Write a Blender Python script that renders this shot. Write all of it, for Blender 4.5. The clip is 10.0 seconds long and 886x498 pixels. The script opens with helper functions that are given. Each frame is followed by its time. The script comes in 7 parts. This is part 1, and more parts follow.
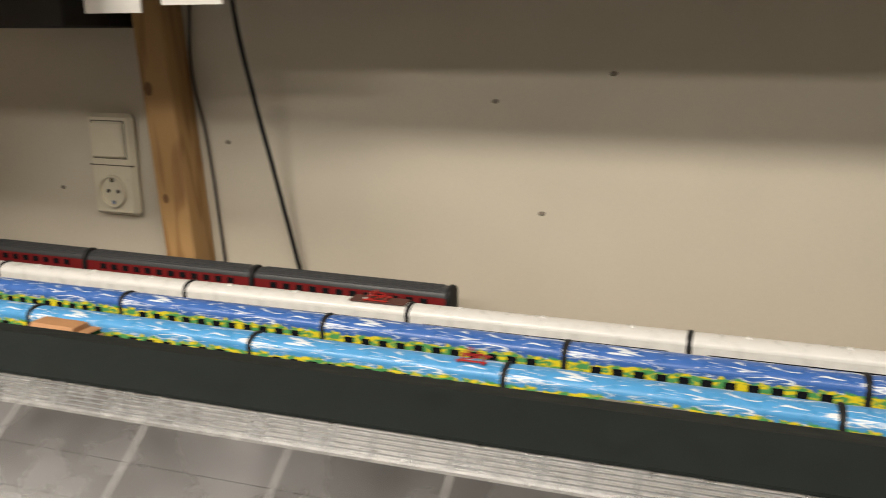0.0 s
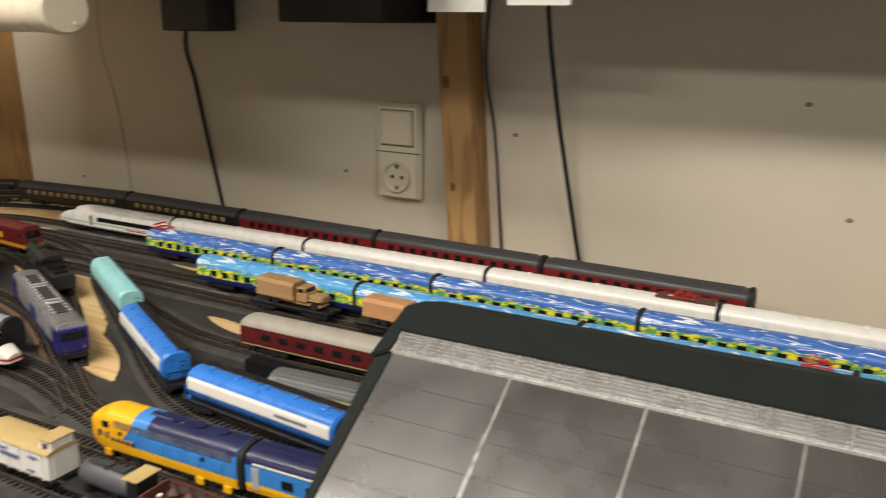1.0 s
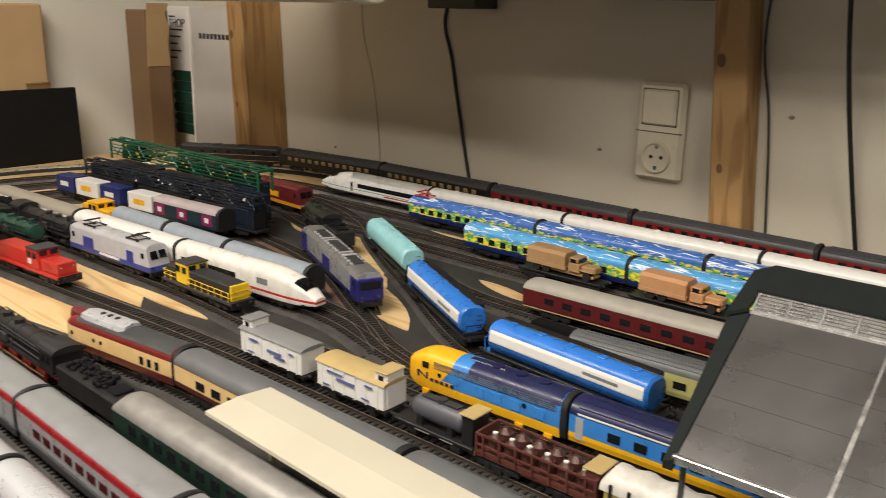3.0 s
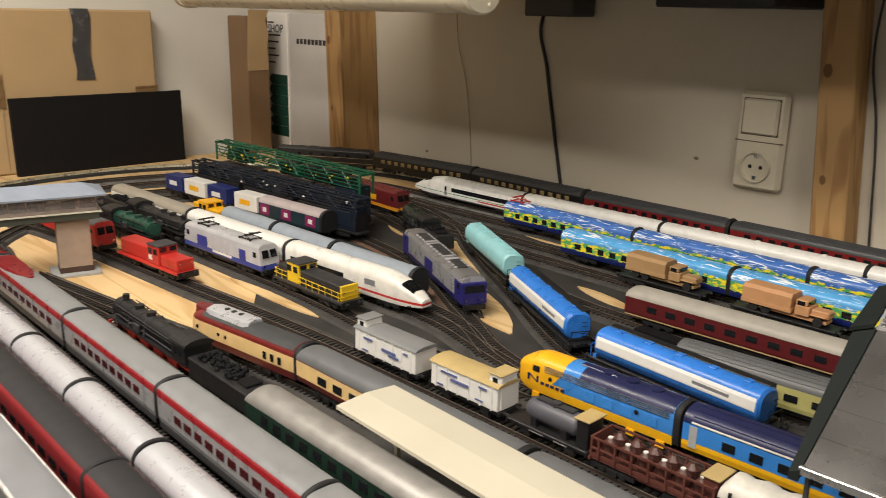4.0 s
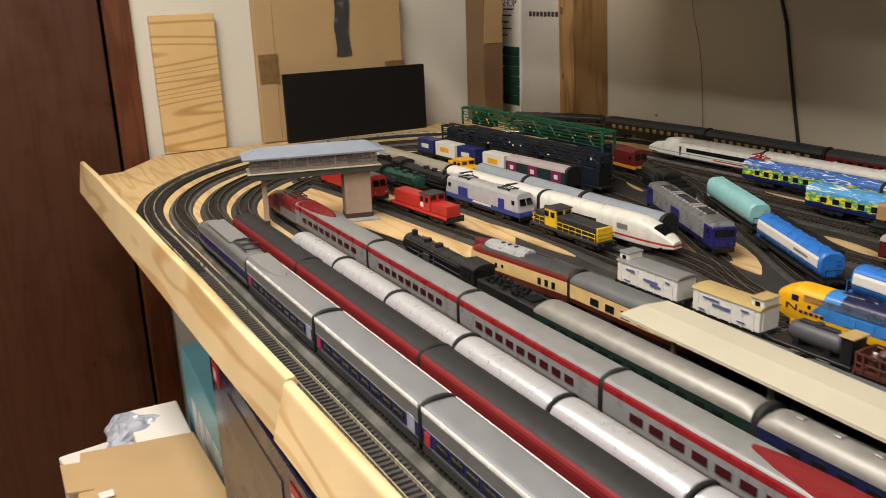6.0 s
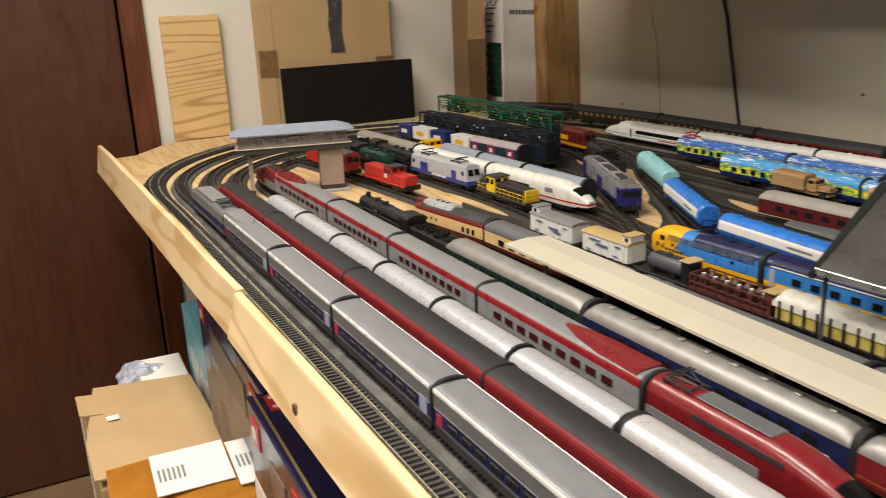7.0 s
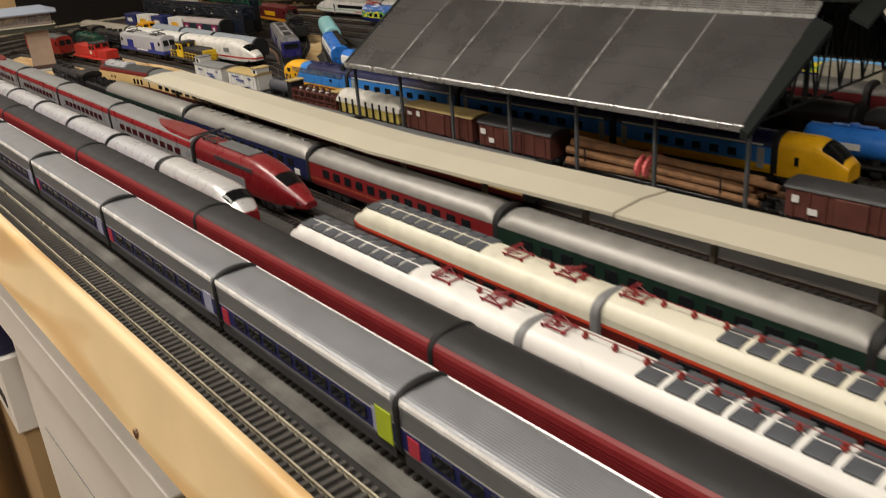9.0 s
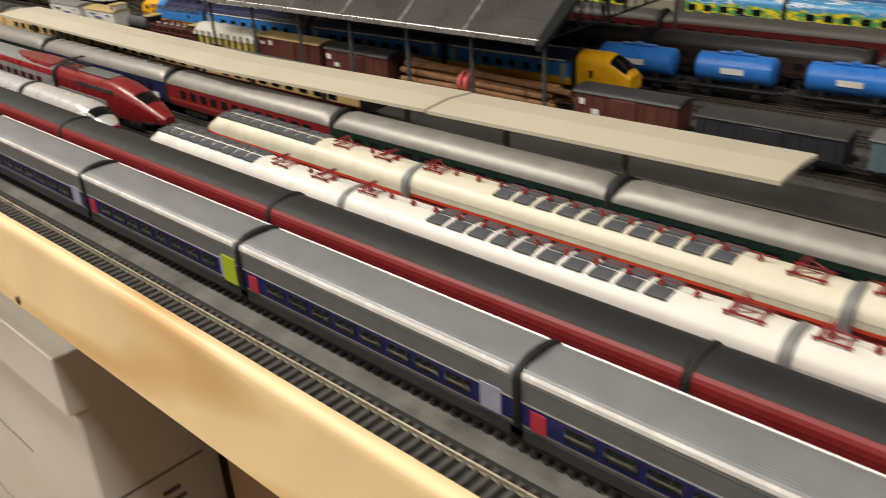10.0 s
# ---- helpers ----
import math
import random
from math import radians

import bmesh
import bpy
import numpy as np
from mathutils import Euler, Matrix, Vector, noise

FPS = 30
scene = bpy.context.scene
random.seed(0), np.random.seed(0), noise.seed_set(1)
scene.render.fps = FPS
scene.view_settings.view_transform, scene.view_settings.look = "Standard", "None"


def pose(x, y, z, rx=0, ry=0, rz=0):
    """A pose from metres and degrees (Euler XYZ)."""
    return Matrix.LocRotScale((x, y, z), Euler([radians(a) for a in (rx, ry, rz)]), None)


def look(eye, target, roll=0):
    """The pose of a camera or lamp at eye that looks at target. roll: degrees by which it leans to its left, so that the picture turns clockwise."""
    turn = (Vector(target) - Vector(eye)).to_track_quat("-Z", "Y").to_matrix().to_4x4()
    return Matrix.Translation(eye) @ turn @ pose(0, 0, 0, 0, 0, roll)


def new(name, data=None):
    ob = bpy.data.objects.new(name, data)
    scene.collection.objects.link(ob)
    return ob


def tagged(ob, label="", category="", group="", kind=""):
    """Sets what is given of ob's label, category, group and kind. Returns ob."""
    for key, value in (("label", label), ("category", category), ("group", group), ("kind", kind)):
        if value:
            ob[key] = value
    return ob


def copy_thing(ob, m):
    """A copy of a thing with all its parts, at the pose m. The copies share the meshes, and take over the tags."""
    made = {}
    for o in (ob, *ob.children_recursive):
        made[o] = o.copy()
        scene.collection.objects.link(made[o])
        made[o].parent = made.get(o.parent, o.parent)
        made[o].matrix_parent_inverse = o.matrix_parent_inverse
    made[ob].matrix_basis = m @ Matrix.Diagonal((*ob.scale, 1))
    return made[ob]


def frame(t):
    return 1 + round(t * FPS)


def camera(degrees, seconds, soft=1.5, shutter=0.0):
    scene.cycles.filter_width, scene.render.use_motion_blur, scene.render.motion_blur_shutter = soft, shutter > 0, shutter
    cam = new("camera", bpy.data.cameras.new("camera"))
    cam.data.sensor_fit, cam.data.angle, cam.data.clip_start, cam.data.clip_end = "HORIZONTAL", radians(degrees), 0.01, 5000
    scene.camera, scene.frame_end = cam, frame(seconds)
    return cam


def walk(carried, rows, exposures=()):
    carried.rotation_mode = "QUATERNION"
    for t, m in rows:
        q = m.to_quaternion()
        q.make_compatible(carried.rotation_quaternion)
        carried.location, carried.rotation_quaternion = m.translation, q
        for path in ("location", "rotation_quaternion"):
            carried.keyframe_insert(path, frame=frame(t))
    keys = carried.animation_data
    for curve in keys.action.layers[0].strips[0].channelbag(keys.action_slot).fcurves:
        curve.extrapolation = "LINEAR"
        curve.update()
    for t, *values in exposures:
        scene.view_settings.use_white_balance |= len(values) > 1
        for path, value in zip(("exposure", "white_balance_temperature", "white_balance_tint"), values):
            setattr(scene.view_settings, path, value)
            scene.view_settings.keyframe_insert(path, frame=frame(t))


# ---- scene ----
cam = camera(55.2, 10.0, soft=0.9, shutter=0.4)
PATH = [
    (0, (0.1, 0.112, 1.364), (-0.581, 1.926, 0.867), -0.2),
    (0.5, (-0.026, 0.048, 1.383), (-0.801, 1.817, 0.862), 0.1),
    (1, (-0.083, -0.008, 1.377), (-1.054, 1.661, 0.854), 0.6),
    (1.5, (-0.104, -0.025, 1.357), (-1.213, 1.557, 0.84), 0.6),
    (2, (-0.129, -0.044, 1.353), (-1.297, 1.492, 0.825), 0.8),
    (2.5, (-0.157, -0.074, 1.345), (-1.388, 1.407, 0.804), 1.1),
    (3, (-0.177, -0.103, 1.35), (-1.473, 1.32, 0.806), 1.1),
    (3.2, (-0.184, -0.114, 1.353), (-1.511, 1.28, 0.81), 1.3),
    (4.3, (-0.193, -0.173, 1.361), (-1.644, 1.091, 0.816), 0.8),
    (4.5, (-0.197, -0.194, 1.359), (-1.68, 1.032, 0.812), 0.6),
    (5, (-0.209, -0.242, 1.349), (-1.758, 0.892, 0.788), 0.0),
    (5.5, (-0.209, -0.273, 1.346), (-1.812, 0.77, 0.762), -1.0),
    (5.7, (-0.195, -0.29, 1.35), (-1.829, 0.703, 0.764), -1.4),
    (6.8, (0.076, -0.278, 1.334), (-1.644, 0.559, 0.749), -2.4),
    (7, (0.111, -0.283, 1.336), (-1.598, 0.582, 0.759), -2.5),
    (7.5, (0.2, -0.285, 1.317), (-1.43, 0.717, 0.737), -3.3),
    (8, (0.334, -0.261, 1.299), (-1.185, 0.872, 0.66), -5.0),
    (8.5, (0.451, -0.223, 1.296), (-1.035, 0.915, 0.592), -4.9),
    (9, (0.521, -0.214, 1.269), (-0.941, 0.908, 0.492), -4.6),
    (9.5, (0.583, -0.231, 1.262), (-0.835, 0.909, 0.432), -4.4),
    (10, (0.643, -0.272, 1.265), (-0.604, 1.013, 0.375), -3.3),
]
walk(cam, [(t, look(eye, target, roll)) for t, eye, target, roll in PATH],
     [(0.0, 0.10), (1.0, 0.08), (2.5, 0.0), (4.5, -0.08), (5.5, -0.27), (7.0, -0.17), (8.0, -0.48), (8.5, -0.54), (9.0, -0.50), (9.5, -0.42), (10.0, -0.33)])

# ---- light ----
world = bpy.data.worlds.new("world")
scene.world = world
world.use_nodes = True
world.node_tree.nodes["Background"].inputs[0].default_value = (1.0, 0.93, 0.82, 1)
world.node_tree.nodes["Background"].inputs[1].default_value = 0.02


def area(name, m, sx, sy, watts, color):
    d = bpy.data.lights.new(name, "AREA")
    d.shape, d.size, d.size_y, d.energy, d.color = "RECTANGLE", sx, sy, watts, color
    ob = new(name, d)
    ob.matrix_world = m
    return ob


WARM = (1.0, 0.915, 0.803)
area("ceiling_tube_light", pose(-1.0, -0.30, 2.36), 1.5, 0.26, 38, WARM)
area("ceiling_tube_light", pose(-0.5, -1.3, 2.36), 1.5, 0.26, 31, WARM)
area("ceiling_tube_light", pose(1.0, -0.35, 2.36), 1.2, 0.26, 25, WARM)

# ---- materials ----
MATS = {}


def mat(name, color, rough=0.5, metal=0.0, vary=0.10, scale=60.0, bump=0.0, fine=900.0, coat=0.0, spec=0.5, rvar=1.0):
    """A painted, moulded or natural surface with wear at two scales."""
    if name in MATS:
        return MATS[name]
    m = bpy.data.materials.new(name)
    m.use_nodes = True
    nt = m.node_tree
    p = nt.nodes["Principled BSDF"]
    co = nt.nodes.new("ShaderNodeTexCoord")
    n1 = nt.nodes.new("ShaderNodeTexNoise")
    n1.inputs["Scale"].default_value, n1.inputs["Detail"].default_value = scale, 5
    n2 = nt.nodes.new("ShaderNodeTexNoise")
    n2.inputs["Scale"].default_value, n2.inputs["Detail"].default_value = fine, 3
    nt.links.new(co.outputs["Object"], n1.inputs["Vector"])
    nt.links.new(co.outputs["Object"], n2.inputs["Vector"])
    both = nt.nodes.new("ShaderNodeMath")
    both.operation = "MULTIPLY_ADD"
    both.inputs[1].default_value = 0.35
    nt.links.new(n2.outputs["Fac"], both.inputs[0])
    nt.links.new(n1.outputs["Fac"], both.inputs[2])
    ramp = nt.nodes.new("ShaderNodeMapRange")
    ramp.inputs["From Min"].default_value, ramp.inputs["From Max"].default_value = 0.45, 0.9
    ramp.inputs["To Min"].default_value, ramp.inputs["To Max"].default_value = 1 - vary, 1 + vary
    nt.links.new(both.outputs[0], ramp.inputs["Value"])
    hsv = nt.nodes.new("ShaderNodeHueSaturation")
    hsv.inputs["Color"].default_value = (*color, 1)
    nt.links.new(ramp.outputs[0], hsv.inputs["Value"])
    nt.links.new(hsv.outputs[0], p.inputs["Base Color"])
    r2 = nt.nodes.new("ShaderNodeMapRange")
    r2.inputs["From Min"].default_value, r2.inputs["From Max"].default_value = 0.45, 0.9
    r2.inputs["To Min"].default_value, r2.inputs["To Max"].default_value = max(rough - 0.08 * rvar, 0.03), min(rough + 0.1 * rvar, 1)
    nt.links.new(both.outputs[0], r2.inputs["Value"])
    nt.links.new(r2.outputs[0], p.inputs["Roughness"])
    p.inputs["Metallic"].default_value = metal
    p.inputs["Coat Weight"].default_value = coat
    p.inputs["Specular IOR Level"].default_value = spec
    if bump:
        b = nt.nodes.new("ShaderNodeBump")
        b.inputs["Strength"].default_value, b.inputs["Distance"].default_value = bump, 0.002
        nt.links.new(both.outputs[0], b.inputs["Height"])
        nt.links.new(b.outputs[0], p.inputs["Normal"])
    MATS[name] = m
    return m


def tint(m):
    """The node that carries the paint's colour before wear."""
    return next(n for n in m.node_tree.nodes if n.type == "HUE_SAT")


def bands(name, rows, **kw):
    """Livery paint in level bands: rows of (height over the rail, colour), lowest first."""
    if name in MATS:
        return MATS[name]
    m = mat(name, rows[0][1], **kw)
    nt = m.node_tree
    co = next(n for n in nt.nodes if n.type == "TEX_COORD")
    sep = nt.nodes.new("ShaderNodeSeparateXYZ")
    nt.links.new(co.outputs["Object"], sep.inputs[0])
    mul = nt.nodes.new("ShaderNodeMath")
    mul.operation = "MULTIPLY"
    mul.inputs[1].default_value = 20.0
    nt.links.new(sep.outputs["Z"], mul.inputs[0])
    cr = nt.nodes.new("ShaderNodeValToRGB")
    cr.color_ramp.interpolation = "CONSTANT"
    cr.color_ramp.elements.remove(cr.color_ramp.elements[1])
    cr.color_ramp.elements[0].position, cr.color_ramp.elements[0].color = 0.0, (*rows[0][1], 1)
    for z, c in rows[1:]:
        cr.color_ramp.elements.new(min(z * 20.0, 1.0)).color = (*c, 1)
    nt.links.new(mul.outputs[0], cr.inputs[0])
    nt.links.new(cr.outputs[0], tint(m).inputs["Color"])
    return m


def grooved(m, pitch, depth=0.6):
    """Fine lengthwise grooves pressed into a roof, running along x."""
    nt = m.node_tree
    co = next(n for n in nt.nodes if n.type == "TEX_COORD")
    sep = nt.nodes.new("ShaderNodeSeparateXYZ")
    nt.links.new(co.outputs["Object"], sep.inputs[0])
    k = nt.nodes.new("ShaderNodeMath")
    k.operation = "MULTIPLY"
    k.inputs[1].default_value = 2 * math.pi / pitch
    nt.links.new(sep.outputs["Y"], k.inputs[0])
    w = nt.nodes.new("ShaderNodeMath")
    w.operation = "SINE"
    nt.links.new(k.outputs[0], w.inputs[0])
    b = nt.nodes.new("ShaderNodeBump")
    b.inputs["Strength"].default_value, b.inputs["Distance"].default_value = depth, 0.0003
    nt.links.new(w.outputs[0], b.inputs["Height"])
    nt.links.new(b.outputs[0], nt.nodes["Principled BSDF"].inputs["Normal"])
    return m


def sunflower(name, sky):
    """Printed livery: clouds on blue above, yellow flowers and green leaves below, navy skirt."""
    m = mat(name, sky, rough=0.3, vary=0.06)
    nt = m.node_tree
    co = next(n for n in nt.nodes if n.type == "TEX_COORD")
    sep = nt.nodes.new("ShaderNodeSeparateXYZ")
    nt.links.new(co.outputs["Object"], sep.inputs[0])

    def noisy(scale, stretch, seed):
        mp = nt.nodes.new("ShaderNodeMapping")
        mp.inputs["Scale"].default_value = stretch
        mp.inputs["Location"].default_value = (seed, seed, 0)
        nt.links.new(co.outputs["Object"], mp.inputs[0])
        n = nt.nodes.new("ShaderNodeTexNoise")
        n.inputs["Scale"].default_value, n.inputs["Detail"].default_value, n.inputs["Distortion"].default_value = scale, 3, 1.2
        nt.links.new(mp.outputs[0], n.inputs["Vector"])
        return n.outputs["Fac"]

    def step(value, lo, hi):
        r = nt.nodes.new("ShaderNodeMapRange")
        r.inputs["From Min"].default_value, r.inputs["From Max"].default_value = lo, hi
        nt.links.new(value, r.inputs["Value"])
        return r.outputs[0]

    def mix(fac, a, b):
        x = nt.nodes.new("ShaderNodeMix")
        x.data_type = "RGBA"
        nt.links.new(fac, x.inputs[0])
        for i, v in ((6, a), (7, b)):
            if isinstance(v, tuple):
                x.inputs[i].default_value = (*v, 1)
            else:
                nt.links.new(v, x.inputs[i])
        return x.outputs[2]

    def plus(value, other, k):
        a = nt.nodes.new("ShaderNodeMath")
        a.operation = "MULTIPLY_ADD"
        a.inputs[1].default_value = k
        nt.links.new(other, a.inputs[0])
        nt.links.new(value, a.inputs[2])
        return a.outputs[0]

    clouds = step(noisy(80, (0.40, 1.9, 2.6), 3.0), 0.56, 0.63)
    upper = mix(clouds, sky, (0.85, 0.9, 0.95))
    field = mix(step(noisy(85, (0.8, 1, 1.5), 7.0), 0.45, 0.52), (0.85, 0.70, 0.03), (0.09, 0.36, 0.12))
    edge = plus(sep.outputs["Z"], noisy(70, (1, 1, 1), 1.0), 0.018)
    col = mix(step(edge, 0.0402, 0.0412), field, upper)
    low = plus(sep.outputs["Z"], noisy(60, (1, 1, 1), 5.0), 0.008)
    col = mix(step(low, 0.0222, 0.0229), (0.010, 0.018, 0.11), col)
    nt.links.new(col, tint(m).inputs["Color"])
    return m


def wood(name, light, dark, rings=9.0, stretch=(1.0, 9.0, 9.0), rough=0.55, fineline=False):
    """Softwood with flowing grain along x."""
    m = mat(name, light, rough=rough, vary=0.07, scale=14, bump=0.06)
    nt = m.node_tree
    co = next(n for n in nt.nodes if n.type == "TEX_COORD")
    mp = nt.nodes.new("ShaderNodeMapping")
    mp.inputs["Scale"].default_value = stretch
    nt.links.new(co.outputs["Object"], mp.inputs[0])
    n = nt.nodes.new("ShaderNodeTexNoise")
    n.inputs["Scale"].default_value, n.inputs["Detail"].default_value, n.inputs["Distortion"].default_value = 2.2, (0 if fineline else 2), 0.4
    nt.links.new(mp.outputs[0], n.inputs["Vector"])
    w = nt.nodes.new("ShaderNodeMath")
    w.operation = "MULTIPLY"
    w.inputs[1].default_value = rings * 6.283
    nt.links.new(n.outputs["Fac"], w.inputs[0])
    sn = nt.nodes.new("ShaderNodeMath")
    sn.operation = "SINE"
    nt.links.new(w.outputs[0], sn.inputs[0])
    r = nt.nodes.new("ShaderNodeMapRange")
    r.inputs["From Min"].default_value, r.inputs["From Max"].default_value = (0.45 if fineline else 0.1), 1.0
    nt.links.new(sn.outputs[0], r.inputs["Value"])
    x = nt.nodes.new("ShaderNodeMix")
    x.data_type = "RGBA"
    nt.links.new(r.outputs[0], x.inputs[0])
    x.inputs[6].default_value, x.inputs[7].default_value = (*light, 1), (*dark, 1)
    nt.links.new(x.outputs[2], tint(m).inputs["Color"])
    return m


def glass(name, color, rough=0.08):
    return mat(name, color, rough=rough, vary=0.05, spec=0.6)


BLACK = mat("black_plastic", (0.012, 0.012, 0.013), 0.45)
RUBBER = mat("black_rubber", (0.008, 0.008, 0.009), 0.7)
DARKGREY = mat("dark_grey_plastic", (0.035, 0.035, 0.038), 0.5)
GREY = mat("grey_plastic", (0.19, 0.195, 0.20), 0.42)
MIDGREY = mat("mid_grey_plastic", (0.11, 0.115, 0.12), 0.45)
SILVER = mat("silver_paint", (0.66, 0.68, 0.73), 0.28, 0.55, vary=0.02, rvar=0.25)
SILVERROOF = mat("dull_silver_roof", (0.30, 0.29, 0.275), 0.45, 0.45, vary=0.12, scale=90)
CHROME = mat("chrome", (0.7, 0.68, 0.65), 0.15, 1.0, vary=0.04)
WHITE = mat("white_paint", (0.72, 0.71, 0.68), 0.35, vary=0.04)
IVORY = mat("ivory_paint", (0.66, 0.635, 0.52), 0.38, vary=0.04)
CREAMROOF = mat("cream_card", (0.50, 0.465, 0.37), 0.6, vary=0.05, scale=14, bump=0.03)
RED = mat("signal_red_paint", (0.46, 0.028, 0.022), 0.35)
MAROON = mat("maroon_paint", (0.12, 0.014, 0.016), 0.38)
OXIDE = mat("oxide_brown_paint", (0.10, 0.030, 0.022), 0.6, vary=0.2)
BLUE = mat("bright_blue_paint", (0.03, 0.18, 0.62), 0.3)
SKY = mat("sky_blue_paint", (0.045, 0.22, 0.60), 0.3)
NAVY = mat("navy_paint", (0.014, 0.017, 0.065), 0.35)
VIOLET = mat("violet_blue_paint", (0.022, 0.02, 0.14), 0.32)
YELLOW = mat("golden_yellow_paint", (0.78, 0.40, 0.012), 0.35)
LEMON = mat("lemon_yellow_paint", (0.75, 0.50, 0.02), 0.4)
TURQ = mat("turquoise_paint", (0.30, 0.61, 0.65), 0.4)
GREEN = mat("bottle_green_paint", (0.012, 0.03, 0.021), 0.35)
CRANEGREEN = mat("crane_green_paint", (0.006, 0.085, 0.04), 0.4)
CRANENAVY = mat("crane_navy_paint", (0.006, 0.011, 0.022), 0.45)
SAND = mat("sand_paint", (0.36, 0.22, 0.10), 0.7)
CLAY = mat("clay_paint", (0.50, 0.26, 0.12), 0.65)
TAN = mat("tan_roof", (0.42, 0.31, 0.13), 0.7)
PANE = glass("dark_glass", (0.012, 0.013, 0.015))
AMBERPANE = mat("lit_beige_interior", (0.42, 0.30, 0.14), 0.3, vary=0.3)
BED = mat("grey_track_bed", (0.045, 0.0415, 0.038), 0.85, vary=0.45, scale=60, bump=0.5, fine=700)
TIE = mat("dark_sleeper_plastic", (0.025, 0.022, 0.02), 0.6, vary=0.25)
RAIL = mat("nickel_silver_rail", (0.72, 0.66, 0.5), 0.3, 0.6)
RAILSIDE = mat("brown_rail", (0.055, 0.04, 0.032), 0.5, 0.4)
PLY = wood("pine_board", (0.67, 0.48, 0.245), (0.55, 0.355, 0.155), 6, (1.0, 10, 10))
PLANKWOOD = wood("planed_pine", (0.78, 0.59, 0.34), (0.63, 0.41, 0.185), 5.0, (0.8, 4.2, 4.6), 0.42)
PLYWEST = wood("birch_ply", (0.68, 0.47, 0.22), (0.47, 0.285, 0.11), 12.0, (1.0, 0.55, 4.2), 0.5, True)
POSTWOOD = wood("pine_post", (0.42, 0.25, 0.10), (0.30, 0.16, 0.06), 4.0, (12.0, 12.0, 1.2))
DOORWOOD = wood("dark_mahogany", (0.072, 0.025, 0.011), (0.060, 0.020, 0.0085), 6.0, (9.0, 9.0, 0.7), 0.35)
TRIMWOOD = wood("red_brown_trim", (0.13, 0.038, 0.014), (0.09, 0.025, 0.01), 5.0, (9.0, 9.0, 0.7), 0.4)
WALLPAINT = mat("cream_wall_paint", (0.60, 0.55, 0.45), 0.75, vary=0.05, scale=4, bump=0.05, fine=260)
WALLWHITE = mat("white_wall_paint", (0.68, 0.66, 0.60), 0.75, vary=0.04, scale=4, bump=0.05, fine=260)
# grey for unseen room surfaces, darkened to cut bounce and deepen shadows
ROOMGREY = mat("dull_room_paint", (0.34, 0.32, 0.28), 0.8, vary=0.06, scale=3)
CARD = mat("brown_cardboard", (0.46, 0.315, 0.16), 0.8, vary=0.07, scale=9, bump=0.04)
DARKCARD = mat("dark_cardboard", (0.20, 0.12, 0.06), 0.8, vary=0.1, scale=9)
TAPE = mat("grey_duct_tape", (0.24, 0.24, 0.25), 0.22, 0.6, vary=0.25, scale=40, bump=0.6)
BROWNTAPE = mat("brown_parcel_tape", (0.40, 0.25, 0.11), 0.3, vary=0.1)
WHITECARD = mat("white_carton", (0.80, 0.765, 0.72), 0.6, vary=0.06, scale=8)
GREYCARD = mat("greyish_carton", (0.55, 0.53, 0.51), 0.6, vary=0.08, scale=8)
SOCKET = mat("cream_switch_plastic", (0.66, 0.61, 0.48), 0.35, vary=0.03)
PINK = mat("pink_rubber_band", (0.75, 0.16, 0.16), 0.5)
BARK = mat("bark_brown_log", (0.20, 0.10, 0.045), 0.85, vary=0.35, scale=120, bump=0.5)
FLOORMAT = mat("worn_wood_floor", (0.22, 0.14, 0.07), 0.6, vary=0.2, scale=6)
ACRYL = mat("smoked_roof_panel", (0.155, 0.152, 0.152), 0.28, 0.74, vary=0.10, scale=11, fine=40, rvar=0.7)
SLATE = mat("dark_slate_roof", (0.008, 0.0115, 0.011), 0.7, vary=0.1, spec=0.25)
SLAT = mat("light_metal_slat", (0.50, 0.50, 0.50), 0.28, 0.85)
FIXTURE = mat("white_enamel", (0.72, 0.66, 0.52), 0.3, vary=0.03)

# ---- building blocks ----
RAILTOP = 0.993


def link(name, bm, material, parent=None, label="", smooth=False):
    me = bpy.data.meshes.new(name)
    bmesh.ops.recalc_face_normals(bm, faces=bm.faces)
    bm.to_mesh(me)
    bm.free()
    me.materials.append(material)
    if smooth:
        for p in me.polygons:
            p.use_smooth = True
        me.set_sharp_from_angle(angle=radians(38))
    ob = new(name, me)
    if parent:
        ob.parent = parent
    if label:
        ob["label"] = label
    return ob


def again(ob, m, parent=None):
    """Another object on the same mesh."""
    o = new(ob.name.split(".")[0], ob.data)
    o.parent = parent or ob.parent
    o.matrix_basis = m
    return o


def bx(bm, x0, x1, y0, y1, z0, z1, bev=0.0, m=None):
    r = bmesh.ops.create_cube(bm, size=1.0)
    vs = r["verts"]
    for v in vs:
        v.co = Vector((x0 + (v.co.x + 0.5) * (x1 - x0), y0 + (v.co.y + 0.5) * (y1 - y0), z0 + (v.co.z + 0.5) * (z1 - z0)))
        if m:
            v.co = m @ v.co
    if bev:
        es = list({e for v in vs for e in v.link_edges})
        bmesh.ops.bevel(bm, geom=es, offset=bev, segments=1, affect="EDGES")


def cyl(bm, a, b, r, n=12, r2=None):
    a, b = Vector(a), Vector(b)
    q = (b - a).to_track_quat("Z", "Y").to_matrix().to_4x4()
    bmesh.ops.create_cone(bm, cap_ends=True, segments=n, radius1=r, radius2=r if r2 is None else r2, depth=(b - a).length,
                          matrix=Matrix.Translation((a + b) / 2) @ q)


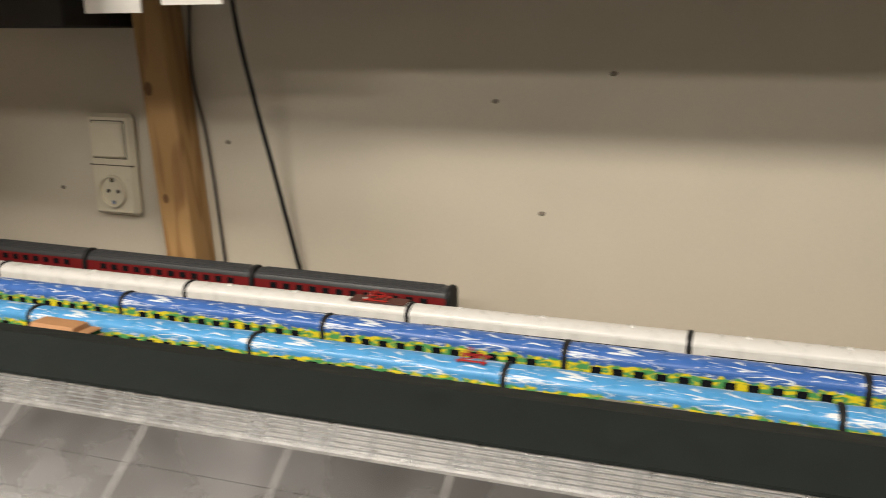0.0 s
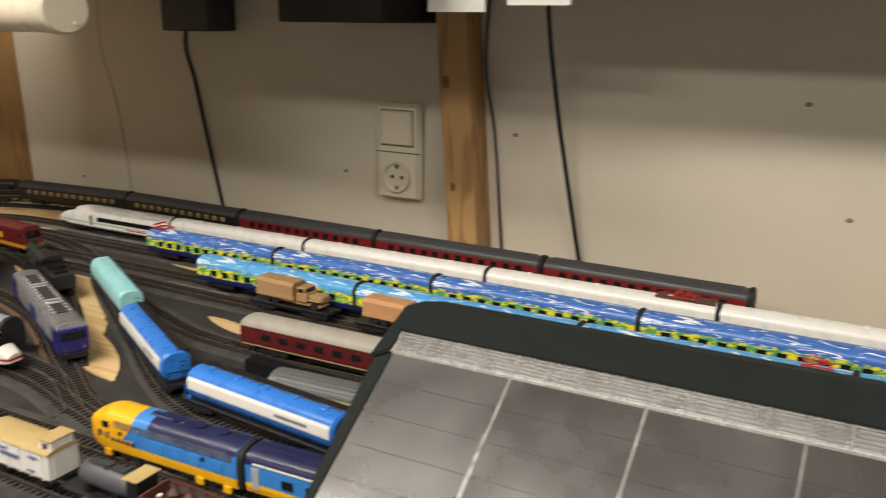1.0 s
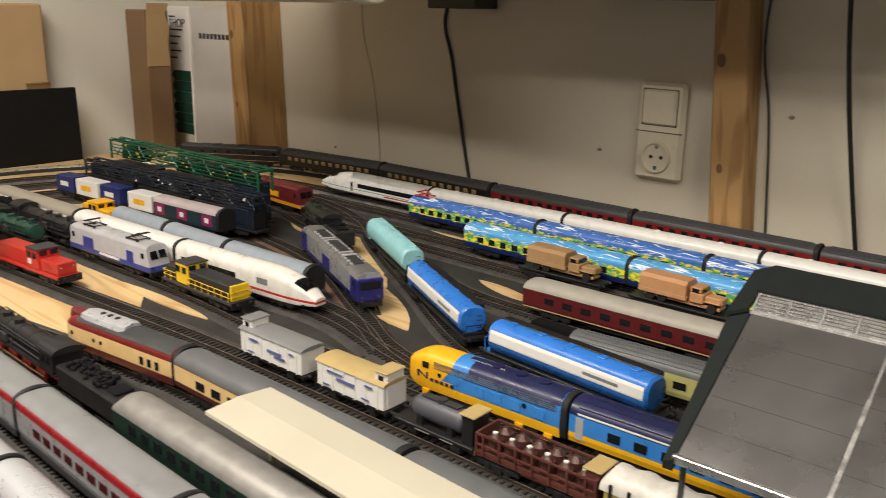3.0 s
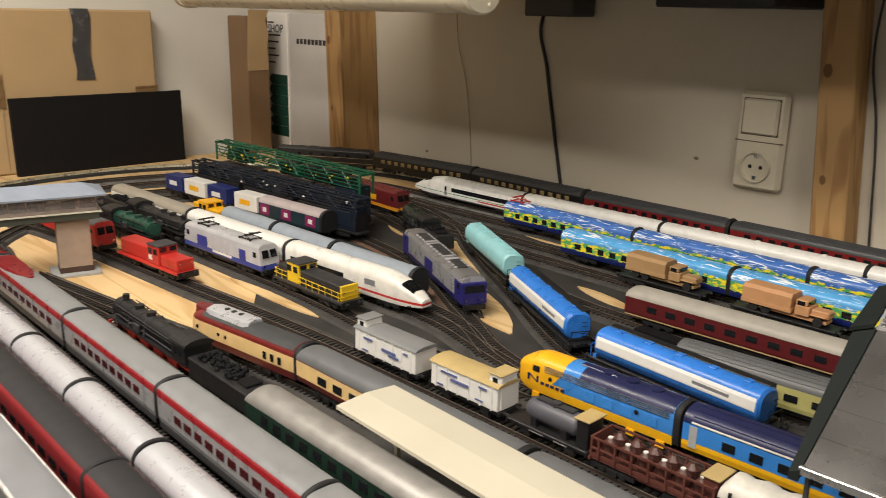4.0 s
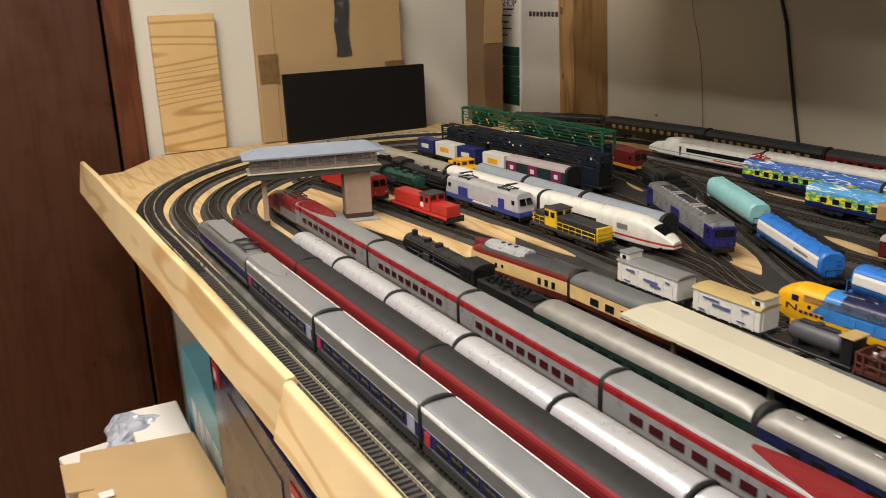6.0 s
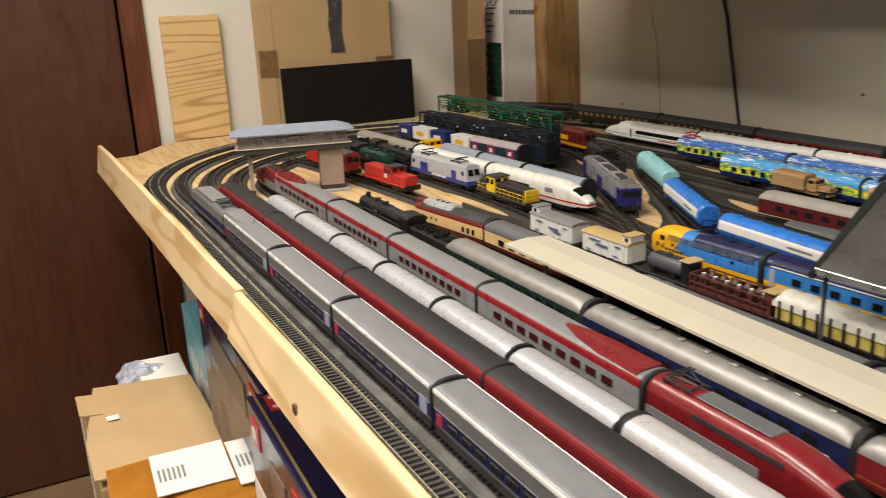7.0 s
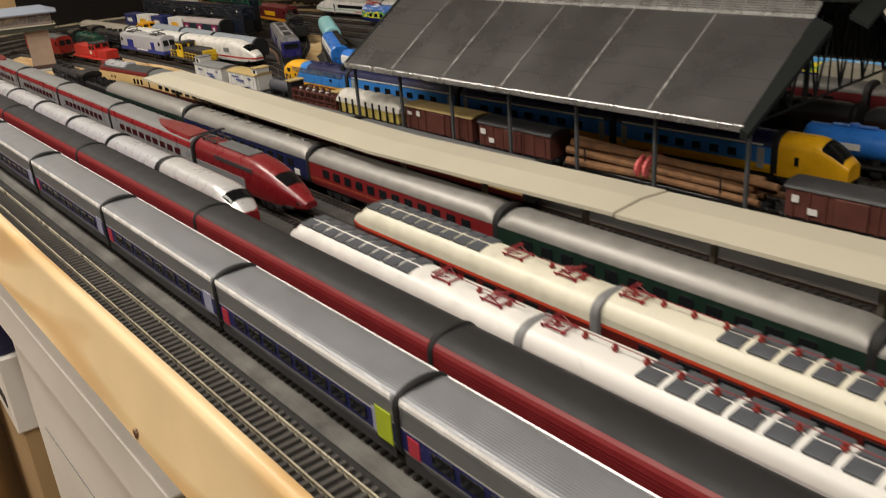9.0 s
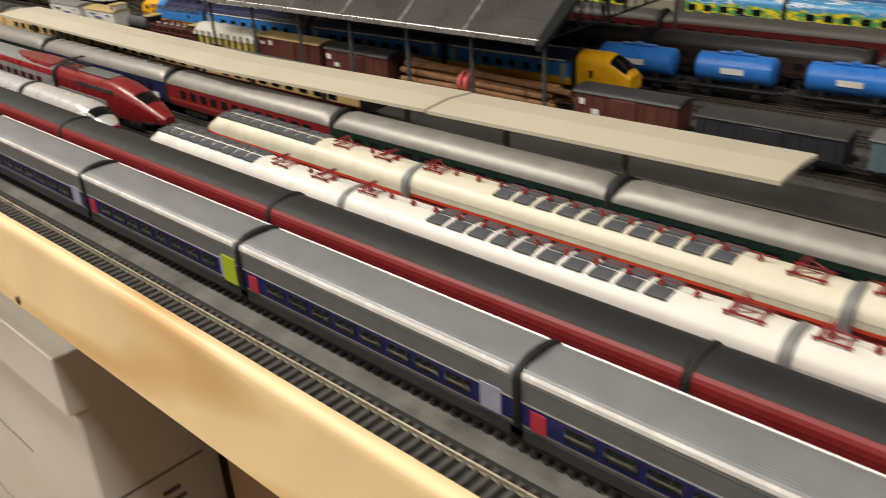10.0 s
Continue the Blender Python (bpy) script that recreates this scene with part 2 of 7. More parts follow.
def loft(bm, rings, caps=True, closed=True):
    vs = [[bm.verts.new(p) for p in ring] for ring in rings]
    n = len(rings[0])
    for a, b in zip(vs, vs[1:]):
        for i in range(n if closed else n - 1):
            j = (i + 1) % n
            bm.faces.new((a[i], a[j], b[j], b[i]))
    if caps:
        bm.faces.new(vs[0][::-1])
        bm.faces.new(vs[-1])


def box_thing(name, dims, m, material, label, category, bev=0.002, kind="", group=""):
    bm = bmesh.new()
    bx(bm, *dims, bev)
    ob = link(name, bm, material)
    ob.matrix_basis = m
    return tagged(ob, label, category, group, kind)


def root(name, label, category, group=""):
    return tagged(new(name), label, category, group)


def put(ob, p0, p1=None, z=RAILTOP):
    """Stand a vehicle with its ends over the plan points p0 (its -x end) and p1."""
    a, b = Vector(p0), Vector(p1)
    c = (a + b) / 2
    ob.matrix_basis = pose(c.x, c.y, z, 0, 0, math.degrees(math.atan2(b.y - a.y, b.x - a.x)))
    return ob


# ---- the room ----
FLOOR, CEIL = 0.05, 2.45
XW, XE, YS, YN = -2.27, 2.3, -2.3, 1.205
def wall(name, dims, material, label):
    return box_thing(name, dims, Matrix(), material, label, "wall", 0, "structure")


wall("wall_north", (XW - 0.15, XE + 0.15, YN, YN + 0.15, FLOOR - 0.1, CEIL), WALLPAINT, "cream painted plaster wall with scuffs behind the layout")
# south and east walls and ceiling are out of view, dark to limit fill
wall("wall_south", (XW - 0.15, XE + 0.15, YS - 0.15, YS, FLOOR - 0.1, CEIL), ROOMGREY, "unseen room wall darkened to cut bounced light")
wall("wall_east", (XE, XE + 0.15, YS, YN, FLOOR - 0.1, CEIL), ROOMGREY, "unseen room wall darkened to cut bounced light")
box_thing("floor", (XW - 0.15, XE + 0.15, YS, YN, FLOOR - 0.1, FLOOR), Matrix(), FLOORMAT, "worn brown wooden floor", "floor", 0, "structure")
box_thing("ceiling", (XW - 0.15, XE + 0.15, YS, YN, CEIL, CEIL + 0.1), Matrix(), ROOMGREY, "unseen ceiling darkened to cut bounced light", "ceiling", 0, "structure")
# west wall with the door's opening
DY0, DY1, DZ = -0.86, 0.02, 2.06
bm = bmesh.new()
bx(bm, XW - 0.15, XW, YS, DY0, FLOOR - 0.1, CEIL)
bx(bm, XW - 0.15, XW, DY1, YN, FLOOR - 0.1, CEIL)
bx(bm, XW - 0.15, XW, DY0, DY1, DZ, CEIL)
tagged(link("wall_west", bm, WALLWHITE), "white painted wall beside the brown door", "wall", "", "structure")
door = tagged(new("door_1"), "closed dark mahogany-brown wooden door", "door", "", "structure")
bm = bmesh.new()
bx(bm, XW - 0.06, XW - 0.015, DY0 + 0.004, DY1 - 0.004, FLOOR + 0.008, DZ - 0.004, 0.002)
link("leaf", bm, DOORWOOD, door)
for nm, dims in (("jamb", (XW - 0.1, XW + 0.016, DY1, DY1 + 0.06, FLOOR, DZ + 0.06)), ("jamb", (XW - 0.1, XW + 0.016, DY0 - 0.06, DY0, FLOOR, DZ + 0.06)),
                 ("lintel", (XW - 0.1, XW + 0.016, DY0, DY1, DZ, DZ + 0.06))):
    bm = bmesh.new()
    bx(bm, *dims, 0.004)
    link(nm, bm, TRIMWOOD, door, "red-brown wooden door trim")
bm = bmesh.new()
cyl(bm, (XW - 0.02, DY0 + 0.07, 1.08), (XW + 0.045, DY0 + 0.07, 1.08), 0.009)
bx(bm, XW + 0.035, XW + 0.05, DY0 + 0.06, DY0 + 0.18, 1.07, 1.09, 0.004)
link("door_handle", bm, CHROME, door, "metal lever handle")

# posts against the north wall
for x0, x1, y0, tip in ((-0.752, -0.698, 1.152, -4.2), (-1.965, -1.905, 1.09, -2.5)):
    ob = box_thing("wooden_post", (x0, x1, y0, YN, 0.90, CEIL), Matrix.Translation(((x0 + x1) / 2, 0, 1.05)) @ Matrix.Rotation(radians(tip), 4, "Y") @ Matrix.Translation((-(x0 + x1) / 2, 0, -1.05)), POSTWOOD, "upright planed pine post with knots against the wall", "post", 0.003, "structure", "posts on the wall")
    for kx, kz, kr in ((0.3, 1.12, 0.005), (0.25, 1.285, 0.007), (0.6, 1.02, 0.004)):
        bm = bmesh.new()
        cyl(bm, (0, 0.004, 0), (0, -0.0004, 0), kr, 14)
        k = link("knot", bm, mat("brown_wood_knot", (0.17, 0.085, 0.035), 0.6), ob)
        k.matrix_basis = pose(x0 + kx * (x1 - x0), y0, kz) @ Matrix.Diagonal((1, 1, 1.5, 1))
# unseen shelf boards over the back of the layout, sized to shade the wall
box_thing("wall_shelf", (-1.70, -0.62, 0.765, YN, 1.43, 1.45), Matrix(), WALLWHITE, "deep unseen white shelf board added to shade the wall", "shelf", 0.002)
box_thing("wall_shelf", (-0.618, XE, 0.92, YN, 1.43, 1.45), Matrix(), WALLWHITE, "unseen white shelf board added to shade the upper wall", "shelf", 0.002)
box_thing("black_box", (-0.20, 0.0, 0.0, YN - 1.045, 0.0, 0.047), pose(-0.795, 1.04, 1.371, 0, math.radians(3), 0), BLACK, "black plastic case fixed under the shelf", "case", 0.003)
box_thing("junction_box", (-1.355, -1.235, 1.13, YN - 0.004, 1.352, 1.43), Matrix(), DARKGREY, "dark grey plastic box under the shelf", "box", 0.003)
for x, z in ((-0.655, 1.386), (-0.545, 1.394)):
    box_thing("paper_label", (x, x + 0.080, 0.931, 0.934, z, 1.43), Matrix(), WHITE, "white paper tag hanging under the shelf", "label", 0)
# socket and switch plate
plate = root("wall_socket", "cream switch over an earthed socket on one plate", "socket")
sx, sz, sw = -0.869, 1.159, 0.043
bm = bmesh.new()
bx(bm, -sw, sw, -0.012, 0, -0.082, 0.082, 0.006)
link("plate", bm, SOCKET, plate)
bm = bmesh.new()
bx(bm, -0.031, 0.031, -0.016, -0.010, 0.012, 0.070, 0.003)
link("rocker", bm, SOCKET, plate, "cream rocker switch")
bm = bmesh.new()
bx(bm, -sw + 0.001, sw - 0.001, -0.0124, -0.010, -0.0008, 0.0008)
link("seam", bm, mat("shadow_line", (0.12, 0.10, 0.07), 0.8), plate)
bm = bmesh.new()
R = 0.024
loft(bm, [[(R * k * math.cos(a), y, -0.042 + R * k * math.sin(a)) for a in [2 * math.pi * i / 28 for i in range(28)]]
          for k, y in ((1.12, -0.0122), (1.08, -0.016), (0.98, -0.016), (0.93, -0.0125), (0.0001, -0.0124))], caps=False)
link("socket_well", bm, SOCKET, plate, "round recessed socket", True)
for dx in (-0.0095, 0.0095):
    bm = bmesh.new()
    cyl(bm, (dx, -0.0124, -0.042), (dx, -0.0131, -0.042), 0.0033, 10)
    link("contact_hole", bm, BLACK, plate)
for dz in (0.018, -0.018):
    bm = bmesh.new()
    bx(bm, -0.003, 0.003, -0.0135, -0.012, -0.042 + dz - 0.003, -0.042 + dz + 0.003)
    link("earth_clip", bm, CHROME, plate)
bm = bmesh.new()
bx(bm, -0.0325, 0.0325, -0.0125, -0.010, 0.0105, 0.0715)
link("rocker_gap", bm, MATS["shadow_line"], plate)
plate.matrix_basis = pose(sx, YN, sz) @ Matrix.Diagonal((1, 1.6, 1, 1))


def cable(name, pts, r, material, label):
    c = bpy.data.curves.new(name, "CURVE")
    c.dimensions, c.bevel_depth, c.bevel_resolution = "3D", r, 2
    s = c.splines.new("BEZIER")
    s.bezier_points.add(len(pts) - 1)
    for b, p in zip(s.bezier_points, pts):
        b.co, b.handle_left_type, b.handle_right_type = p, "AUTO", "AUTO"
    c.materials.append(material)
    return tagged(new(name, c), label, "cable")


cable("cable", [(-1.30, 1.19, 1.40), (-1.368, YN - 0.004, 1.347), (-1.349, YN - 0.004, 1.248), (-1.322, YN - 0.004, 1.125), (-1.285, YN - 0.004, 0.97)], 0.0035, BLACK, "thin black cable hanging down the cream wall")
cable("cable", [(-0.568, 1.10, 1.43), (-0.567, 1.107, 1.38), (-0.565, 1.138, 1.275), (-0.556, 1.168, 1.16), (-0.53, YN - 0.006, 0.97)], 0.0035, BLACK, "thin black cable hanging from the shelf before the wall")
cable("cable", [(-0.705, YN - 0.006, 1.43), (-0.711, YN - 0.006, 1.307), (-0.693, YN - 0.006, 1.206), (-0.678, YN - 0.006, 1.049), (-0.672, YN - 0.006, 0.97)], 0.002, DARKGREY, "thin grey cable beside the pine post")
cable("cable", [(-1.62, YN - 0.004, 1.43), (-1.615, YN - 0.004, 1.3), (-1.585, YN - 0.004, 1.2), (-1.565, YN - 0.004, 1.06), (-1.56, YN - 0.004, 0.96)], 0.0008, mat("faint_grey_wire", (0.25, 0.22, 0.18), 0.6), "hair-thin grey wire on the wall")
for x, z in ((-0.992, 1.113), (-0.659, 1.202), (-0.235, 1.274), (-0.168, 1.126), (-0.08, 1.312), (-1.72, 1.03)):
    bm = bmesh.new()
    bmesh.ops.create_icosphere(bm, subdivisions=1, radius=0.0045, matrix=Matrix.Diagonal((1.3, 0.3, 0.8, 1)))
    o = tagged(link("wall_chip", bm, mat("chip_grey", (0.22, 0.19, 0.15), 0.9)), "small dark chip in the painted wall", "chip", "chips in the wall")
    o.matrix_basis = pose(x, YN, z)
# batten lamp over the layout
lamp = root("batten_lamp", "cream enamelled batten lamp with round end caps", "lamp")
bm = bmesh.new()
loft(bm, [[(x, 0.034 * math.cos(a), 0.028 * math.sin(a)) for a in [2 * math.pi * i / 24 for i in range(24)]] for x in (-0.42, 0.42)])
link("housing", bm, FIXTURE, lamp, "", True)
for s in (-1, 1):
    bm = bmesh.new()
    loft(bm, [[(s * x, k * 0.036 * math.cos(a), k * 0.030 * math.sin(a)) for a in [2 * math.pi * i / 24 for i in range(24)]] for x, k in ((0.41, 1), (0.428, 1), (0.432, 0.9))])
    cyl(bm, (s * 0.43, 0.012, -0.016), (s * 0.435, 0.012, -0.016), 0.003, 8)
    link("end_cap", bm, SOCKET, lamp, "", True)
for x in (-0.3, 0.3):
    bm = bmesh.new()
    cyl(bm, (x, 0, 0.02), (x, 0, 1.06), 0.004, 8)
    link("hanger", bm, DARKGREY, lamp)
# added rail and plate: stop light leaking between lamp and shelf
bm = bmesh.new()
bx(bm, -0.415, 0.415, -0.022, 0.022, 0.015, 0.0420)
bx(bm, -0.24, 0.415, -0.022, 0.085, 0.0420, 0.0456)
link("mounting_rail", bm, FIXTURE, lamp, "added cream rail blocking light between lamp and shelf")
lamp.matrix_basis = pose(-1.46, 0.69, 1.384)

# ---- table ----
TOP = 0.984
table = root("layout_table", "pine board table carrying the model railway", "table")
bm = bmesh.new()
loft(bm, [[(x, y, z) for x, y in ((-2.24, 0.10), (-2.09, -0.01), (-2.075, -0.0775), (1.6, -0.0775), (1.6, 1.148), (-2.24, 1.148))] for z in (TOP - 0.02, TOP)])
link("board", bm, PLY, table)
bm = bmesh.new()
loft(bm, [[(x, -0.077, TOP), (x, 0.62 + 0.22 * k, TOP), (x, 0.62 + 0.22 * k, TOP + 0.0016), (x, -0.077, TOP + 0.0016)] for x, k in ((-0.74, 0.0), (-0.55, 0.6), (-0.3, 1.0), (0.2, 1.9), (1.6, 1.95))])
link("grey_underlay", bm, mat("dark_grey_underlay", (0.026, 0.024, 0.022), 0.9, vary=0.5, scale=25, bump=0.5, fine=600), table, "dark grey underlay sheet below the tracks")
UNDER = MATS["dark_grey_underlay"]
bm = bmesh.new()
loft(bm, [[(x, y0, TOP), (x, y1, TOP), (x, y1, TOP + 0.0014), (x, y0, TOP + 0.0014)] for x, y0, y1 in ((-1.52, 0.66, 0.96), (-1.40, 0.44, 1.02), (-1.2, 0.43, 1.13), (-0.742, 0.12, 1.14))])
link("grey_underlay", bm, UNDER, table, "dark grey underlay sheet below the yard tracks")
bm = bmesh.new()
loft(bm, [[(x, y0, TOP), (x, 1.14, TOP), (x, 1.14, TOP + 0.0014), (x, y0, TOP + 0.0014)] for x, y0 in ((-0.741, 0.622), (-0.55, 0.754), (-0.3, 0.842), (0.2, 1.04), (1.6, 1.051))])
link("grey_underlay", bm, UNDER, table, "dark grey underlay sheet below the back tracks")
# bare pine left between the sheets: ends and width
for i, (xa, ya, xb, yb, w) in enumerate(((-1.40, 0.835, -1.27, 0.755, 0.034), (-1.38, 0.90, -0.93, 0.60, 0.088), (-1.215, 0.945, -1.04, 0.918, 0.026), (-1.07, 0.850, -0.895, 0.832, 0.030), (-0.90, 0.768, -0.79, 0.744, 0.022),
                          (-1.06, 0.668, -0.835, 0.560, 0.050), (-1.24, 0.409, -1.03, 0.415, 0.018))):
    bm = bmesh.new()
    a, b = Vector((xa, ya, 0)), Vector((xb, yb, 0))
    n = Vector((-(b - a).y, (b - a).x, 0)).normalized()
    loft(bm, [[a.lerp(b, t) + n * (w * k / 2) + Vector((0, 0, z)) for k, z in ((-q, TOP + 0.0002), (q, TOP + 0.0002), (q, TOP + 0.0020 + 0.0002 * i), (-q, TOP + 0.0020 + 0.0002 * i))] for t, q in ((0, 0.05), (0.1, 0.42), (0.25, 0.76), (0.42, 0.95), (0.58, 1.0), (0.75, 0.86), (0.88, 0.56), (1, 0.06))])
    link("bare_wood_strip", bm, PLY, table, "bare pine between the tracks")
for x in (-2.0, -0.6, 0.9):
    for y in (0.25, 1.05):
        bm = bmesh.new()
        bx(bm, x, x + 0.06, y, y + 0.06, FLOOR, TOP - 0.02, 0.002)
        link("leg", bm, POSTWOOD, table)


def plank(x0, x1, za, zb, z1, ya, yb, thick, soft, bow=0.0, lean=0.0):
    """Edge plank from x0 to x1, its underside from za to zb and outer face from ya to yb, with worn top edges."""
    bm = bmesh.new()
    n = 24
    rings = []
    for i in range(n + 1):
        f = i / n
        x = x0 + (x1 - x0) * f
        w = 0.0012 * math.sin(i * 0.9 + x0) + bow * math.sin(math.pi * f)
        o, z0 = ya + (yb - ya) * f, za + (zb - za) * f
        t = thick
        pro = [(t, z0), (t, z1 + w - soft), (t - soft * 0.3, z1 + w - soft * 0.3), (t - soft, z1 + w), (t * 0.45, z1 + w - soft * 0.05), (soft * 0.55, z1 + w - soft * 0.35), (soft * 0.12, z1 + w - soft), (0.0, z1 + w - soft * 2.2), (-lean, z0 + 0.004), (0.003 - lean, z0)]
        rings.append([(x, o + y, z) for y, z in pro])
    loft(bm, rings)
    return link("edge_plank", bm, PLANKWOOD, table, "knotty planed pine edge plank", True)


plank(-2.02, -0.787, 0.962, 0.964, 1.030, -0.1005, -0.0875, 0.0095, 0.0016, 0.002, 0.009)
plank(-0.7855, 1.6, 0.974, 0.974, 1.030, -0.0915, -0.0925, 0.0105, 0.0035, 0.0, 0.0125)
for x, z in ((-0.55, 0.992), (0.06, 0.982)):
    bm = bmesh.new()
    y = (-0.0920 - 0.0145 * (1.022 - z) / 0.048) if x > -0.787 else -0.0875 - 0.0105 * (-0.787 - x)
    cyl(bm, (x, y + 0.002, z), (x, y - 0.0004, z), 0.006 if x < 0 else 0.003, 12)
    link("knot", bm, mat("dark_wood_knot", (0.10, 0.05, 0.022), 0.6), table)

# ---- tracks ----
def smooth_path(cps, step=0.012):
    pts = [Vector((*p, 0)) for p in cps]
    pts = [2 * pts[0] - pts[1]] + pts + [2 * pts[-1] - pts[-2]]
    out = []
    for p0, p1, p2, p3 in zip(pts, pts[1:], pts[2:], pts[3:]):
        n = max(2, int((p2 - p1).length / step))
        for i in range(n):
            t = i / n
            out.append(0.5 * (2 * p1 + (p2 - p0) * t + (2 * p0 - 5 * p1 + 4 * p2 - p3) * t * t + (3 * p1 - p0 - 3 * p2 + p3) * t ** 3))
    return out + [pts[-2]]


def arc(cx, cy, r, a0, a1, n=14):
    return [(cx + r * math.cos(radians(a0 + (a1 - a0) * i / n)), cy + r * math.sin(radians(a0 + (a1 - a0) * i / n))) for i in range(n + 1)]


def track(cps, label, lift=0.0, pieces=None, bedmat=None, wide=0.026, bend=0.88):
    pts = smooth_path(cps)
    tan = [(pts[min(i + 1, len(pts) - 1)] - pts[max(i - 1, 0)]).normalized() for i in range(len(pts))]
    nor = [Vector((-t.y, t.x, 0)) for t in tan]
    tr = root("track", label, "track", "model tracks")

    def strip(name, rows, material, lab=""):
        bm = bmesh.new()
        slim = [min(max((p.x + 1.3) / 0.3, 0.0), 1.0) * (1.0 - bend) + bend if name == "track_bed" else 1.0 for p in pts]
        loft(bm, [[(p + n * o * k + Vector((0, 0, z + lift))) for o, z in rows] for p, n, k in zip(pts, nor, slim)])
        return link(name, bm, material, tr, lab)

    strip("track_bed", [(-wide, TOP + 0.0001), (wide, TOP + 0.0001), (wide - 0.004, 0.9885), (-wide + 0.004, 0.9885)], bedmat or BED)
    for s in (-1, 1):
        o = s * 0.0083
        strip("rail", [(o - 0.0008, 0.9895), (o + 0.0008, 0.9895), (o + 0.0004, 0.9905), (o + 0.0006, 0.993), (o - 0.0006, 0.993), (o - 0.0004, 0.9905)], RAIL if pieces else RAILSIDE)
        if not pieces:
            strip("rail_head", [(o - 0.00045, 0.9929), (o + 0.00045, 0.9929), (o + 0.00045, 0.99325), (o - 0.00045, 0.99325)], mat("dull_rail_head", (0.25, 0.225, 0.19), 0.35, 0.6))
    # sleepers
    d = 0.0
    lengths = [0.0]
    for a, b in zip(pts, pts[1:]):
        lengths.append(lengths[-1] + (b - a).length)
    rest = bmesh.new()
    one = None
    s, k = 0.004, 0
    while s < lengths[-1]:
        while lengths[k + 1] < s:
            k += 1
        f = (s - lengths[k]) / (lengths[k + 1] - lengths[k])
        p = pts[k].lerp(pts[k + 1], f)
        m = Matrix.Translation((p.x, p.y, lift)) @ Matrix.Rotation(math.atan2(tan[k].y, tan[k].x), 4, "Z")
        if pieces and pieces[0] < p.x < pieces[1] and p.y < 0.3:
            if one is None:
                b2 = bmesh.new()
                bx(b2, -0.0014, 0.0014, -0.0145, 0.0145, 0.988, 0.9905)
                one = link("sleeper", b2, mat("grey_sleeper_plastic", (0.06, 0.055, 0.05), 0.6, vary=0.2), tr)
                one.matrix_basis = m
            else:
                again(one, m, tr)
        else:
            vs = [rest.verts.new(m @ Vector(c)) for c in ((-0.0014, -0.0135, 0.9885), (0.0014, -0.0135, 0.9885), (0.0014, 0.0135, 0.9885), (-0.0014, 0.0135, 0.9885),
                                                            (-0.0014, -0.0135, 0.9903), (0.0014, -0.0135, 0.9903), (0.0014, 0.0135, 0.9903), (-0.0014, 0.0135, 0.9903))]
            for q in ((4, 5, 6, 7), (0, 1, 5, 4), (2, 3, 7, 6), (1, 2, 6, 5), (3, 0, 4, 7)):
                rest.faces.new([vs[i] for i in q])
        s += 0.0075
    ob = link("sleeper_rest", rest, TIE, tr)
    ob["kind"] = "stuff"
    return tr


XR = 1.5
def loop(yf, cx, yb0, yb1):
    r = (yb0 - yf) / 2
    return [(XR, yf), (0.5, yf), (-0.6, yf), (-1.25, yf), (cx + 0.12, yf)] + arc(cx, yf + r, r, 270, 90) + [(cx + 0.12, yb0), (-1.25, yb0 + (yb1 - yb0) * 0.1), (-0.6, yb0 + (yb1 - yb0) * 0.4), (XR, yb1)]


DARKBED = mat("black_track_bed", (0.012, 0.0115, 0.011), 0.8, vary=0.25, scale=30, bump=0.2)
RUSTBED = mat("rust_brown_track_bed", (0.12, 0.065, 0.04), 0.85, vary=0.25, scale=30, bump=0.2)
track(loop(-0.047, -1.55, 1.110, 1.125), "outer main line with nickel rails along the plank", 0, (-1.25, 0.95), DARKBED, 0.023, 1.02)
track(loop(-0.001, -1.52, 0.995, 1.055), "pale grey bedded main line loop", 0, None, mat("pale_grey_track_bed", (0.10, 0.096, 0.088), 0.65, vary=0.5, scale=45, bump=0.5, fine=800), 0.026, 0.80)
track(loop(0.050, -1.50, 0.935, 0.985), "grey bedded main line loop")
track(loop(0.094, -1.47, 0.862, 0.910), "grey bedded loop line")
track([(XR, 0.16), (0.2, 0.150), (-0.6, 0.144), (-1.35, 0.150)] + arc(-1.45, 0.48, 0.33, 262, 100) + [(-1.2, 0.822), (-0.7, 0.828), (XR, 0.88)], "grey bedded loop line")
track([(XR, 0.215), (0.1, 0.202), (-0.8, 0.205), (-1.15, 0.207), (-1.42, 0.178), (-1.6, 0.2)], "platform line beside the cream canopy")
track([(XR, 0.34), (0.1, 0.305), (-0.75, 0.292), (-0.95, 0.275), (-1.2, 0.235), (-1.42, 0.2)], "platform line beside the cream canopy")
track([(XR, 0.46), (0.2, 0.413), (-0.3, 0.392), (-0.9, 0.372), (-1.25, 0.342), (-1.6, 0.307), (-1.75, 0.28)], "goods line with a long freight train")
track([(XR, 0.57), (0.18, 0.502), (-0.7, 0.447), (-0.92, 0.438), (-1.15, 0.442), (-1.7, 0.418), (-1.8, 0.41)], "line into the station hall")
track([(-0.62, 0.452), (-0.8, 0.49), (-0.95, 0.515), (-1.2, 0.483), (-1.75, 0.456)], "siding for the white express", 0.0003)
track([(-0.8, 0.485), (-0.9, 0.53), (-1.05, 0.54), (-1.2, 0.530), (-1.75, 0.52)], "siding behind the white express", 0.0004)
track([(-0.55, 0.455), (-0.78, 0.495), (-0.91, 0.555), (-1.14, 0.655), (-1.5, 0.70), (-1.8, 0.705)], "rust-brown diagonal ladder track", 0.0005, None, RUSTBED, 0.019)
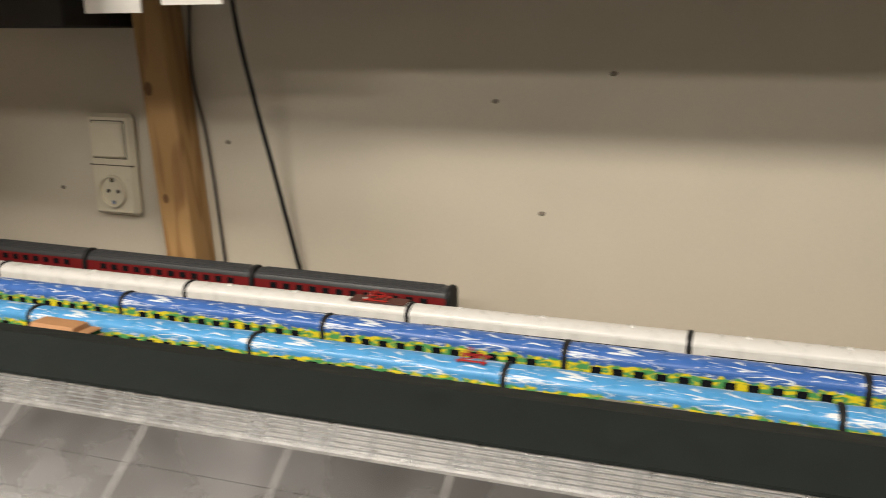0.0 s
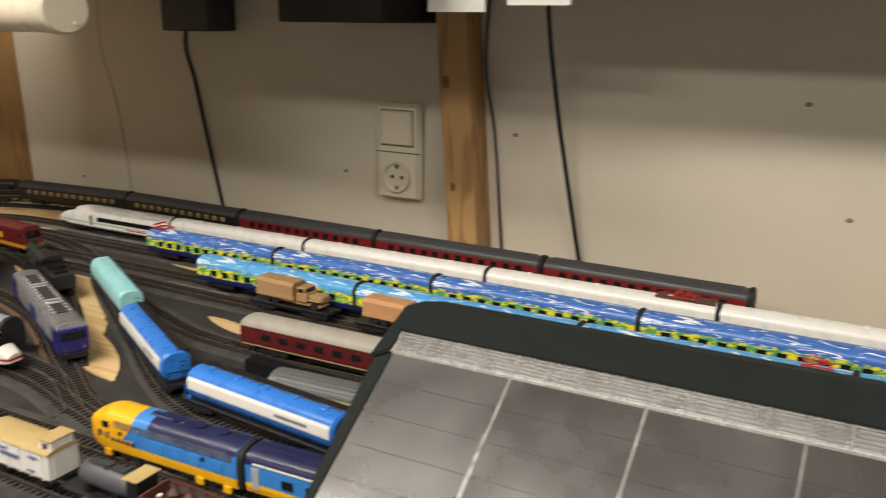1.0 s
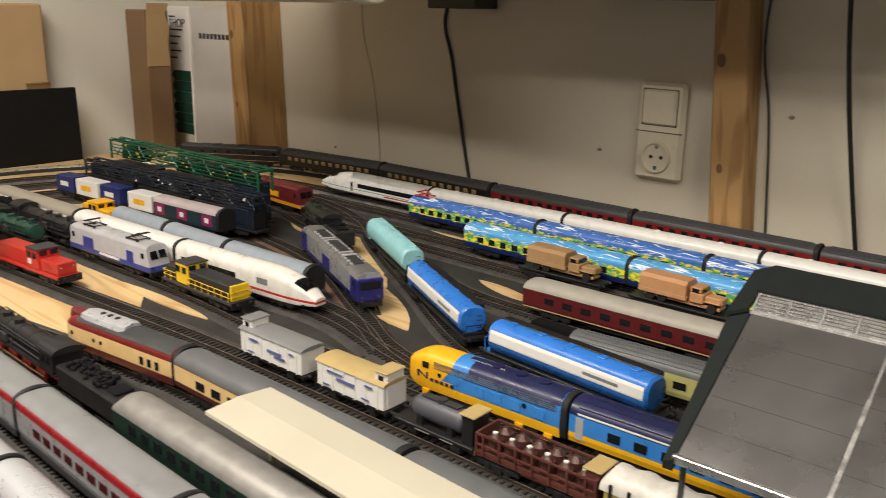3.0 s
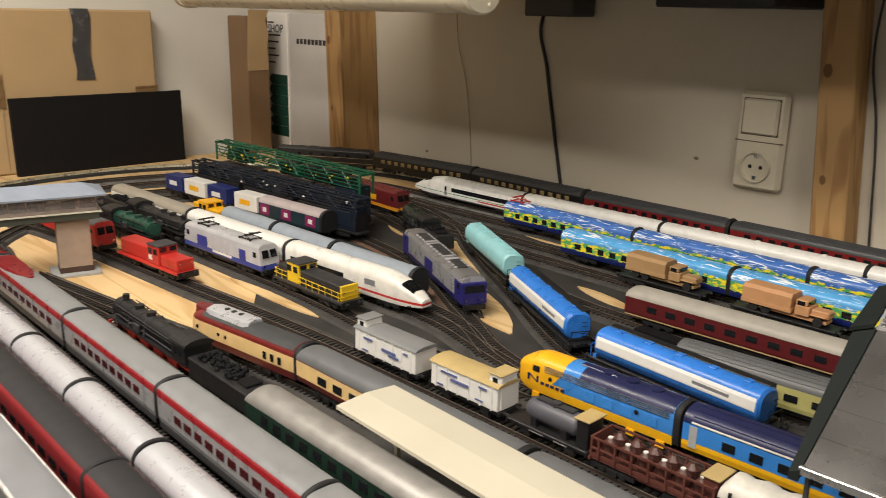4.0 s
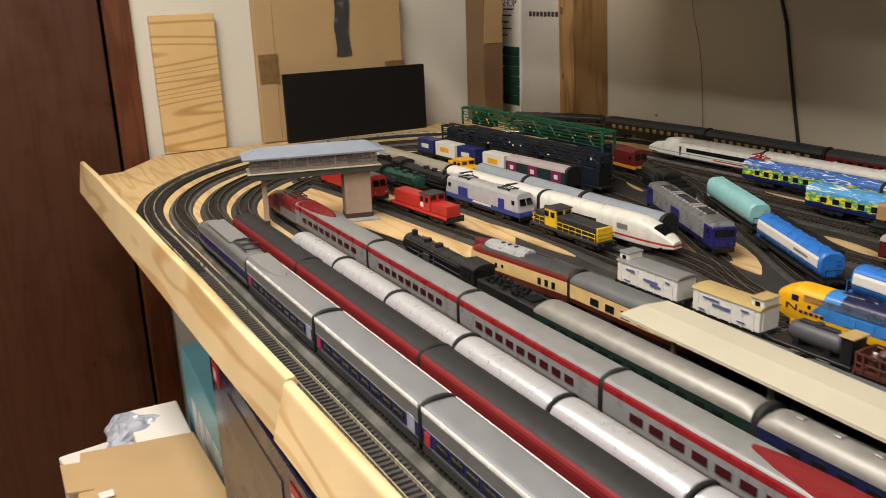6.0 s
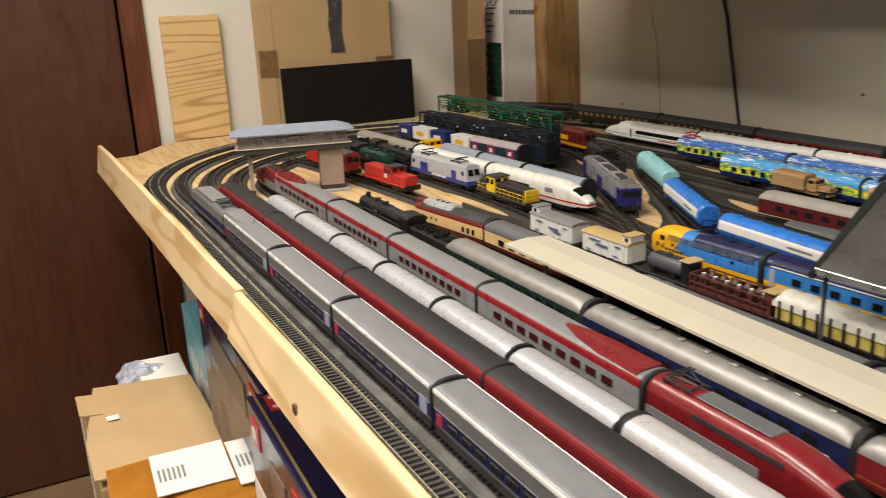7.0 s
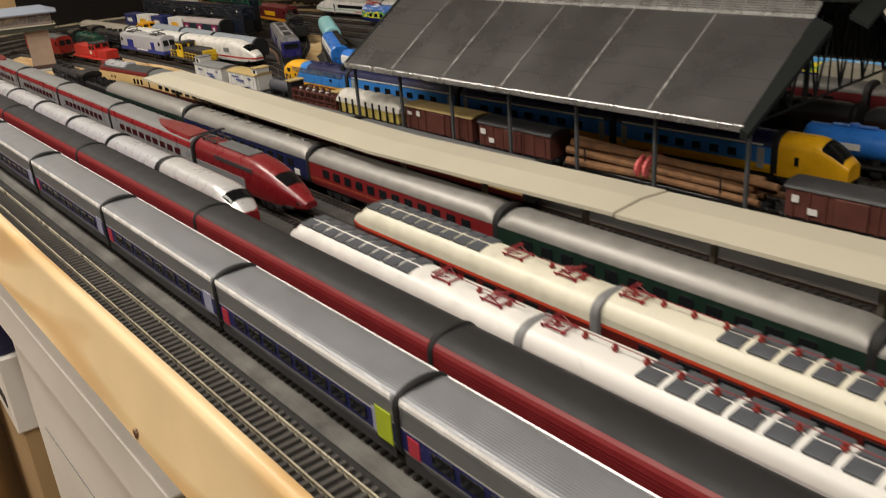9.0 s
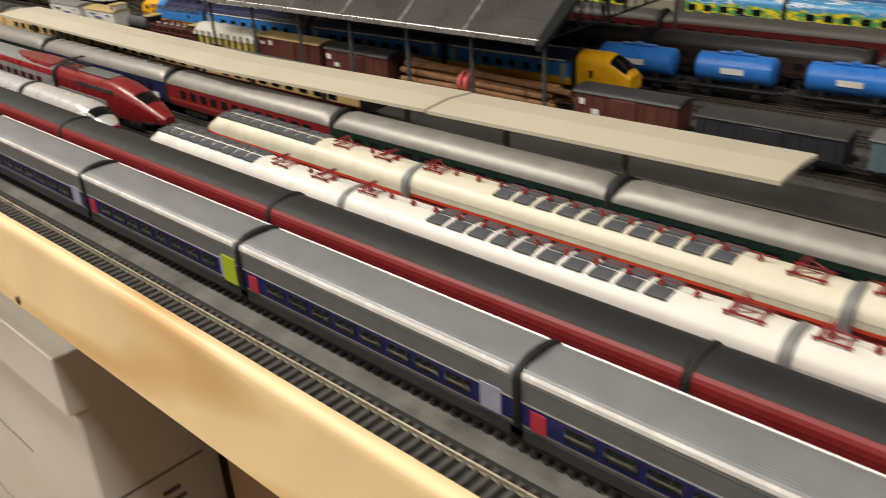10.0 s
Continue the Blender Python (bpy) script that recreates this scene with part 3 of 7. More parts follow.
track([(-0.9, 0.56), (-1.11, 0.705), (-1.29, 0.78), (-1.5, 0.825), (-1.75, 0.8)], "diagonal grey-bedded ladder track", 0.0006, None, None, 0.017)
track([(XR, 0.66), (0.15, 0.562), (-0.45, 0.545), (-0.70, 0.548), (-0.93, 0.668), (-1.12, 0.778), (-1.25, 0.862), (-1.42, 0.915), (-1.6, 0.9)], "ladder track with hopper wagons", 0.0002, None, None, 0.021)
track([(XR, 0.73), (-0.2, 0.63), (-0.62, 0.592), (-0.8, 0.615), (-1.0, 0.71)], "dark siding beside the hall", 0.0004)
track([(XR, 0.80), (-0.2, 0.735), (-0.75, 0.700), (-0.95, 0.73), (-1.2, 0.83)], "dark siding with the maroon railcar", 0.0003)

# ---- rolling stock: shared parts ----
def section(w, zb, ze, zt, n=7, crown=2.2, tuck=0.92):
    """Half-rounded coach outline, from the right sill over the roof to the left sill."""
    pts = [(w * tuck, zb), (w, zb + 0.005), (w, ze)]
    for i in range(1, 2 * n):
        a = math.pi * i / (2 * n)
        c, s = math.cos(a), math.sin(a)
        pts.append((w * math.copysign(abs(c) ** (2 / crown), c), ze + (zt - ze) * abs(s) ** (2 / crown)))
    return pts + [(-w, ze), (-w, zb + 0.005), (-w * tuck, zb)]


_shared = {}


def wheel_mesh():
    if "wheel" not in _shared:
        bm = bmesh.new()
        cyl(bm, (0, -0.0012, 0), (0, 0.0012, 0), 0.0055, 14)
        me = bpy.data.meshes.new("wheel")
        bm.to_mesh(me)
        bm.free()
        me.materials.append(RAILSIDE)
        _shared["wheel"] = me
    return _shared["wheel"]


def bogie(parent, x, half=0.0145, material=None):
    bm = bmesh.new()
    for s in (-1, 1):
        bx(bm, -0.021, 0.021, s * 0.0125 - 0.0012, s * 0.0125 + 0.0012, 0.0045, 0.0085)
        for dx in (-half, half):
            bx(bm, dx - 0.003, dx + 0.003, s * 0.0132 - 0.0012, s * 0.0132 + 0.0012, 0.003, 0.0075)
        bx(bm, -0.005, 0.005, s * 0.0132 - 0.0016, s * 0.0132 + 0.0016, 0.0025, 0.0075)
    bx(bm, -0.004, 0.004, -0.012, 0.012, 0.005, 0.010)
    b = link("bogie", bm, material or BLACK, parent)
    b.location.x = x
    for dx in (-half, half):
        for s in (-1, 1):
            w = new("wheel", wheel_mesh())
            w.parent = b
            w.location = (dx, s * 0.0083, 0.0053)
    return b


def panes(parent, xs, w, z0, z1, length, material=PANE, sides=(-1, 1), y=None):
    key = ("pane", round(length, 5), round(z0, 5), round(z1, 5), round(w, 5), material.name)
    for s in sides:
        for x in xs:
            if key not in _shared:
                bm = bmesh.new()
                bx(bm, -length / 2, length / 2, -0.0004, 0.0004, z0, z1)
                ob = link("window", bm, material, parent)
                _shared[key] = ob.data
            else:
                ob = new("window", _shared[key])
                ob.parent = parent
            ob.location = (x, s * (w + 0.0002), 0)


def spread(x0, x1, n):
    return [x0 + (x1 - x0) * (i + 0.5) / n for i in range(n)]


def band(parent, name, x0, x1, w, z0, z1, material, sides=(-1, 1), label=""):
    for s in sides:
        bm = bmesh.new()
        bx(bm, x0, x1, s * (w + 0.0001) - 0.0003, s * (w + 0.0001) + 0.0003, z0, z1)
        link(name, bm, material, parent, label)


def bellows(parent, x, w=0.0172, zb=0.011, ze=0.036, zt=0.0478, t=0.005, material=None):
    bm = bmesh.new()
    pro = section(w, zb, ze, zt, 6)
    loft(bm, [[(x + dx, y * k, z if k == 1 else z - 0.001) for y, z in pro] for dx, k in ((-t / 2, 0.97), (-t / 4, 1), (t / 4, 1), (t / 2, 0.97))])
    return link("bellows", bm, material or RUBBER, parent, "black rubber corridor bellows", True)


def pantograph(parent, x, z, material, flip=1, size=1.0):
    q = Matrix.Diagonal((size, size, size, 1))
    bm = bmesh.new()
    for s in (-1, 1):
        bx(bm, -0.016, 0.016, s * 0.009 - 0.0006, s * 0.009 + 0.0006, 0.0012, 0.0026)
        for dx in (-0.014, 0.012):
            bx(bm, dx - 0.001, dx + 0.001, s * 0.009 - 0.001, s * 0.009 + 0.001, -0.0006, 0.0014)
    bx(bm, -0.013, -0.011, -0.010, 0.010, 0.0014, 0.0024)
    bx(bm, 0.010, 0.012, -0.010, 0.010, 0.0014, 0.0024)
    bm.transform(q)
    p = link("pantograph", bm, material, parent)
    p.location = (x, 0, z)
    for s in (-1, 1):
        bm = bmesh.new()
        cyl(bm, (-0.012 * flip, s * 0.008, 0.002), (0.010 * flip, s * 0.004, 0.0055), 0.0006, 5)
        bm.transform(q)
        link("lower_arm", bm, material, p)
        bm = bmesh.new()
        cyl(bm, (0.010 * flip, s * 0.004, 0.0055), (-0.006 * flip, s * 0.009, 0.008), 0.0005, 5)
        bm.transform(q)
        link("upper_arm", bm, material, p)
    for dx in (-0.0085, -0.0045):
        bm = bmesh.new()
        bx(bm, dx * flip - 0.0006, dx * flip + 0.0006, -0.013, 0.013, 0.0076, 0.0088)
        bm.transform(q)
        link("collector", bm, material, p)
    return p


def chassis(parent, L, w=0.0125, z0=0.005, z1=0.011, material=None):
    bm = bmesh.new()
    bx(bm, -L / 2 + 0.006, L / 2 - 0.006, -w, w, 0.0095, 0.0118)
    bx(bm, -L * 0.18, L * 0.18, -w, w, z0, z1, 0.001)
    for s in (-1, 1):
        bx(bm, s * (L / 2 - 0.001) - 0.007, s * (L / 2 - 0.001) + 0.007, -0.002, 0.002, 0.006, 0.009)
    return link("underframe", bm, material or BLACK, parent)


def coach(name, L, body, roof, label, windows=None, w=0.0165, zb=0.0105, ze=0.036, zt=0.0465, round_end=0.0, ribs=0, ends=(1,), group="", glassmat=PANE, crown=2.2,
          vents=0, doors=None, skirt=False, shoulder=0, bell=1.03, bellmat=None, belt=0.0065):
    r = root(name, label, "train coach", group)
    h = L / 2
    full = section(w, zb, ze, zt, crown=crown)
    k = 3 + shoulder
    bm = bmesh.new()
    low = full[:k] + full[-k:]
    loft(bm, [[(x, y, z) for y, z in low] for x in (-h, h)])
    link("body", bm, body, r)
    bm = bmesh.new()
    top = full[k - 1:len(full) - k + 1]
    stations = [(-h, 1 - round_end), (-h + 0.004, 1 - round_end * 0.35), (-h + 0.012, 1), (h - 0.012, 1), (h - 0.004, 1 - round_end * 0.35), (h, 1 - round_end)] if round_end else [(-h, 1), (h, 1)]
    loft(bm, [[(x, y * (0.985 + 0.015 * q) * 1.012, ze - 0.0004 + (z + 0.0005 * (shoulder > 0) - ze) * q) for y, z in top] for x, q in stations])
    link("roof", bm, roof, r, "", True)
    rib = None
    for i in range(ribs):
        a = math.pi * (0.18 + 0.64 * i / (ribs - 1))
        c, s = math.cos(a), math.sin(a)
        y, z = w * math.copysign(abs(c) ** (2 / crown), c), ze + (zt - ze) * s ** (2 / crown)
        if rib is None:
            bm = bmesh.new()
            bx(bm, -h + 0.008, h - 0.008, -0.0003, 0.0003, -0.001, 0.00022)
            rib = link("roof_rib", bm, roof, r)
            rib.location = (0, y, z)
        else:
            again(rib, Matrix.Translation((0, y, z)), r)
    if vents:
        for x in spread(-h + 0.01, h - 0.01, vents):
            bm = bmesh.new()
            bx(bm, x - 0.003, x + 0.003, -0.003, 0.003, zt - 0.001, zt + 0.0012, 0.0006)
            link("roof_vent", bm, roof, r)
    chassis(r, L)
    if skirt:
        band(r, "skirt", -h + 0.002, h - 0.002, w * 0.95, 0.005, zb + 0.001, DARKGREY)
    for s in (-1, 1):
        bogie(r, s * (h - 0.045 if L > 0.2 else h - 0.028))
    for e in ends:
        bellows(r, e * (h + 0.0030), w * bell, zb + 0.001, ze, zt + 0.0012 + (bell - 1.03) * 0.03, belt, bellmat)
    if windows:
        n, z0, z1, fill, marg = windows
        pitch = (L - 2 * marg) / n
        panes(r, spread(-h + marg, h - marg, n), w, z0, z1, pitch * fill, glassmat)
    if doors:
        for s in (-1, 1):
            panes(r, [s * (h - 0.010)], w, zb + 0.004, ze - 0.002, 0.007, doors)
    return r


def lead(name, L, body, roof, label, nose=0.06, droop=0.55, w=0.0165, zb=0.008, ze=0.034, zt=0.0465, screen=PANE, both=False, pinch=0.55, power=1.8, ends=(-1,), group="",
         windows=None, screen_at=(0.35, 0.75), stripe=None, category="train power car", bellmat=None, screen_j=5):
    """A streamlined end car, its nose at +x (and at -x too, where both)."""
    r = root(name, label, category, group)
    h = L / 2
    full = section(w, zb, ze, zt)

    def ring(x):
        u = max(0.0, (abs(x) - (h - nose)) / nose) if (x > 0 or both) else 0.0
        u = min(u, 1.0)
        q = u ** power
        ky, kz = 1 - pinch * u ** (power + 0.8), 1 - droop * q
        lift = 0.004 * u ** 3
        return [(x, y * ky, zb + lift + (z - zb) * kz - (lift if z > zb + 0.006 else 0) * 0.5) for y, z in full]

    xs = []
    n = 12
    if both:
        xs += [-h + nose * i / n for i in range(n)]
    else:
        xs += [-h]
    xs += [h - nose + nose * i / n for i in range(n + 1)]
    rings = [ring(x) for x in xs]

    def patch(nm, x0, x1, j0, j1, material, off=0.0006, lab="", m=6):
        bm = bmesh.new()
        rs = []
        for i in range(m + 1):
            rg = ring(x0 + (x1 - x0) * i / m)
            rs.append([Vector((p[0], p[1] + off * (1 if p[1] > 0 else -1) * (abs(p[1]) > 0.002), p[2] + (off if j > 2 and j < len(rg) - 3 else 0))) for j, p in enumerate(rg)][j0:j1])
        loft(bm, rs, False, False)
        bmesh.ops.solidify(bm, geom=bm.faces[:], thickness=-0.0003)
        return link(nm, bm, material, r, lab, True)

    bm = bmesh.new()
    loft(bm, rings)
    link("body", bm, body, r, "", True)
    N = len(full)
    dirs = (1, -1) if both else (1,)
    for d in dirs:
        a, b = h - nose * (1 - screen_at[0]), h - nose * (1 - screen_at[1])
        patch("windscreen", d * a, d * b, screen_j, N - screen_j, screen)
    if roof:
        patch("roof", -h + (nose if both else 0.001), h - nose * 0.95, 4, N - 4, roof, 0.0004, "", 2)
    if stripe:
        z0, z1, sm = stripe
        band(r, "stripe", -h + (nose if both else 0), h - nose, w, z0, z1, sm)
    chassis(r, L - 0.02)
    for s in (-1, 1):
        bogie(r, s * (h - 0.05) - (0 if both else 0.006))
    for e in ends:
        if not both:
            bellows(r, e * (h + 0.003), w * 1.03, zb + 0.002, ze, zt + 0.001, 0.006, bellmat)
    if windows:
        cnt, z0, z1, fill, a, b = windows
        panes(r, spread(a, b, cnt), w, z0, z1, (b - a) / cnt * fill)
    return r


def wagon_base(name, L, label, group, material=None, bogies=True):
    r = root(name, label, "freight wagon", group)
    bm = bmesh.new()
    bx(bm, -L / 2, L / 2, -0.014, 0.014, 0.010, 0.0128, 0.0005)
    for s in (-1, 1):
        bx(bm, -L / 2 + 0.004, L / 2 - 0.004, s * 0.0105 - 0.001, s * 0.0105 + 0.001, 0.007, 0.0105)
        bx(bm, s * L / 2 - 0.001, s * L / 2 + 0.001, -0.0155, 0.0155, 0.009, 0.0128)
        for y in (-0.009, 0.009):
            cyl(bm, (s * L / 2, y, 0.0115), (s * (L / 2 + 0.005), y, 0.0115), 0.0016, 8)
    link("underframe", bm, material or BLACK, r)
    if bogies:
        for s in (-1, 1):
            bogie(r, s * (L / 2 - 0.022), 0.010)
    else:
        for s in (-1, 1):
            for q in (-1, 1):
                wv = new("wheel", wheel_mesh())
                wv.parent = r
                wv.location = (s * L * 0.28, q * 0.0083, 0.0053)
                bm = bmesh.new()
                bx(bm, s * L * 0.28 - 0.005, s * L * 0.28 + 0.005, q * 0.0115 - 0.001, q * 0.0115 + 0.001, 0.004, 0.0105)
                link("axle_guard", bm, BLACK, r)
    return r


def box_wagon(L, body, roof, label, arch=0.006, brake_hut=None, planks=0, h=0.038, door=True, marks=()):
    r = wagon_base("box_wagon", L, label, "goods wagons", None, False)
    bm = bmesh.new()
    bx(bm, -L / 2 + 0.002, L / 2 - 0.002, -0.0150, 0.0150, 0.0128, h, 0.0006)
    link("body", bm, body, r)
    bm = bmesh.new()
    loft(bm, [[(x, 0.0162 * math.cos(a), h - 0.0006 + arch * max(math.sin(a), 0)) for a in [math.pi * i / 12 for i in range(13)]] for x in (-L / 2 + 0.0005, L / 2 - 0.0005)])
    link("roof", bm, roof, r, "", True)
    key = ("rib", body.name, round(h, 4))
    for s in (-1, 1):
        for x in spread(-L / 2 + 0.002, L / 2 - 0.002, max(5, int(L / 0.014))):
            if key not in _shared:
                bm = bmesh.new()
                bx(bm, -0.0009, 0.0009, -0.0006, 0.0006, 0.0125, h - 0.0005)
                o = link("rib", bm, body, r)
                _shared[key] = o.data
            else:
                o = new("rib", _shared[key])
                o.parent = r
            o.location = (x, s * 0.0152, 0)
        if door:
            bm = bmesh.new()
            bx(bm, -0.013, 0.013, s * 0.0158 - 0.0008, s * 0.0158 + 0.0008, 0.0135, h - 0.002, 0.0004)
            link("sliding_door", bm, body, r)
    for x, z, l, hh in marks:
        band(r, "marking", x - l / 2, x + l / 2, 0.0160, z, z + hh, WHITE if body is not WHITE else mat("faded_blue_lettering", (0.10, 0.12, 0.28), 0.5), (-1,), "painted lettering bar")
    if brake_hut:
        bm = bmesh.new()
        x0 = brake_hut * (L / 2 - 0.001)
        a, b = sorted((x0, x0 - brake_hut * 0.016))
        bx(bm, a, b, -0.011, 0.011, 0.013, h + 0.010, 0.0008)
        hut = link("brake_hut", bm, body, r)
        bm = bmesh.new()
        bx(bm, a - 0.001, b + 0.001, -0.0125, 0.0125, h + 0.0095, h + 0.0115, 0.0008)
        link("hut_roof", bm, roof, hut)
        bm = bmesh.new()
        bx(bm, (a + b) / 2 - 0.003, (a + b) / 2 + 0.003, -0.0114, -0.0109, h + 0.001, h + 0.007)
        link("hut_window", bm, PANE, hut)
    return r


def tank_wagon(L, body, label, r0=0.0135, zc=0.029, cabin=None, stripe=None, cap=0.006):
    r = wagon_base("tank_wagon", L, label, "goods wagons", None, L > 0.1)
    bm = bmesh.new()
    e = L / 2 - 0.006 - (0.010 if cabin else 0)
    loft(bm, [[(x, k * r0 * math.cos(a), zc + k * r0 * math.sin(a)) for a in [2 * math.pi * i / 22 for i in range(22)]]
              for x, k in ((-e, 0.75), (-e + 0.002, 0.93), (-e + cap, 1), (e - cap, 1), (e - 0.002, 0.93), (e, 0.75))])
    link("tank", bm, body, r, "", True)
    for x in (-e * 0.6, e * 0.6):
        bm = bmesh.new()
        bx(bm, x - 0.003, x + 0.003, -0.011, 0.011, 0.012, 0.021)
        link("saddle", bm, BLACK, r)
    bm = bmesh.new()
    cyl(bm, (0, 0, zc + r0 - 0.001), (0, 0, zc + r0 + 0.003), 0.0045, 14)
    bx(bm, -0.02, 0.02, -0.004, 0.004, zc + r0 + 0.0005, zc + r0 + 0.0013)
    link("dome", bm, body if not cabin else DARKGREY, r)
    if stripe:
        band(r, "sign", -0.012, 0.012, r0, zc - 0.003, zc + 0.003, stripe, (-1,), "white painted sign panel")
    if cabin:
        bm = bmesh.new()
        bx(bm, L / 2 - 0.014, L / 2 - 0.002, -0.011, 0.011, 0.013, 0.038, 0.0006)
        c = link("brake_cabin", bm, BLACK, r)
        bm = bmesh.new()
        bx(bm, L / 2 - 0.0165, L / 2, -0.0125, 0.0125, 0.038, 0.0398, 0.0006)
        link("cabin_roof", bm, TAN, c)
        band(r, "marking", -0.02, -0.004, 0.0125, 0.0085, 0.0115, WHITE, (-1,))
        band(r, "marking", 0.008, 0.022, 0.0125, 0.0085, 0.0115, WHITE, (-1,))
    return r


def hopper_wagon(L, body, label, stripe=None, top=None, cyl_like=True):
    r = wagon_base("hopper_wagon", L, label, "goods wagons")
    w, zb, zt = 0.0165, 0.014, 0.0455
    pro = [(w * 0.55, zb), (w * 0.95, 0.022), (w, 0.028), (w * 0.97, 0.036), (w * 0.8, 0.042), (w * 0.45, zt), (0, zt + 0.0006)]
    pro = pro + [(-y, z) for y, z in pro[-2::-1]]
    bm = bmesh.new()
    h = L / 2
    loft(bm, [[(x, y * k, 0.030 + (z - 0.030) * k) for y, z in pro] for x, k in ((-h + 0.010, 0.86), (-h + 0.0125, 1), (h - 0.0125, 1), (h - 0.010, 0.86))])
    link("hopper", bm, body, r, "", True)
    if stripe:
        for s in (-1, 1):
            bm = bmesh.new()
            rows = [(w * 0.985, 0.0265), (w, 0.028), (w * 0.985, 0.032), (w * 0.97, 0.036), (w * 0.885, 0.039)]
            loft(bm, [[(x, s * (y + 0.0005), z) for y, z in rows] + [(x, s * (y - 0.0004), z) for y, z in rows[::-1]] for x in (-h + 0.014, h - 0.014)])
            link("stripe", bm, stripe, r, "white painted lettering stripe")
            band(r, "lettering", h * 0.25, h * 0.62, w * 1.012, 0.0305, 0.0335, GREY, (s,), "small lettering bar")
    for i in range(5):
        x = -h * 0.7 + h * 1.4 * i / 4
        bm = bmesh.new()
        bx(bm, x - 0.004, x + 0.004, -0.004, 0.004, zt, zt + 0.0016, 0.0005)
        link("roof_hatch", bm, body, r)
    bm = bmesh.new()
    bx(bm, -h + 0.014, h - 0.014, 0.0045, 0.0075, zt - 0.001, zt + 0.001)
    if top:
        bx(bm, -h + 0.013, h - 0.013, 0.0040, 0.0148, zt - 0.0045, zt + 0.0012, 0.0006)
    link("running_board", bm, top or body, r)
    for s in (-1, 1):
        bm = bmesh.new()
        for y in (-0.011, 0.011):
            cyl(bm, (s * (h - 0.003), y, 0.012), (s * (h - 0.003), y, 0.026), 0.0006, 5)
        bx(bm, s * (h - 0.003) - 0.0005, s * (h - 0.003) + 0.0005, -0.011, 0.011, 0.0255, 0.0265)
        for z in (0.018, 0.022, 0.030, 0.035):
            bx(bm, s * (h - 0.007) - 0.0005, s * (h - 0.007) + 0.0005, 0.003, 0.009, z, z + 0.0006)
        bx(bm, s * (h - 0.009) - 0.002, s * (h - 0.009) + 0.002, -0.012, 0.012, 0.0125, 0.016)
        link("end_platform", bm, BLACK if s > 0 else body, r)
    return r


def hood_loco(L, body, cabmat, hoodmat, label, cab=(-0.02, 0.012), rails=None, roof=DARKGREY, rear_h=0.034, front_h=0.030):
    r = root("diesel_shunter", label, "locomotive")
    h = L / 2
    bm = bmesh.new()
    bx(bm, -h, h, -0.0165, 0.0165, 0.0105, 0.0148, 0.0006)
    link("frame", bm, DARKGREY if rails else body, r)
    bm = bmesh.new()
    bx(bm, -h + 0.006, cab[0], -0.013, 0.013, 0.0148, rear_h, 0.0015)
    link("rear_hood", bm, hoodmat, r)
    bm = bmesh.new()
    bx(bm, cab[1], h - 0.006, -0.013, 0.013, 0.0148, front_h, 0.0015)
    for i in range(5):
        x = cab[1] + 0.012 + i * (h - 0.03 - cab[1]) / 5
        bx(bm, x, x + 0.005, -0.0133, 0.0133, 0.019, front_h - 0.004)
    link("front_hood", bm, hoodmat, r)
    bm = bmesh.new()
    bx(bm, h - 0.0075, h - 0.004, -0.0133, 0.0133, 0.0148, front_h + 0.0003, 0.0008)
    link("nose_panel", bm, cabmat, r)
    bm = bmesh.new()
    bx(bm, cab[0], cab[1], -0.0155, 0.0155, 0.0148, 0.0415, 0.0012)
    c = link("cab", bm, cabmat, r)
    bm = bmesh.new()
    bx(bm, cab[0] - 0.0015, cab[1] + 0.0015, -0.0165, 0.0165, 0.0412, 0.0435, 0.0012)
    link("cab_roof", bm, roof, c)
    panes(r, [(cab[0] + cab[1]) / 2 - 0.007, (cab[0] + cab[1]) / 2 + 0.007], 0.0155, 0.030, 0.038, 0.009)
    for x in (cab[0] - 0.0003, cab[1] + 0.0003):
        bm = bmesh.new()
        for s in (-1, 1):
            bx(bm, x - 0.0003, x + 0.0003, s * 0.0075 - 0.005, s * 0.0075 + 0.005, 0.034, 0.040)
        link("cab_window", bm, PANE, c)
    if rails:
        bm = bmesh.new()
        for s in (-1, 1):
            for x in spread(-h, h, 11):
                if not cab[0] - 0.002 < x < cab[1] + 0.002:
                    cyl(bm, (x, s * 0.016, 0.0148), (x, s * 0.016, 0.0265), 0.0005, 5)
            for z in (0.0205, 0.0265):
                cyl(bm, (-h + 0.004, s * 0.016, z), (cab[0], s * 0.016, z), 0.0005, 5)
                cyl(bm, (cab[1], s * 0.016, z), (h - 0.004, s * 0.016, z), 0.0005, 5)
        for s in (-1, 1):
            for z in (0.0205, 0.0265):
                cyl(bm, (s * (h - 0.003), -0.016, z), (s * (h - 0.003), 0.016, z), 0.0005, 5)
        link("handrail", bm, rails, r)
    else:
        band(r, "emblem", cab[0] + 0.004, cab[0] + 0.012, 0.0157, 0.021, 0.028, WHITE, (-1,), "white emblem")
    for s in (-1, 1):
        bogie(r, s * (h - 0.032))
    bm = bmesh.new()
    bx(bm, -0.018, 0.018, -0.012, 0.012, 0.004, 0.0106, 0.001)
    link("fuel_tank", bm, BLACK, r)
    for s in (-1, 1):
        bm = bmesh.new()
        bx(bm, s * h - 0.001, s * h + 0.001, -0.0165, 0.0165, 0.006, 0.0148)
        for y in (-0.009, 0.009):
            cyl(bm, (s * h, y, 0.0115), (s * (h + 0.006), y, 0.0115), 0.002, 8)
        link("buffer_beam", bm, BLACK, r)
        for y in (-0.009, 0.009):
            bm = bmesh.new()
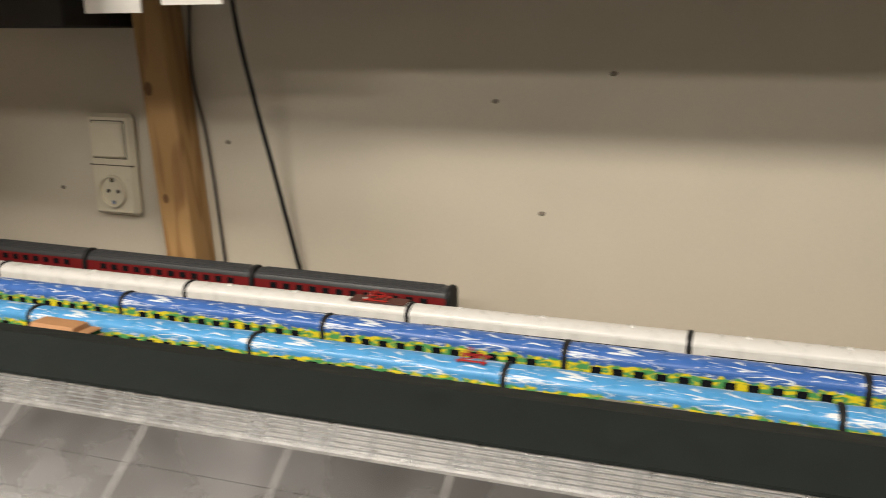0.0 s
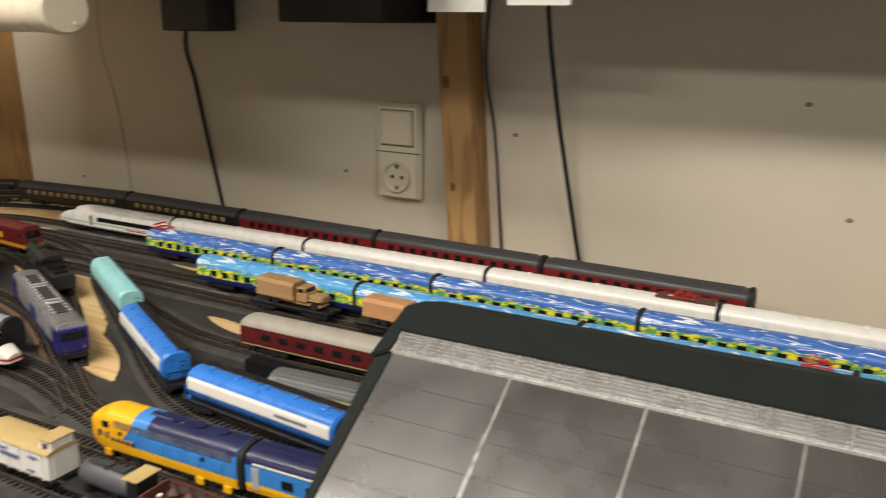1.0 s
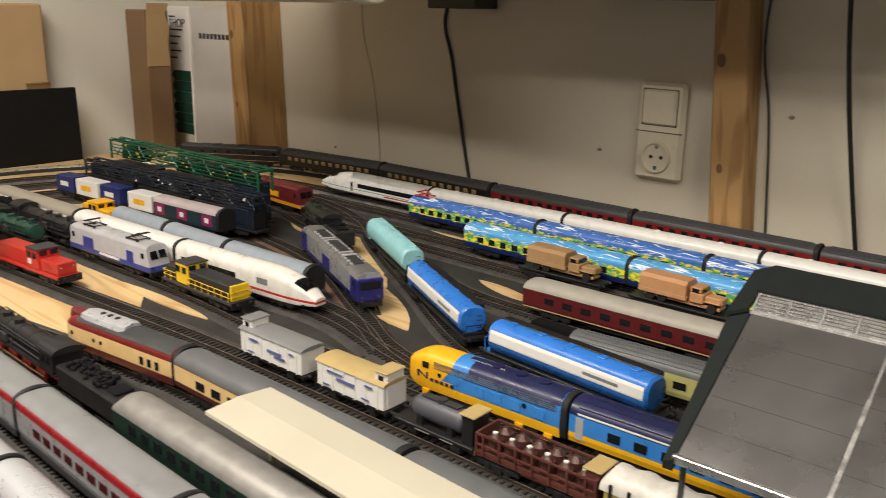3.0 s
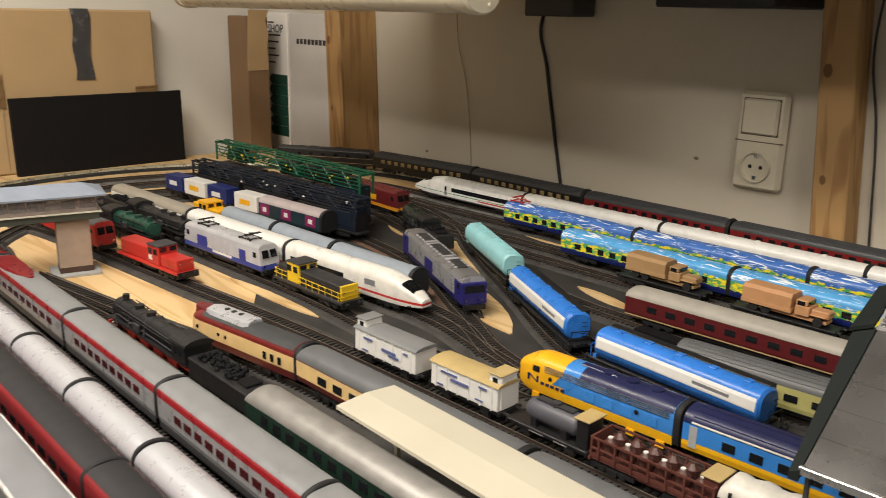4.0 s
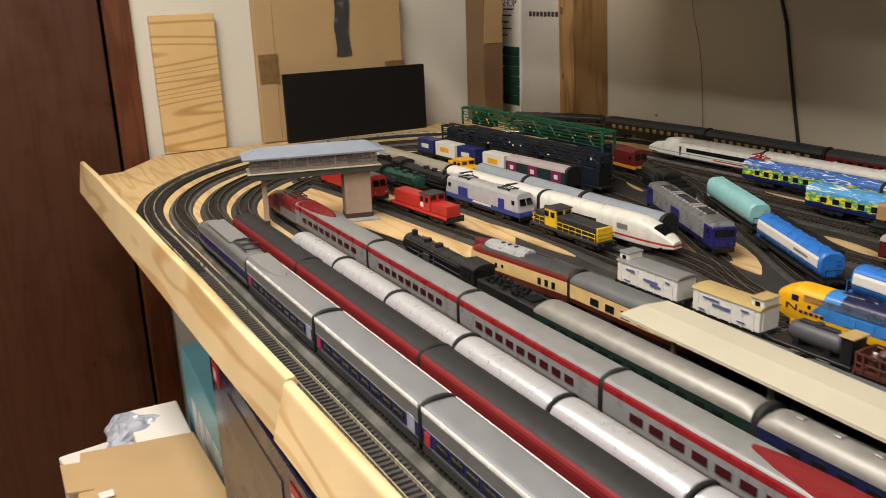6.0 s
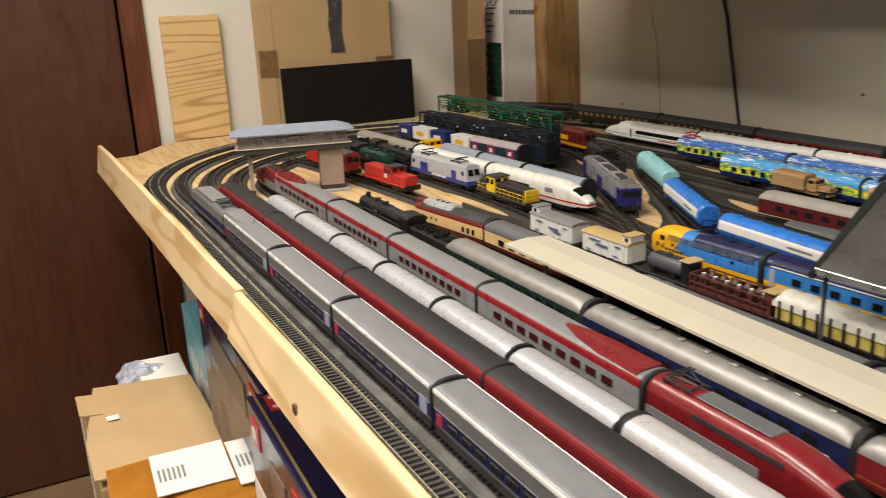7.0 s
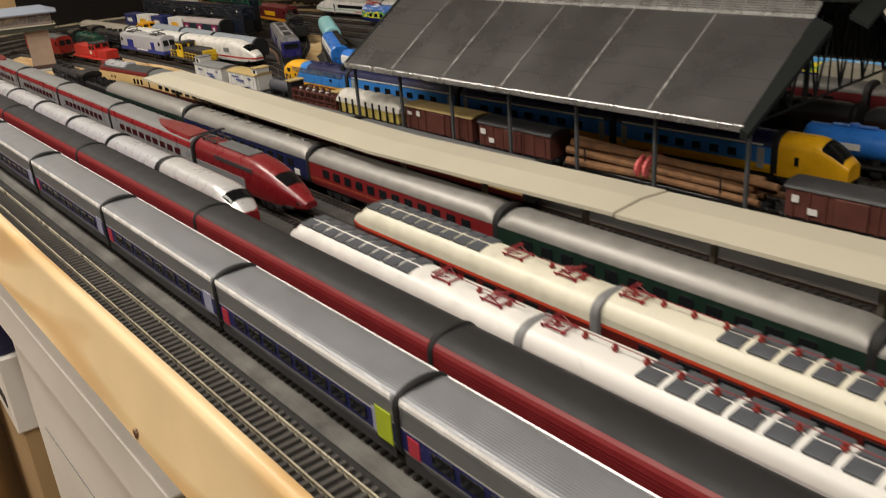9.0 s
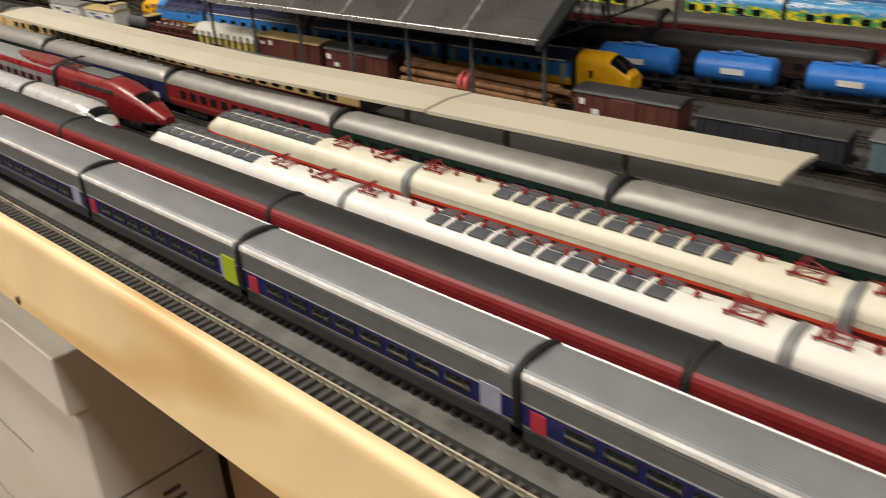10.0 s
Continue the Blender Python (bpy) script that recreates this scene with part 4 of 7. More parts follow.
            cyl(bm, (s * (h - 0.0055), y, 0.026), (s * (h - 0.0035), y, 0.026), 0.0012, 8)
            link("headlight", bm, CHROME, r)
    return r


def cab_loco(name, L, body, roof, label, slant=0.008, cabz=0.026, w=0.0165, zt=0.0465, cabwin=PANE, sidewin=0, roofmat_label="", grey_roof_bits=True, category="locomotive", group=""):
    """Boxy main line locomotive with two raked cabs."""
    r = root(name, label, category, group)
    h = L / 2
    full = section(w, 0.0105, 0.0395, zt, crown=3.0, tuck=0.97)

    def ring(x, s):
        return [(x - s * slant * max(0.0, (z - cabz) / (zt - cabz)) if z > cabz else x, y * (0.94 if abs(x) == h else 1), z) for y, z in full]

    bm = bmesh.new()
    loft(bm, [ring(-h, -1), [(p[0] + 0.004, p[1] / 0.94, p[2]) for p in ring(-h, -1)], [(p[0] - 0.004, p[1] / 0.94, p[2]) for p in ring(h, 1)], ring(h, 1)])
    link("body", bm, body, r, "", True)
    bm = bmesh.new()
    top = full[3:-3]
    loft(bm, [[(x, y * 1.005, z + 0.0004) for y, z in top] for x in (-h + slant + 0.002, h - slant - 0.002)])
    if grey_roof_bits:
        for i, x in enumerate(spread(-h * 0.6, h * 0.6, 5)):
            bx(bm, x - 0.010, x + 0.010, -0.008, 0.008, zt - 0.001, zt + (0.0016 if i % 2 else 0.0009), 0.0008)
    link("roof", bm, roof, r, "", True)
    for s in (-1, 1):
        for q in (-1, 1):
            bm = bmesh.new()
            z0, z1 = cabz + 0.0025, zt - 0.0075
            f = lambda z: s * (h + 0.0004 - slant * (z - cabz) / (zt - cabz))
            loft(bm, [[(f(z0), q * 0.0012, z0), (f(z0), q * 0.0125, z0)], [(f(z1), q * 0.0012, z1), (f(z1), q * 0.0115, z1)]], False, False)
            bmesh.ops.solidify(bm, geom=bm.faces[:], thickness=0.0005)
            link("windscreen", bm, cabwin, r)
            bm = bmesh.new()
            cyl(bm, (s * (h - 0.001), q * 0.011, 0.017), (s * (h + 0.0008), q * 0.011, 0.017), 0.0014, 10)
            link("headlight", bm, CHROME, r)
        panes(r, [s * (h - 0.014)], w, 0.029, 0.036, 0.007)
    if sidewin:
        panes(r, spread(-h * 0.62, h * 0.62, sidewin), w, 0.030, 0.035, 0.008)
    for s in (-1, 1):
        bogie(r, s * (h - 0.045))
    bm = bmesh.new()
    bx(bm, -0.03, 0.03, -0.0125, 0.0125, 0.004, 0.0108, 0.001)
    link("fuel_tank", bm, BLACK, r)
    for s in (-1, 1):
        bm = bmesh.new()
        bx(bm, s * h - 0.002, s * h + 0.002, -0.015, 0.015, 0.005, 0.0115)
        for y in (-0.010, 0.010):
            cyl(bm, (s * h, y, 0.0115), (s * (h + 0.006), y, 0.0115), 0.0022, 10)
        link("buffer_beam", bm, BLACK, r)
    return r


def steam_loco(L, boiler, chassis_mat, label, tender=0.10, blinkers=False):
    r = root("steam_locomotive", label, "locomotive")
    h = L / 2
    bm = bmesh.new()
    x0, x1 = -h + 0.008, h - tender - 0.035
    cyl(bm, (x0, 0, 0.030), (x1, 0, 0.030), 0.0115, 20)
    cyl(bm, (x0 - 0.003, 0, 0.030), (x0, 0, 0.030), 0.009, 18)
    for x, rr, z in ((x0 + 0.014, 0.004, 0.048), (x0 + 0.05, 0.0055, 0.045), (x0 + 0.08, 0.0055, 0.045)):
        cyl(bm, (x, 0, 0.038), (x, 0, z), rr, 14)
    for x in spread(x0, x1, 6):
        cyl(bm, (x - 0.0008, 0, 0.030), (x + 0.0008, 0, 0.030), 0.0119, 20)
    cyl(bm, (x0 + 0.03, -0.0125, 0.033), (x1, -0.0125, 0.033), 0.0008, 6)
    link("boiler", bm, boiler, r, "", True)
    bm = bmesh.new()
    bx(bm, x0 - 0.004, x1 + 0.03, -0.0155, 0.0155, 0.0195, 0.021)
    bx(bm, x1 - 0.002, x1 + 0.028, -0.0155, 0.0155, 0.021, 0.041, 0.001)
    loft(bm, [[(x, 0.0165 * math.cos(a), 0.040 + 0.007 * math.sin(a)) for a in [math.pi * i / 10 for i in range(11)]] for x in (x1 - 0.004, x1 + 0.031)])
    link("cab", bm, BLACK, r)
    panes(r, [x1 + 0.008, x1 + 0.019], 0.0155, 0.030, 0.037, 0.007)
    bm = bmesh.new()
    bx(bm, x0, x1 + 0.025, -0.006, 0.006, 0.008, 0.0195)
    bx(bm, x0 - 0.008, x0 - 0.005, -0.0155, 0.0155, 0.008, 0.014)
    link("frame", bm, chassis_mat, r, "red locomotive frame" if chassis_mat is RED else "")
    for x in spread(x0 + 0.028, x1 + 0.004, 4):
        for s in (-1, 1):
            bm = bmesh.new()
            cyl(bm, (x, s * 0.0083, 0.010), (x, s * 0.0105, 0.010), 0.0105, 18)
            link("driving_wheel", bm, chassis_mat, r)
    for s in (-1, 1):
        bm = bmesh.new()
        bx(bm, x0 + 0.03, x1, s * 0.0125 - 0.0006, s * 0.0125 + 0.0006, 0.0085, 0.0105)
        cyl(bm, (x0 + 0.002, s * 0.0125, 0.011), (x0 + 0.018, s * 0.0125, 0.011), 0.004, 12)
        link("piston_rod", bm, CHROME if chassis_mat is RED else BLACK, r)
    bm = bmesh.new()
    for s in (-1, 1):
        for z, rr in ((0.0375, 0.0007), (0.0265, 0.0009)):
            cyl(bm, (x0 + 0.012, s * 0.0118, z), (x1 - 0.004, s * 0.0118, z - 0.002), rr, 6)
        for x in (x0 + 0.045, x0 + 0.085):
            cyl(bm, (x, s * 0.010, 0.0395), (x + 0.004, s * 0.0145, 0.0215), 0.0007, 6)
        bx(bm, x0 + 0.062, x0 + 0.078, s * 0.0138 - 0.0016, s * 0.0138 + 0.0016, 0.022, 0.0315, 0.0008)
    link("pipework", bm, DARKGREY, r, "dark boiler pipes and pumps")
    for s in (-1, 1):
        bm = bmesh.new()
        cyl(bm, (x0 - 0.008, s * 0.0095, 0.0115), (x0 - 0.0145, s * 0.0095, 0.0115), 0.0024, 12)
        link("buffer", bm, BLACK, r)
        bm = bmesh.new()
        cyl(bm, (x0 - 0.006, s * 0.0095, 0.0165), (x0 - 0.009, s * 0.0095, 0.0165), 0.0017, 10)
        link("lamp", bm, CHROME, r)
    if tender:
        a, b = h - tender, h
        bm = bmesh.new()
        bx(bm, a, b, -0.0155, 0.0155, 0.012, 0.034, 0.0015)
        t = link("tender", bm, BLACK, r)
        bm = bmesh.new()
        random.seed(5)
        for i in range(60):
            bmesh.ops.create_icosphere(bm, subdivisions=1, radius=random.uniform(0.002, 0.0036), matrix=Matrix.Translation((random.uniform(a + 0.008, b - 0.035), random.uniform(-0.010, 0.010), 0.0345 + random.uniform(0, 0.003))))
        bx(bm, b - 0.03, b - 0.012, -0.009, 0.009, 0.034, 0.0365, 0.001)
        link("coal", bm, mat("coal_black", (0.006, 0.006, 0.007), 0.8, bump=0.4, spec=0.15), t)["kind"] = "stuff"
        for s in (a + 0.024, b - 0.024):
            bogie(r, s, 0.010)
    return r

# ---- rolling stock: the trains, from the plank to the wall ----
def fill(make, joints, ys, gap=0.004, flip=False):
    """One coach built, the others copied, between joints along x; ys: y at the first and last joint."""
    made = []
    xa, xb = joints[0], joints[-1]
    yy = lambda x: ys[0] + (ys[1] - ys[0]) * (x - xa) / (xb - xa)
    out = []
    for a, b in zip(joints, joints[1:]):
        c = (a + b) / 2
        m = pose(c, yy(c), RAILTOP, 0, 0, math.degrees(math.atan2(ys[1] - ys[0], xb - xa)) + (180 if flip else 0))
        like = [o for l, o in made if abs(l - (b - a)) < 0.004]
        if like:
            out.append(copy_thing(like[0], m))
        else:
            o = make(b - a - gap)
            o.matrix_basis = m
            made.append((b - a, o))
            out.append(o)
    return out


# silver and blue double-deck express
tgv_body = bands("express_livery", [(0, (0.20, 0.20, 0.21)), (0.0135, (0.55, 0.55, 0.55)), (0.0147, (0.016, 0.02, 0.14)), (0.0272, (0.62, 0.62, 0.62)), (0.0284, (0.19, 0.195, 0.20)), (0.039, (0.19, 0.195, 0.20))], rough=0.35, metal=0.25)
TGVROOF = grooved(mat("express_grey_roof", (0.215, 0.222, 0.24), 0.38, 0.2, vary=0.07), 0.0017, 0.16)


def tgv(L):
    c = coach("express_coach", L, tgv_body, TGVROOF, "silver-grey and blue double-deck express coach, grey roof", (8, 0.0182, 0.0258, 0.78, 0.024), w=0.0165, ze=0.0395, zt=0.0462, ribs=0, belt=0.0045,
              crown=3.6, group="silver and blue express", skirt=True, bell=1.10)
    band(c, "door_panel", L / 2 - 0.020, L / 2 - 0.007, 0.0166, 0.0147, 0.0295, mat("pale_lilac_door", (0.36, 0.37, 0.50), 0.4), (-1,), "pale lilac-grey entrance door")
    band(c, "door_panel", -L / 2 + 0.007, -L / 2 + 0.016, 0.0166, 0.0147, 0.0255, mat("rose_print", (0.45, 0.035, 0.06), 0.4), (-1,), "rose coloured door print")
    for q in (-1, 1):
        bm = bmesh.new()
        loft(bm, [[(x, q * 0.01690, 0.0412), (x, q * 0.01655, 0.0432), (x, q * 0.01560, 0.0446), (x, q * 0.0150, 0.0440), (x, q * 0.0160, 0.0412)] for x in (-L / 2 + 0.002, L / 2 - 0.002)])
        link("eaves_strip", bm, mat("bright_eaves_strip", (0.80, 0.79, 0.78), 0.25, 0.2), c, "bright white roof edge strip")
    return c


TG = [-1.125, -0.897, -0.671, -0.444, -0.221, 0.003, 0.214, 0.437, 0.66, 0.885, 1.11]
cars = fill(tgv, TG, (-0.004, 0.002))
LIME = mat("lime_print", (0.45, 0.55, 0.03), 0.4)
for c in (cars[5],):
    band(c, "door_panel", 0.087, 0.101, 0.0169, 0.013, 0.032, LIME, (-1,), "lime green entrance door")
p = lead("express_power_car", 0.268, tgv_body, None, "silver and blue express power car with raked nose", nose=0.075, droop=0.62, pinch=0.35, ends=(-1,), group="silver and blue express", ze=0.038)
bm = bmesh.new()
bx(bm, -0.06, 0.06, -0.0135, 0.0135, 0.0455, 0.0482, 0.0012)
link("roof_fairing", bm, TGVROOF, p, "grey raised roof fairing")
for x in (-0.10, -0.075):
    pantograph(p, x, 0.0465, DARKGREY, 1, 0.9)
bm = bmesh.new()
bx(bm, -0.118, -0.062, -0.010, 0.010, 0.0455, 0.0468, 0.0006)
link("roof_well", bm, MIDGREY, p)
p.matrix_basis = pose(-1.263, -0.004, RAILTOP, 0, 0, 180)
bm = bmesh.new()
loft(bm, [[(x, y * k, 0.0455 + z * k) for y, z in ((-0.0155, -0.003), (-0.0125, 0.003), (0.0, 0.0042), (0.0125, 0.003), (0.0155, -0.003))] for x, k in ((-0.111, 1), (-0.06, 0.95), (-0.03, 0.6), (-0.015, 0.1))])
link("tapered_fairing", bm, GREY, cars[0], "tapered grey roof fairing", True)

# dark red coaches with black roofs
BLACKROOF = mat("matt_black_roof", (0.012, 0.012, 0.0135), 0.62, vary=0.12)
red_body = bands("red_coach_livery", [(0, (0.05, 0.02, 0.02)), (0.012, (0.20, 0.017, 0.02)), (0.02, (0.19, 0.016, 0.019)), (0.036, (0.20, 0.017, 0.02))], rough=0.42)


def redc(L):
    c = coach("red_coach", L, red_body, BLACKROOF, "dark red coach with matt black roof", (11, 0.021, 0.0275, 0.62, 0.024), w=0.0172, ze=0.036, zt=0.0460, ribs=0, crown=2.4, group="red coaches", skirt=True, shoulder=3, bell=1.06, belt=0.0045)
    for k in range(3):
        band(c, "body_rib", -L / 2 + 0.003, L / 2 - 0.003, 0.01687, 0.0305 + k * 0.0022, 0.0316 + k * 0.0022, red_body)
    return c


RJ = [-1.345, -1.079, -0.762, -0.446, -0.136, 0.180, 0.497, 0.81, 1.12]
fill(redc, RJ, (0.043, 0.052))

# short silver articulated coaches
sil_body = bands("silver_articulated_livery", [(0, (0.10, 0.10, 0.10)), (0.010, (0.55, 0.55, 0.555)), (0.03, (0.62, 0.635, 0.68)), (0.04, (0.62, 0.635, 0.68))], rough=0.3, metal=0.65, vary=0.03, rvar=0.5)
SJ = [-1.215, -1.068, -0.922, -0.774, -0.626, -0.477, -0.327]
fill(lambda L: coach("articulated_coach", L, sil_body, SILVER, "short silver articulated coach with rounded roof", (6, 0.020, 0.027, 0.6, 0.012), w=0.0165, ze=0.030, zt=0.0425, crown=2.0, group="silver articulated train",
                     round_end=0.06, belt=0.0036), SJ, (0.086, 0.088), 0.005)
nose_body = bands("silver_nose_livery", [(0, (0.36, 0.03, 0.04)), (0.018, (0.36, 0.03, 0.04)), (0.024, (0.66, 0.66, 0.67)), (0.045, (0.66, 0.66, 0.67))], rough=0.28, metal=0.45, vary=0.02, rvar=0.3)
p = lead("articulated_end_car", 0.168, nose_body, None, "silver streamlined end car with red nose", nose=0.055, droop=0.60, pinch=0.5, zt=0.0425, ze=0.030, power=2.2, screen_at=(0.50, 0.74), screen_j=5, group="silver articulated train")
p.matrix_basis = pose(-0.238, 0.090, RAILTOP)

# grey and red high-speed set
tha_body = bands("high_speed_livery", [(0, (0.10, 0.10, 0.11)), (0.010, (0.30, 0.30, 0.31)), (0.0345, (0.30, 0.016, 0.022)), (0.041, (0.30, 0.016, 0.022))], rough=0.3, metal=0.15)


def tha(L):
    c = coach("high_speed_coach", L, tha_body, mat("high_speed_roof", (0.20, 0.205, 0.21), 0.35), "grey high-speed coach with red roof edge", (9, 0.0215, 0.0285, 0.66, 0.03), w=0.0165, ze=0.0365, zt=0.0455, crown=3.0, shoulder=2, bell=1.08, belt=0.005,
              group="grey and red express", glassmat=glass("maroon_glass", (0.06, 0.012, 0.014)), skirt=True)
    return c


TJ = [-1.371, -1.098, -0.866, -0.631, -0.366]
cars = fill(tha, TJ, (0.148, 0.146))
tha_red = mat("high_speed_red", (0.18, 0.011, 0.015), 0.3, vary=0.05, coat=0.2)
for c, s in ((cars[0], -1), (cars[-1], 1)):
    L = 0.25
    bm = bmesh.new()
    loft(bm, [[(s * x, y * k, 0.0448 + z) for y, z in ((-0.0155, -0.004), (-0.012, 0.0018), (0, 0.003), (0.012, 0.0018), (0.0155, -0.004))] for x, k in ((L / 2, 1.02), (0.07, 1.0), (0.035, 0.75), (0.01, 0.2))])
    link("red_fairing", bm, tha_red, c, "glossy red tapered roof fairing", True)
for x0, x1, rz, y in ((-0.362, -0.147, 0, 0.148), (-1.545, -1.375, 180, 0.150)):
    p = lead("high_speed_power_car", x1 - x0, tha_red, None, "glossy red high-speed power car with sloping nose", nose=0.100, droop=0.78, pinch=0.62, power=1.9, screen_at=(0.54, 0.74), screen_j=6, group="grey and red express")
    h = (x1 - x0) / 2
    bm = bmesh.new()
    bx(bm, -h + 0.045, h - 0.098, -0.0085, 0.0085, 0.0458, 0.0472, 0.0008)
    link("roof_panel", bm, MIDGREY, p, "grey roof panel")
    for s in (-1, 1):
        bm = bmesh.new()
        bx(bm, -h + 0.050, h - 0.080, s * 0.0166 - 0.0003, s * 0.0166 + 0.0003, 0.0335, 0.0375)
        link("louvre", bm, DARKGREY, p)
        bm = bmesh.new()
        bx(bm, -h, h - 0.10, s * 0.0168 - 0.0003, s * 0.0168 + 0.0003, 0.010, 0.024)
        link("lower_panel", bm, GREY, p, "grey lower side panel")
    pantograph(p, -h + 0.026, 0.0465, DARKGREY)
    for q in (-1, 1):
        bm = bmesh.new()
        cyl(bm, (h - 0.012, q * 0.0075, 0.0165), (h - 0.006, q * 0.0070, 0.0155), 0.0018, 10)
        link("headlight", bm, CHROME, p)
    p.matrix_basis = pose((x0 + x1) / 2, y, RAILTOP, 0, 0, rz)


# white and ivory electric railcar sets, facing away from the express
PANRED = mat("dull_red_metal", (0.22, 0.012, 0.018), 0.5, vary=0.3)


def railcar_set(shellmat, roofmat, y0, y1, x_nose, x_j, x_j2, label, stripe_z, grp):
    liv = bands("railcar_" + shellmat.name, [(0, (0.03, 0.03, 0.03)), (0.011, (0.10, 0.014, 0.012)), (0.0268, (0.62, 0.07, 0.03)), (0.0292, tuple(tint(shellmat).inputs["Color"].default_value)[:3])], rough=0.35)
    tiles = mat("roof_grille_grey", (0.075, 0.082, 0.095), 0.45, vary=0.2)

    def grilles(r, x0, x1, n, zt):
        k = None
        for x in spread(x0, x1, n):
            for s in (-1, 1):
                m = Matrix.Translation((x, s * 0.0062, zt - 0.0011)) @ Matrix.Rotation(s * -0.11, 4, "X")
                if k is None:
                    bm = bmesh.new()
                    bx(bm, -0.0067, 0.0067, -0.0052, 0.0052, -0.001, 0.0005, 0.0003)
                    k = link("roof_grille", bm, tiles, r, "dark grey roof grille")
                    k.matrix_basis = m
                else:
                    again(k, m, r)

    def insulators(r, x0, x1, n, zt):
        bm = bmesh.new()
        cyl(bm, (x0, 0, zt + 0.004), (x1, 0, zt + 0.004), 0.0003, 6)
        link("roof_wire", bm, PANRED, r, "thin red roof wire")
        for x in spread(x0, x1, n):
            bm = bmesh.new()
            cyl(bm, (x, 0, zt - 0.001), (x, 0, zt + 0.004), 0.0011, 8)
            cyl(bm, (x, 0, zt + 0.001), (x, 0, zt + 0.002), 0.002, 8)
            link("insulator", bm, mat("red_brown_insulator", (0.25, 0.03, 0.025), 0.4), r)

    L = x_j - x_nose - 0.004
    a = lead("railcar_end", L, liv, None, label + " end car", nose=0.035, droop=0.42, pinch=0.35, power=2.4, zt=0.0455, ze=0.034, screen_at=(0.5, 0.85), group=grp, windows=(10, 0.0185, 0.0255, 0.6, -L / 2 + 0.02, L / 2 - 0.045), category="railcar", bellmat=GREY)
    h = L / 2
    grilles(a, -h + 0.105, h - 0.022, 9, 0.0462)
    for x in (-h + 0.078, -h + 0.030):
        pantograph(a, x, 0.0455, PANRED, 1 if x < -h + 0.05 else -1, 0.62)
    insulators(a, -h + 0.006, -h + 0.06, 2, 0.0455)
    a.matrix_basis = pose((x_nose + x_j) / 2, y0, RAILTOP, 0, 0, 180)
    L2 = x_j2 - x_j - 0.004
    b = coach("railcar_middle", L2, liv, shellmat, label + " middle car", (10, 0.0185, 0.0255, 0.6, 0.025), ze=0.034, zt=0.0455, crown=2.3, group=grp, ends=(1,), bellmat=GREY)
    grilles(b, -L2 / 2 + 0.075, L2 / 2 - 0.06, 10, 0.0462)
    insulators(b, -L2 / 2 + 0.004, L2 / 2 - 0.04, 13, 0.0455)
    pantograph(b, -L2 / 2 + 0.016, 0.0455, PANRED, 1, 0.6)
    pantograph(b, L2 / 2 - 0.022, 0.0455, PANRED, 1, 0.7)
    b.matrix_basis = pose((x_j + x_j2) / 2, (y0 + y1) / 2, RAILTOP, 0, 0, 0.6)
    c = copy_thing(b, pose(x_j2 + (x_j2 - x_j) / 2, y1 + 0.002, RAILTOP, 0, 0, 0.6))
    return a


railcar_set(WHITE, WHITE, 0.090, 0.096, -0.066, 0.207, 0.523, "white electric railcar with dark roof grilles", 0.03, "white railcar set")
railcar_set(IVORY, IVORY, 0.146, 0.156, -0.056, 0.215, 0.531, "ivory and red electric railcar with dark roof grilles", 0.03, "ivory railcar set")

# steam engine and silver-roofed coaches along the canopy
s = steam_loco(0.318, BLACK, RED, "black steam locomotive with red frame and coal tender", tender=0.115)
s.matrix_basis = pose(-0.972, 0.207, RAILTOP)
SR = [(-0.808, -0.523, GREEN, "bottle green coach with dull silver roof"), (-0.523, -0.219, NAVY, "navy blue coach with dull silver roof"), (-0.219, 0.061, None, "red coach with dull silver roof"),
      (0.061, 0.352, GREEN, "bottle green coach with dull silver roof"), (0.352, 0.645, GREEN, "bottle green coach with dull silver roof"), (0.645, 0.94, NAVY, "navy blue coach with dull silver roof")]
srred = bands("red_sleeper_livery", [(0, (0.05, 0.01, 0.01)), (0.011, (0.19, 0.016, 0.018)), (0.018, (0.34, 0.15, 0.04)), (0.0187, (0.19, 0.016, 0.018))], rough=0.35)
for i, (a, b, m, lab) in enumerate(SR):
    c = coach("passenger_coach", b - a - 0.006, m or srred, SILVERROOF, lab, (12, 0.0225, 0.0305, 0.55, 0.022), w=0.0165, ze=0.035, zt=0.0475, crown=2.0, round_end=0.45, group="silver-roofed coaches", ends=(1,), vents=(9 if i == 1 else 0))
    band(c, "marking", b - a - (b - a) / 2 - 0.028, (b - a) / 2 - 0.018, 0.0166, 0.015, 0.021, WHITE, (-1,), "small white markings")
    put(c, (a, 0.2035 + 0.008 * (a + 0.5)), (b, 0.2035 + 0.008 * (b + 0.5)))

# platform and its canopy
plat = root("platform_canopy", "cream card platform canopy on posts over a dark grey platform", "platform")
def py(x):
    return 0.239 - 0.008 * (x + 0.70) / 0.6 if x < -0.1 else 0.231 + 0.026 * (x + 0.1) / 0.55


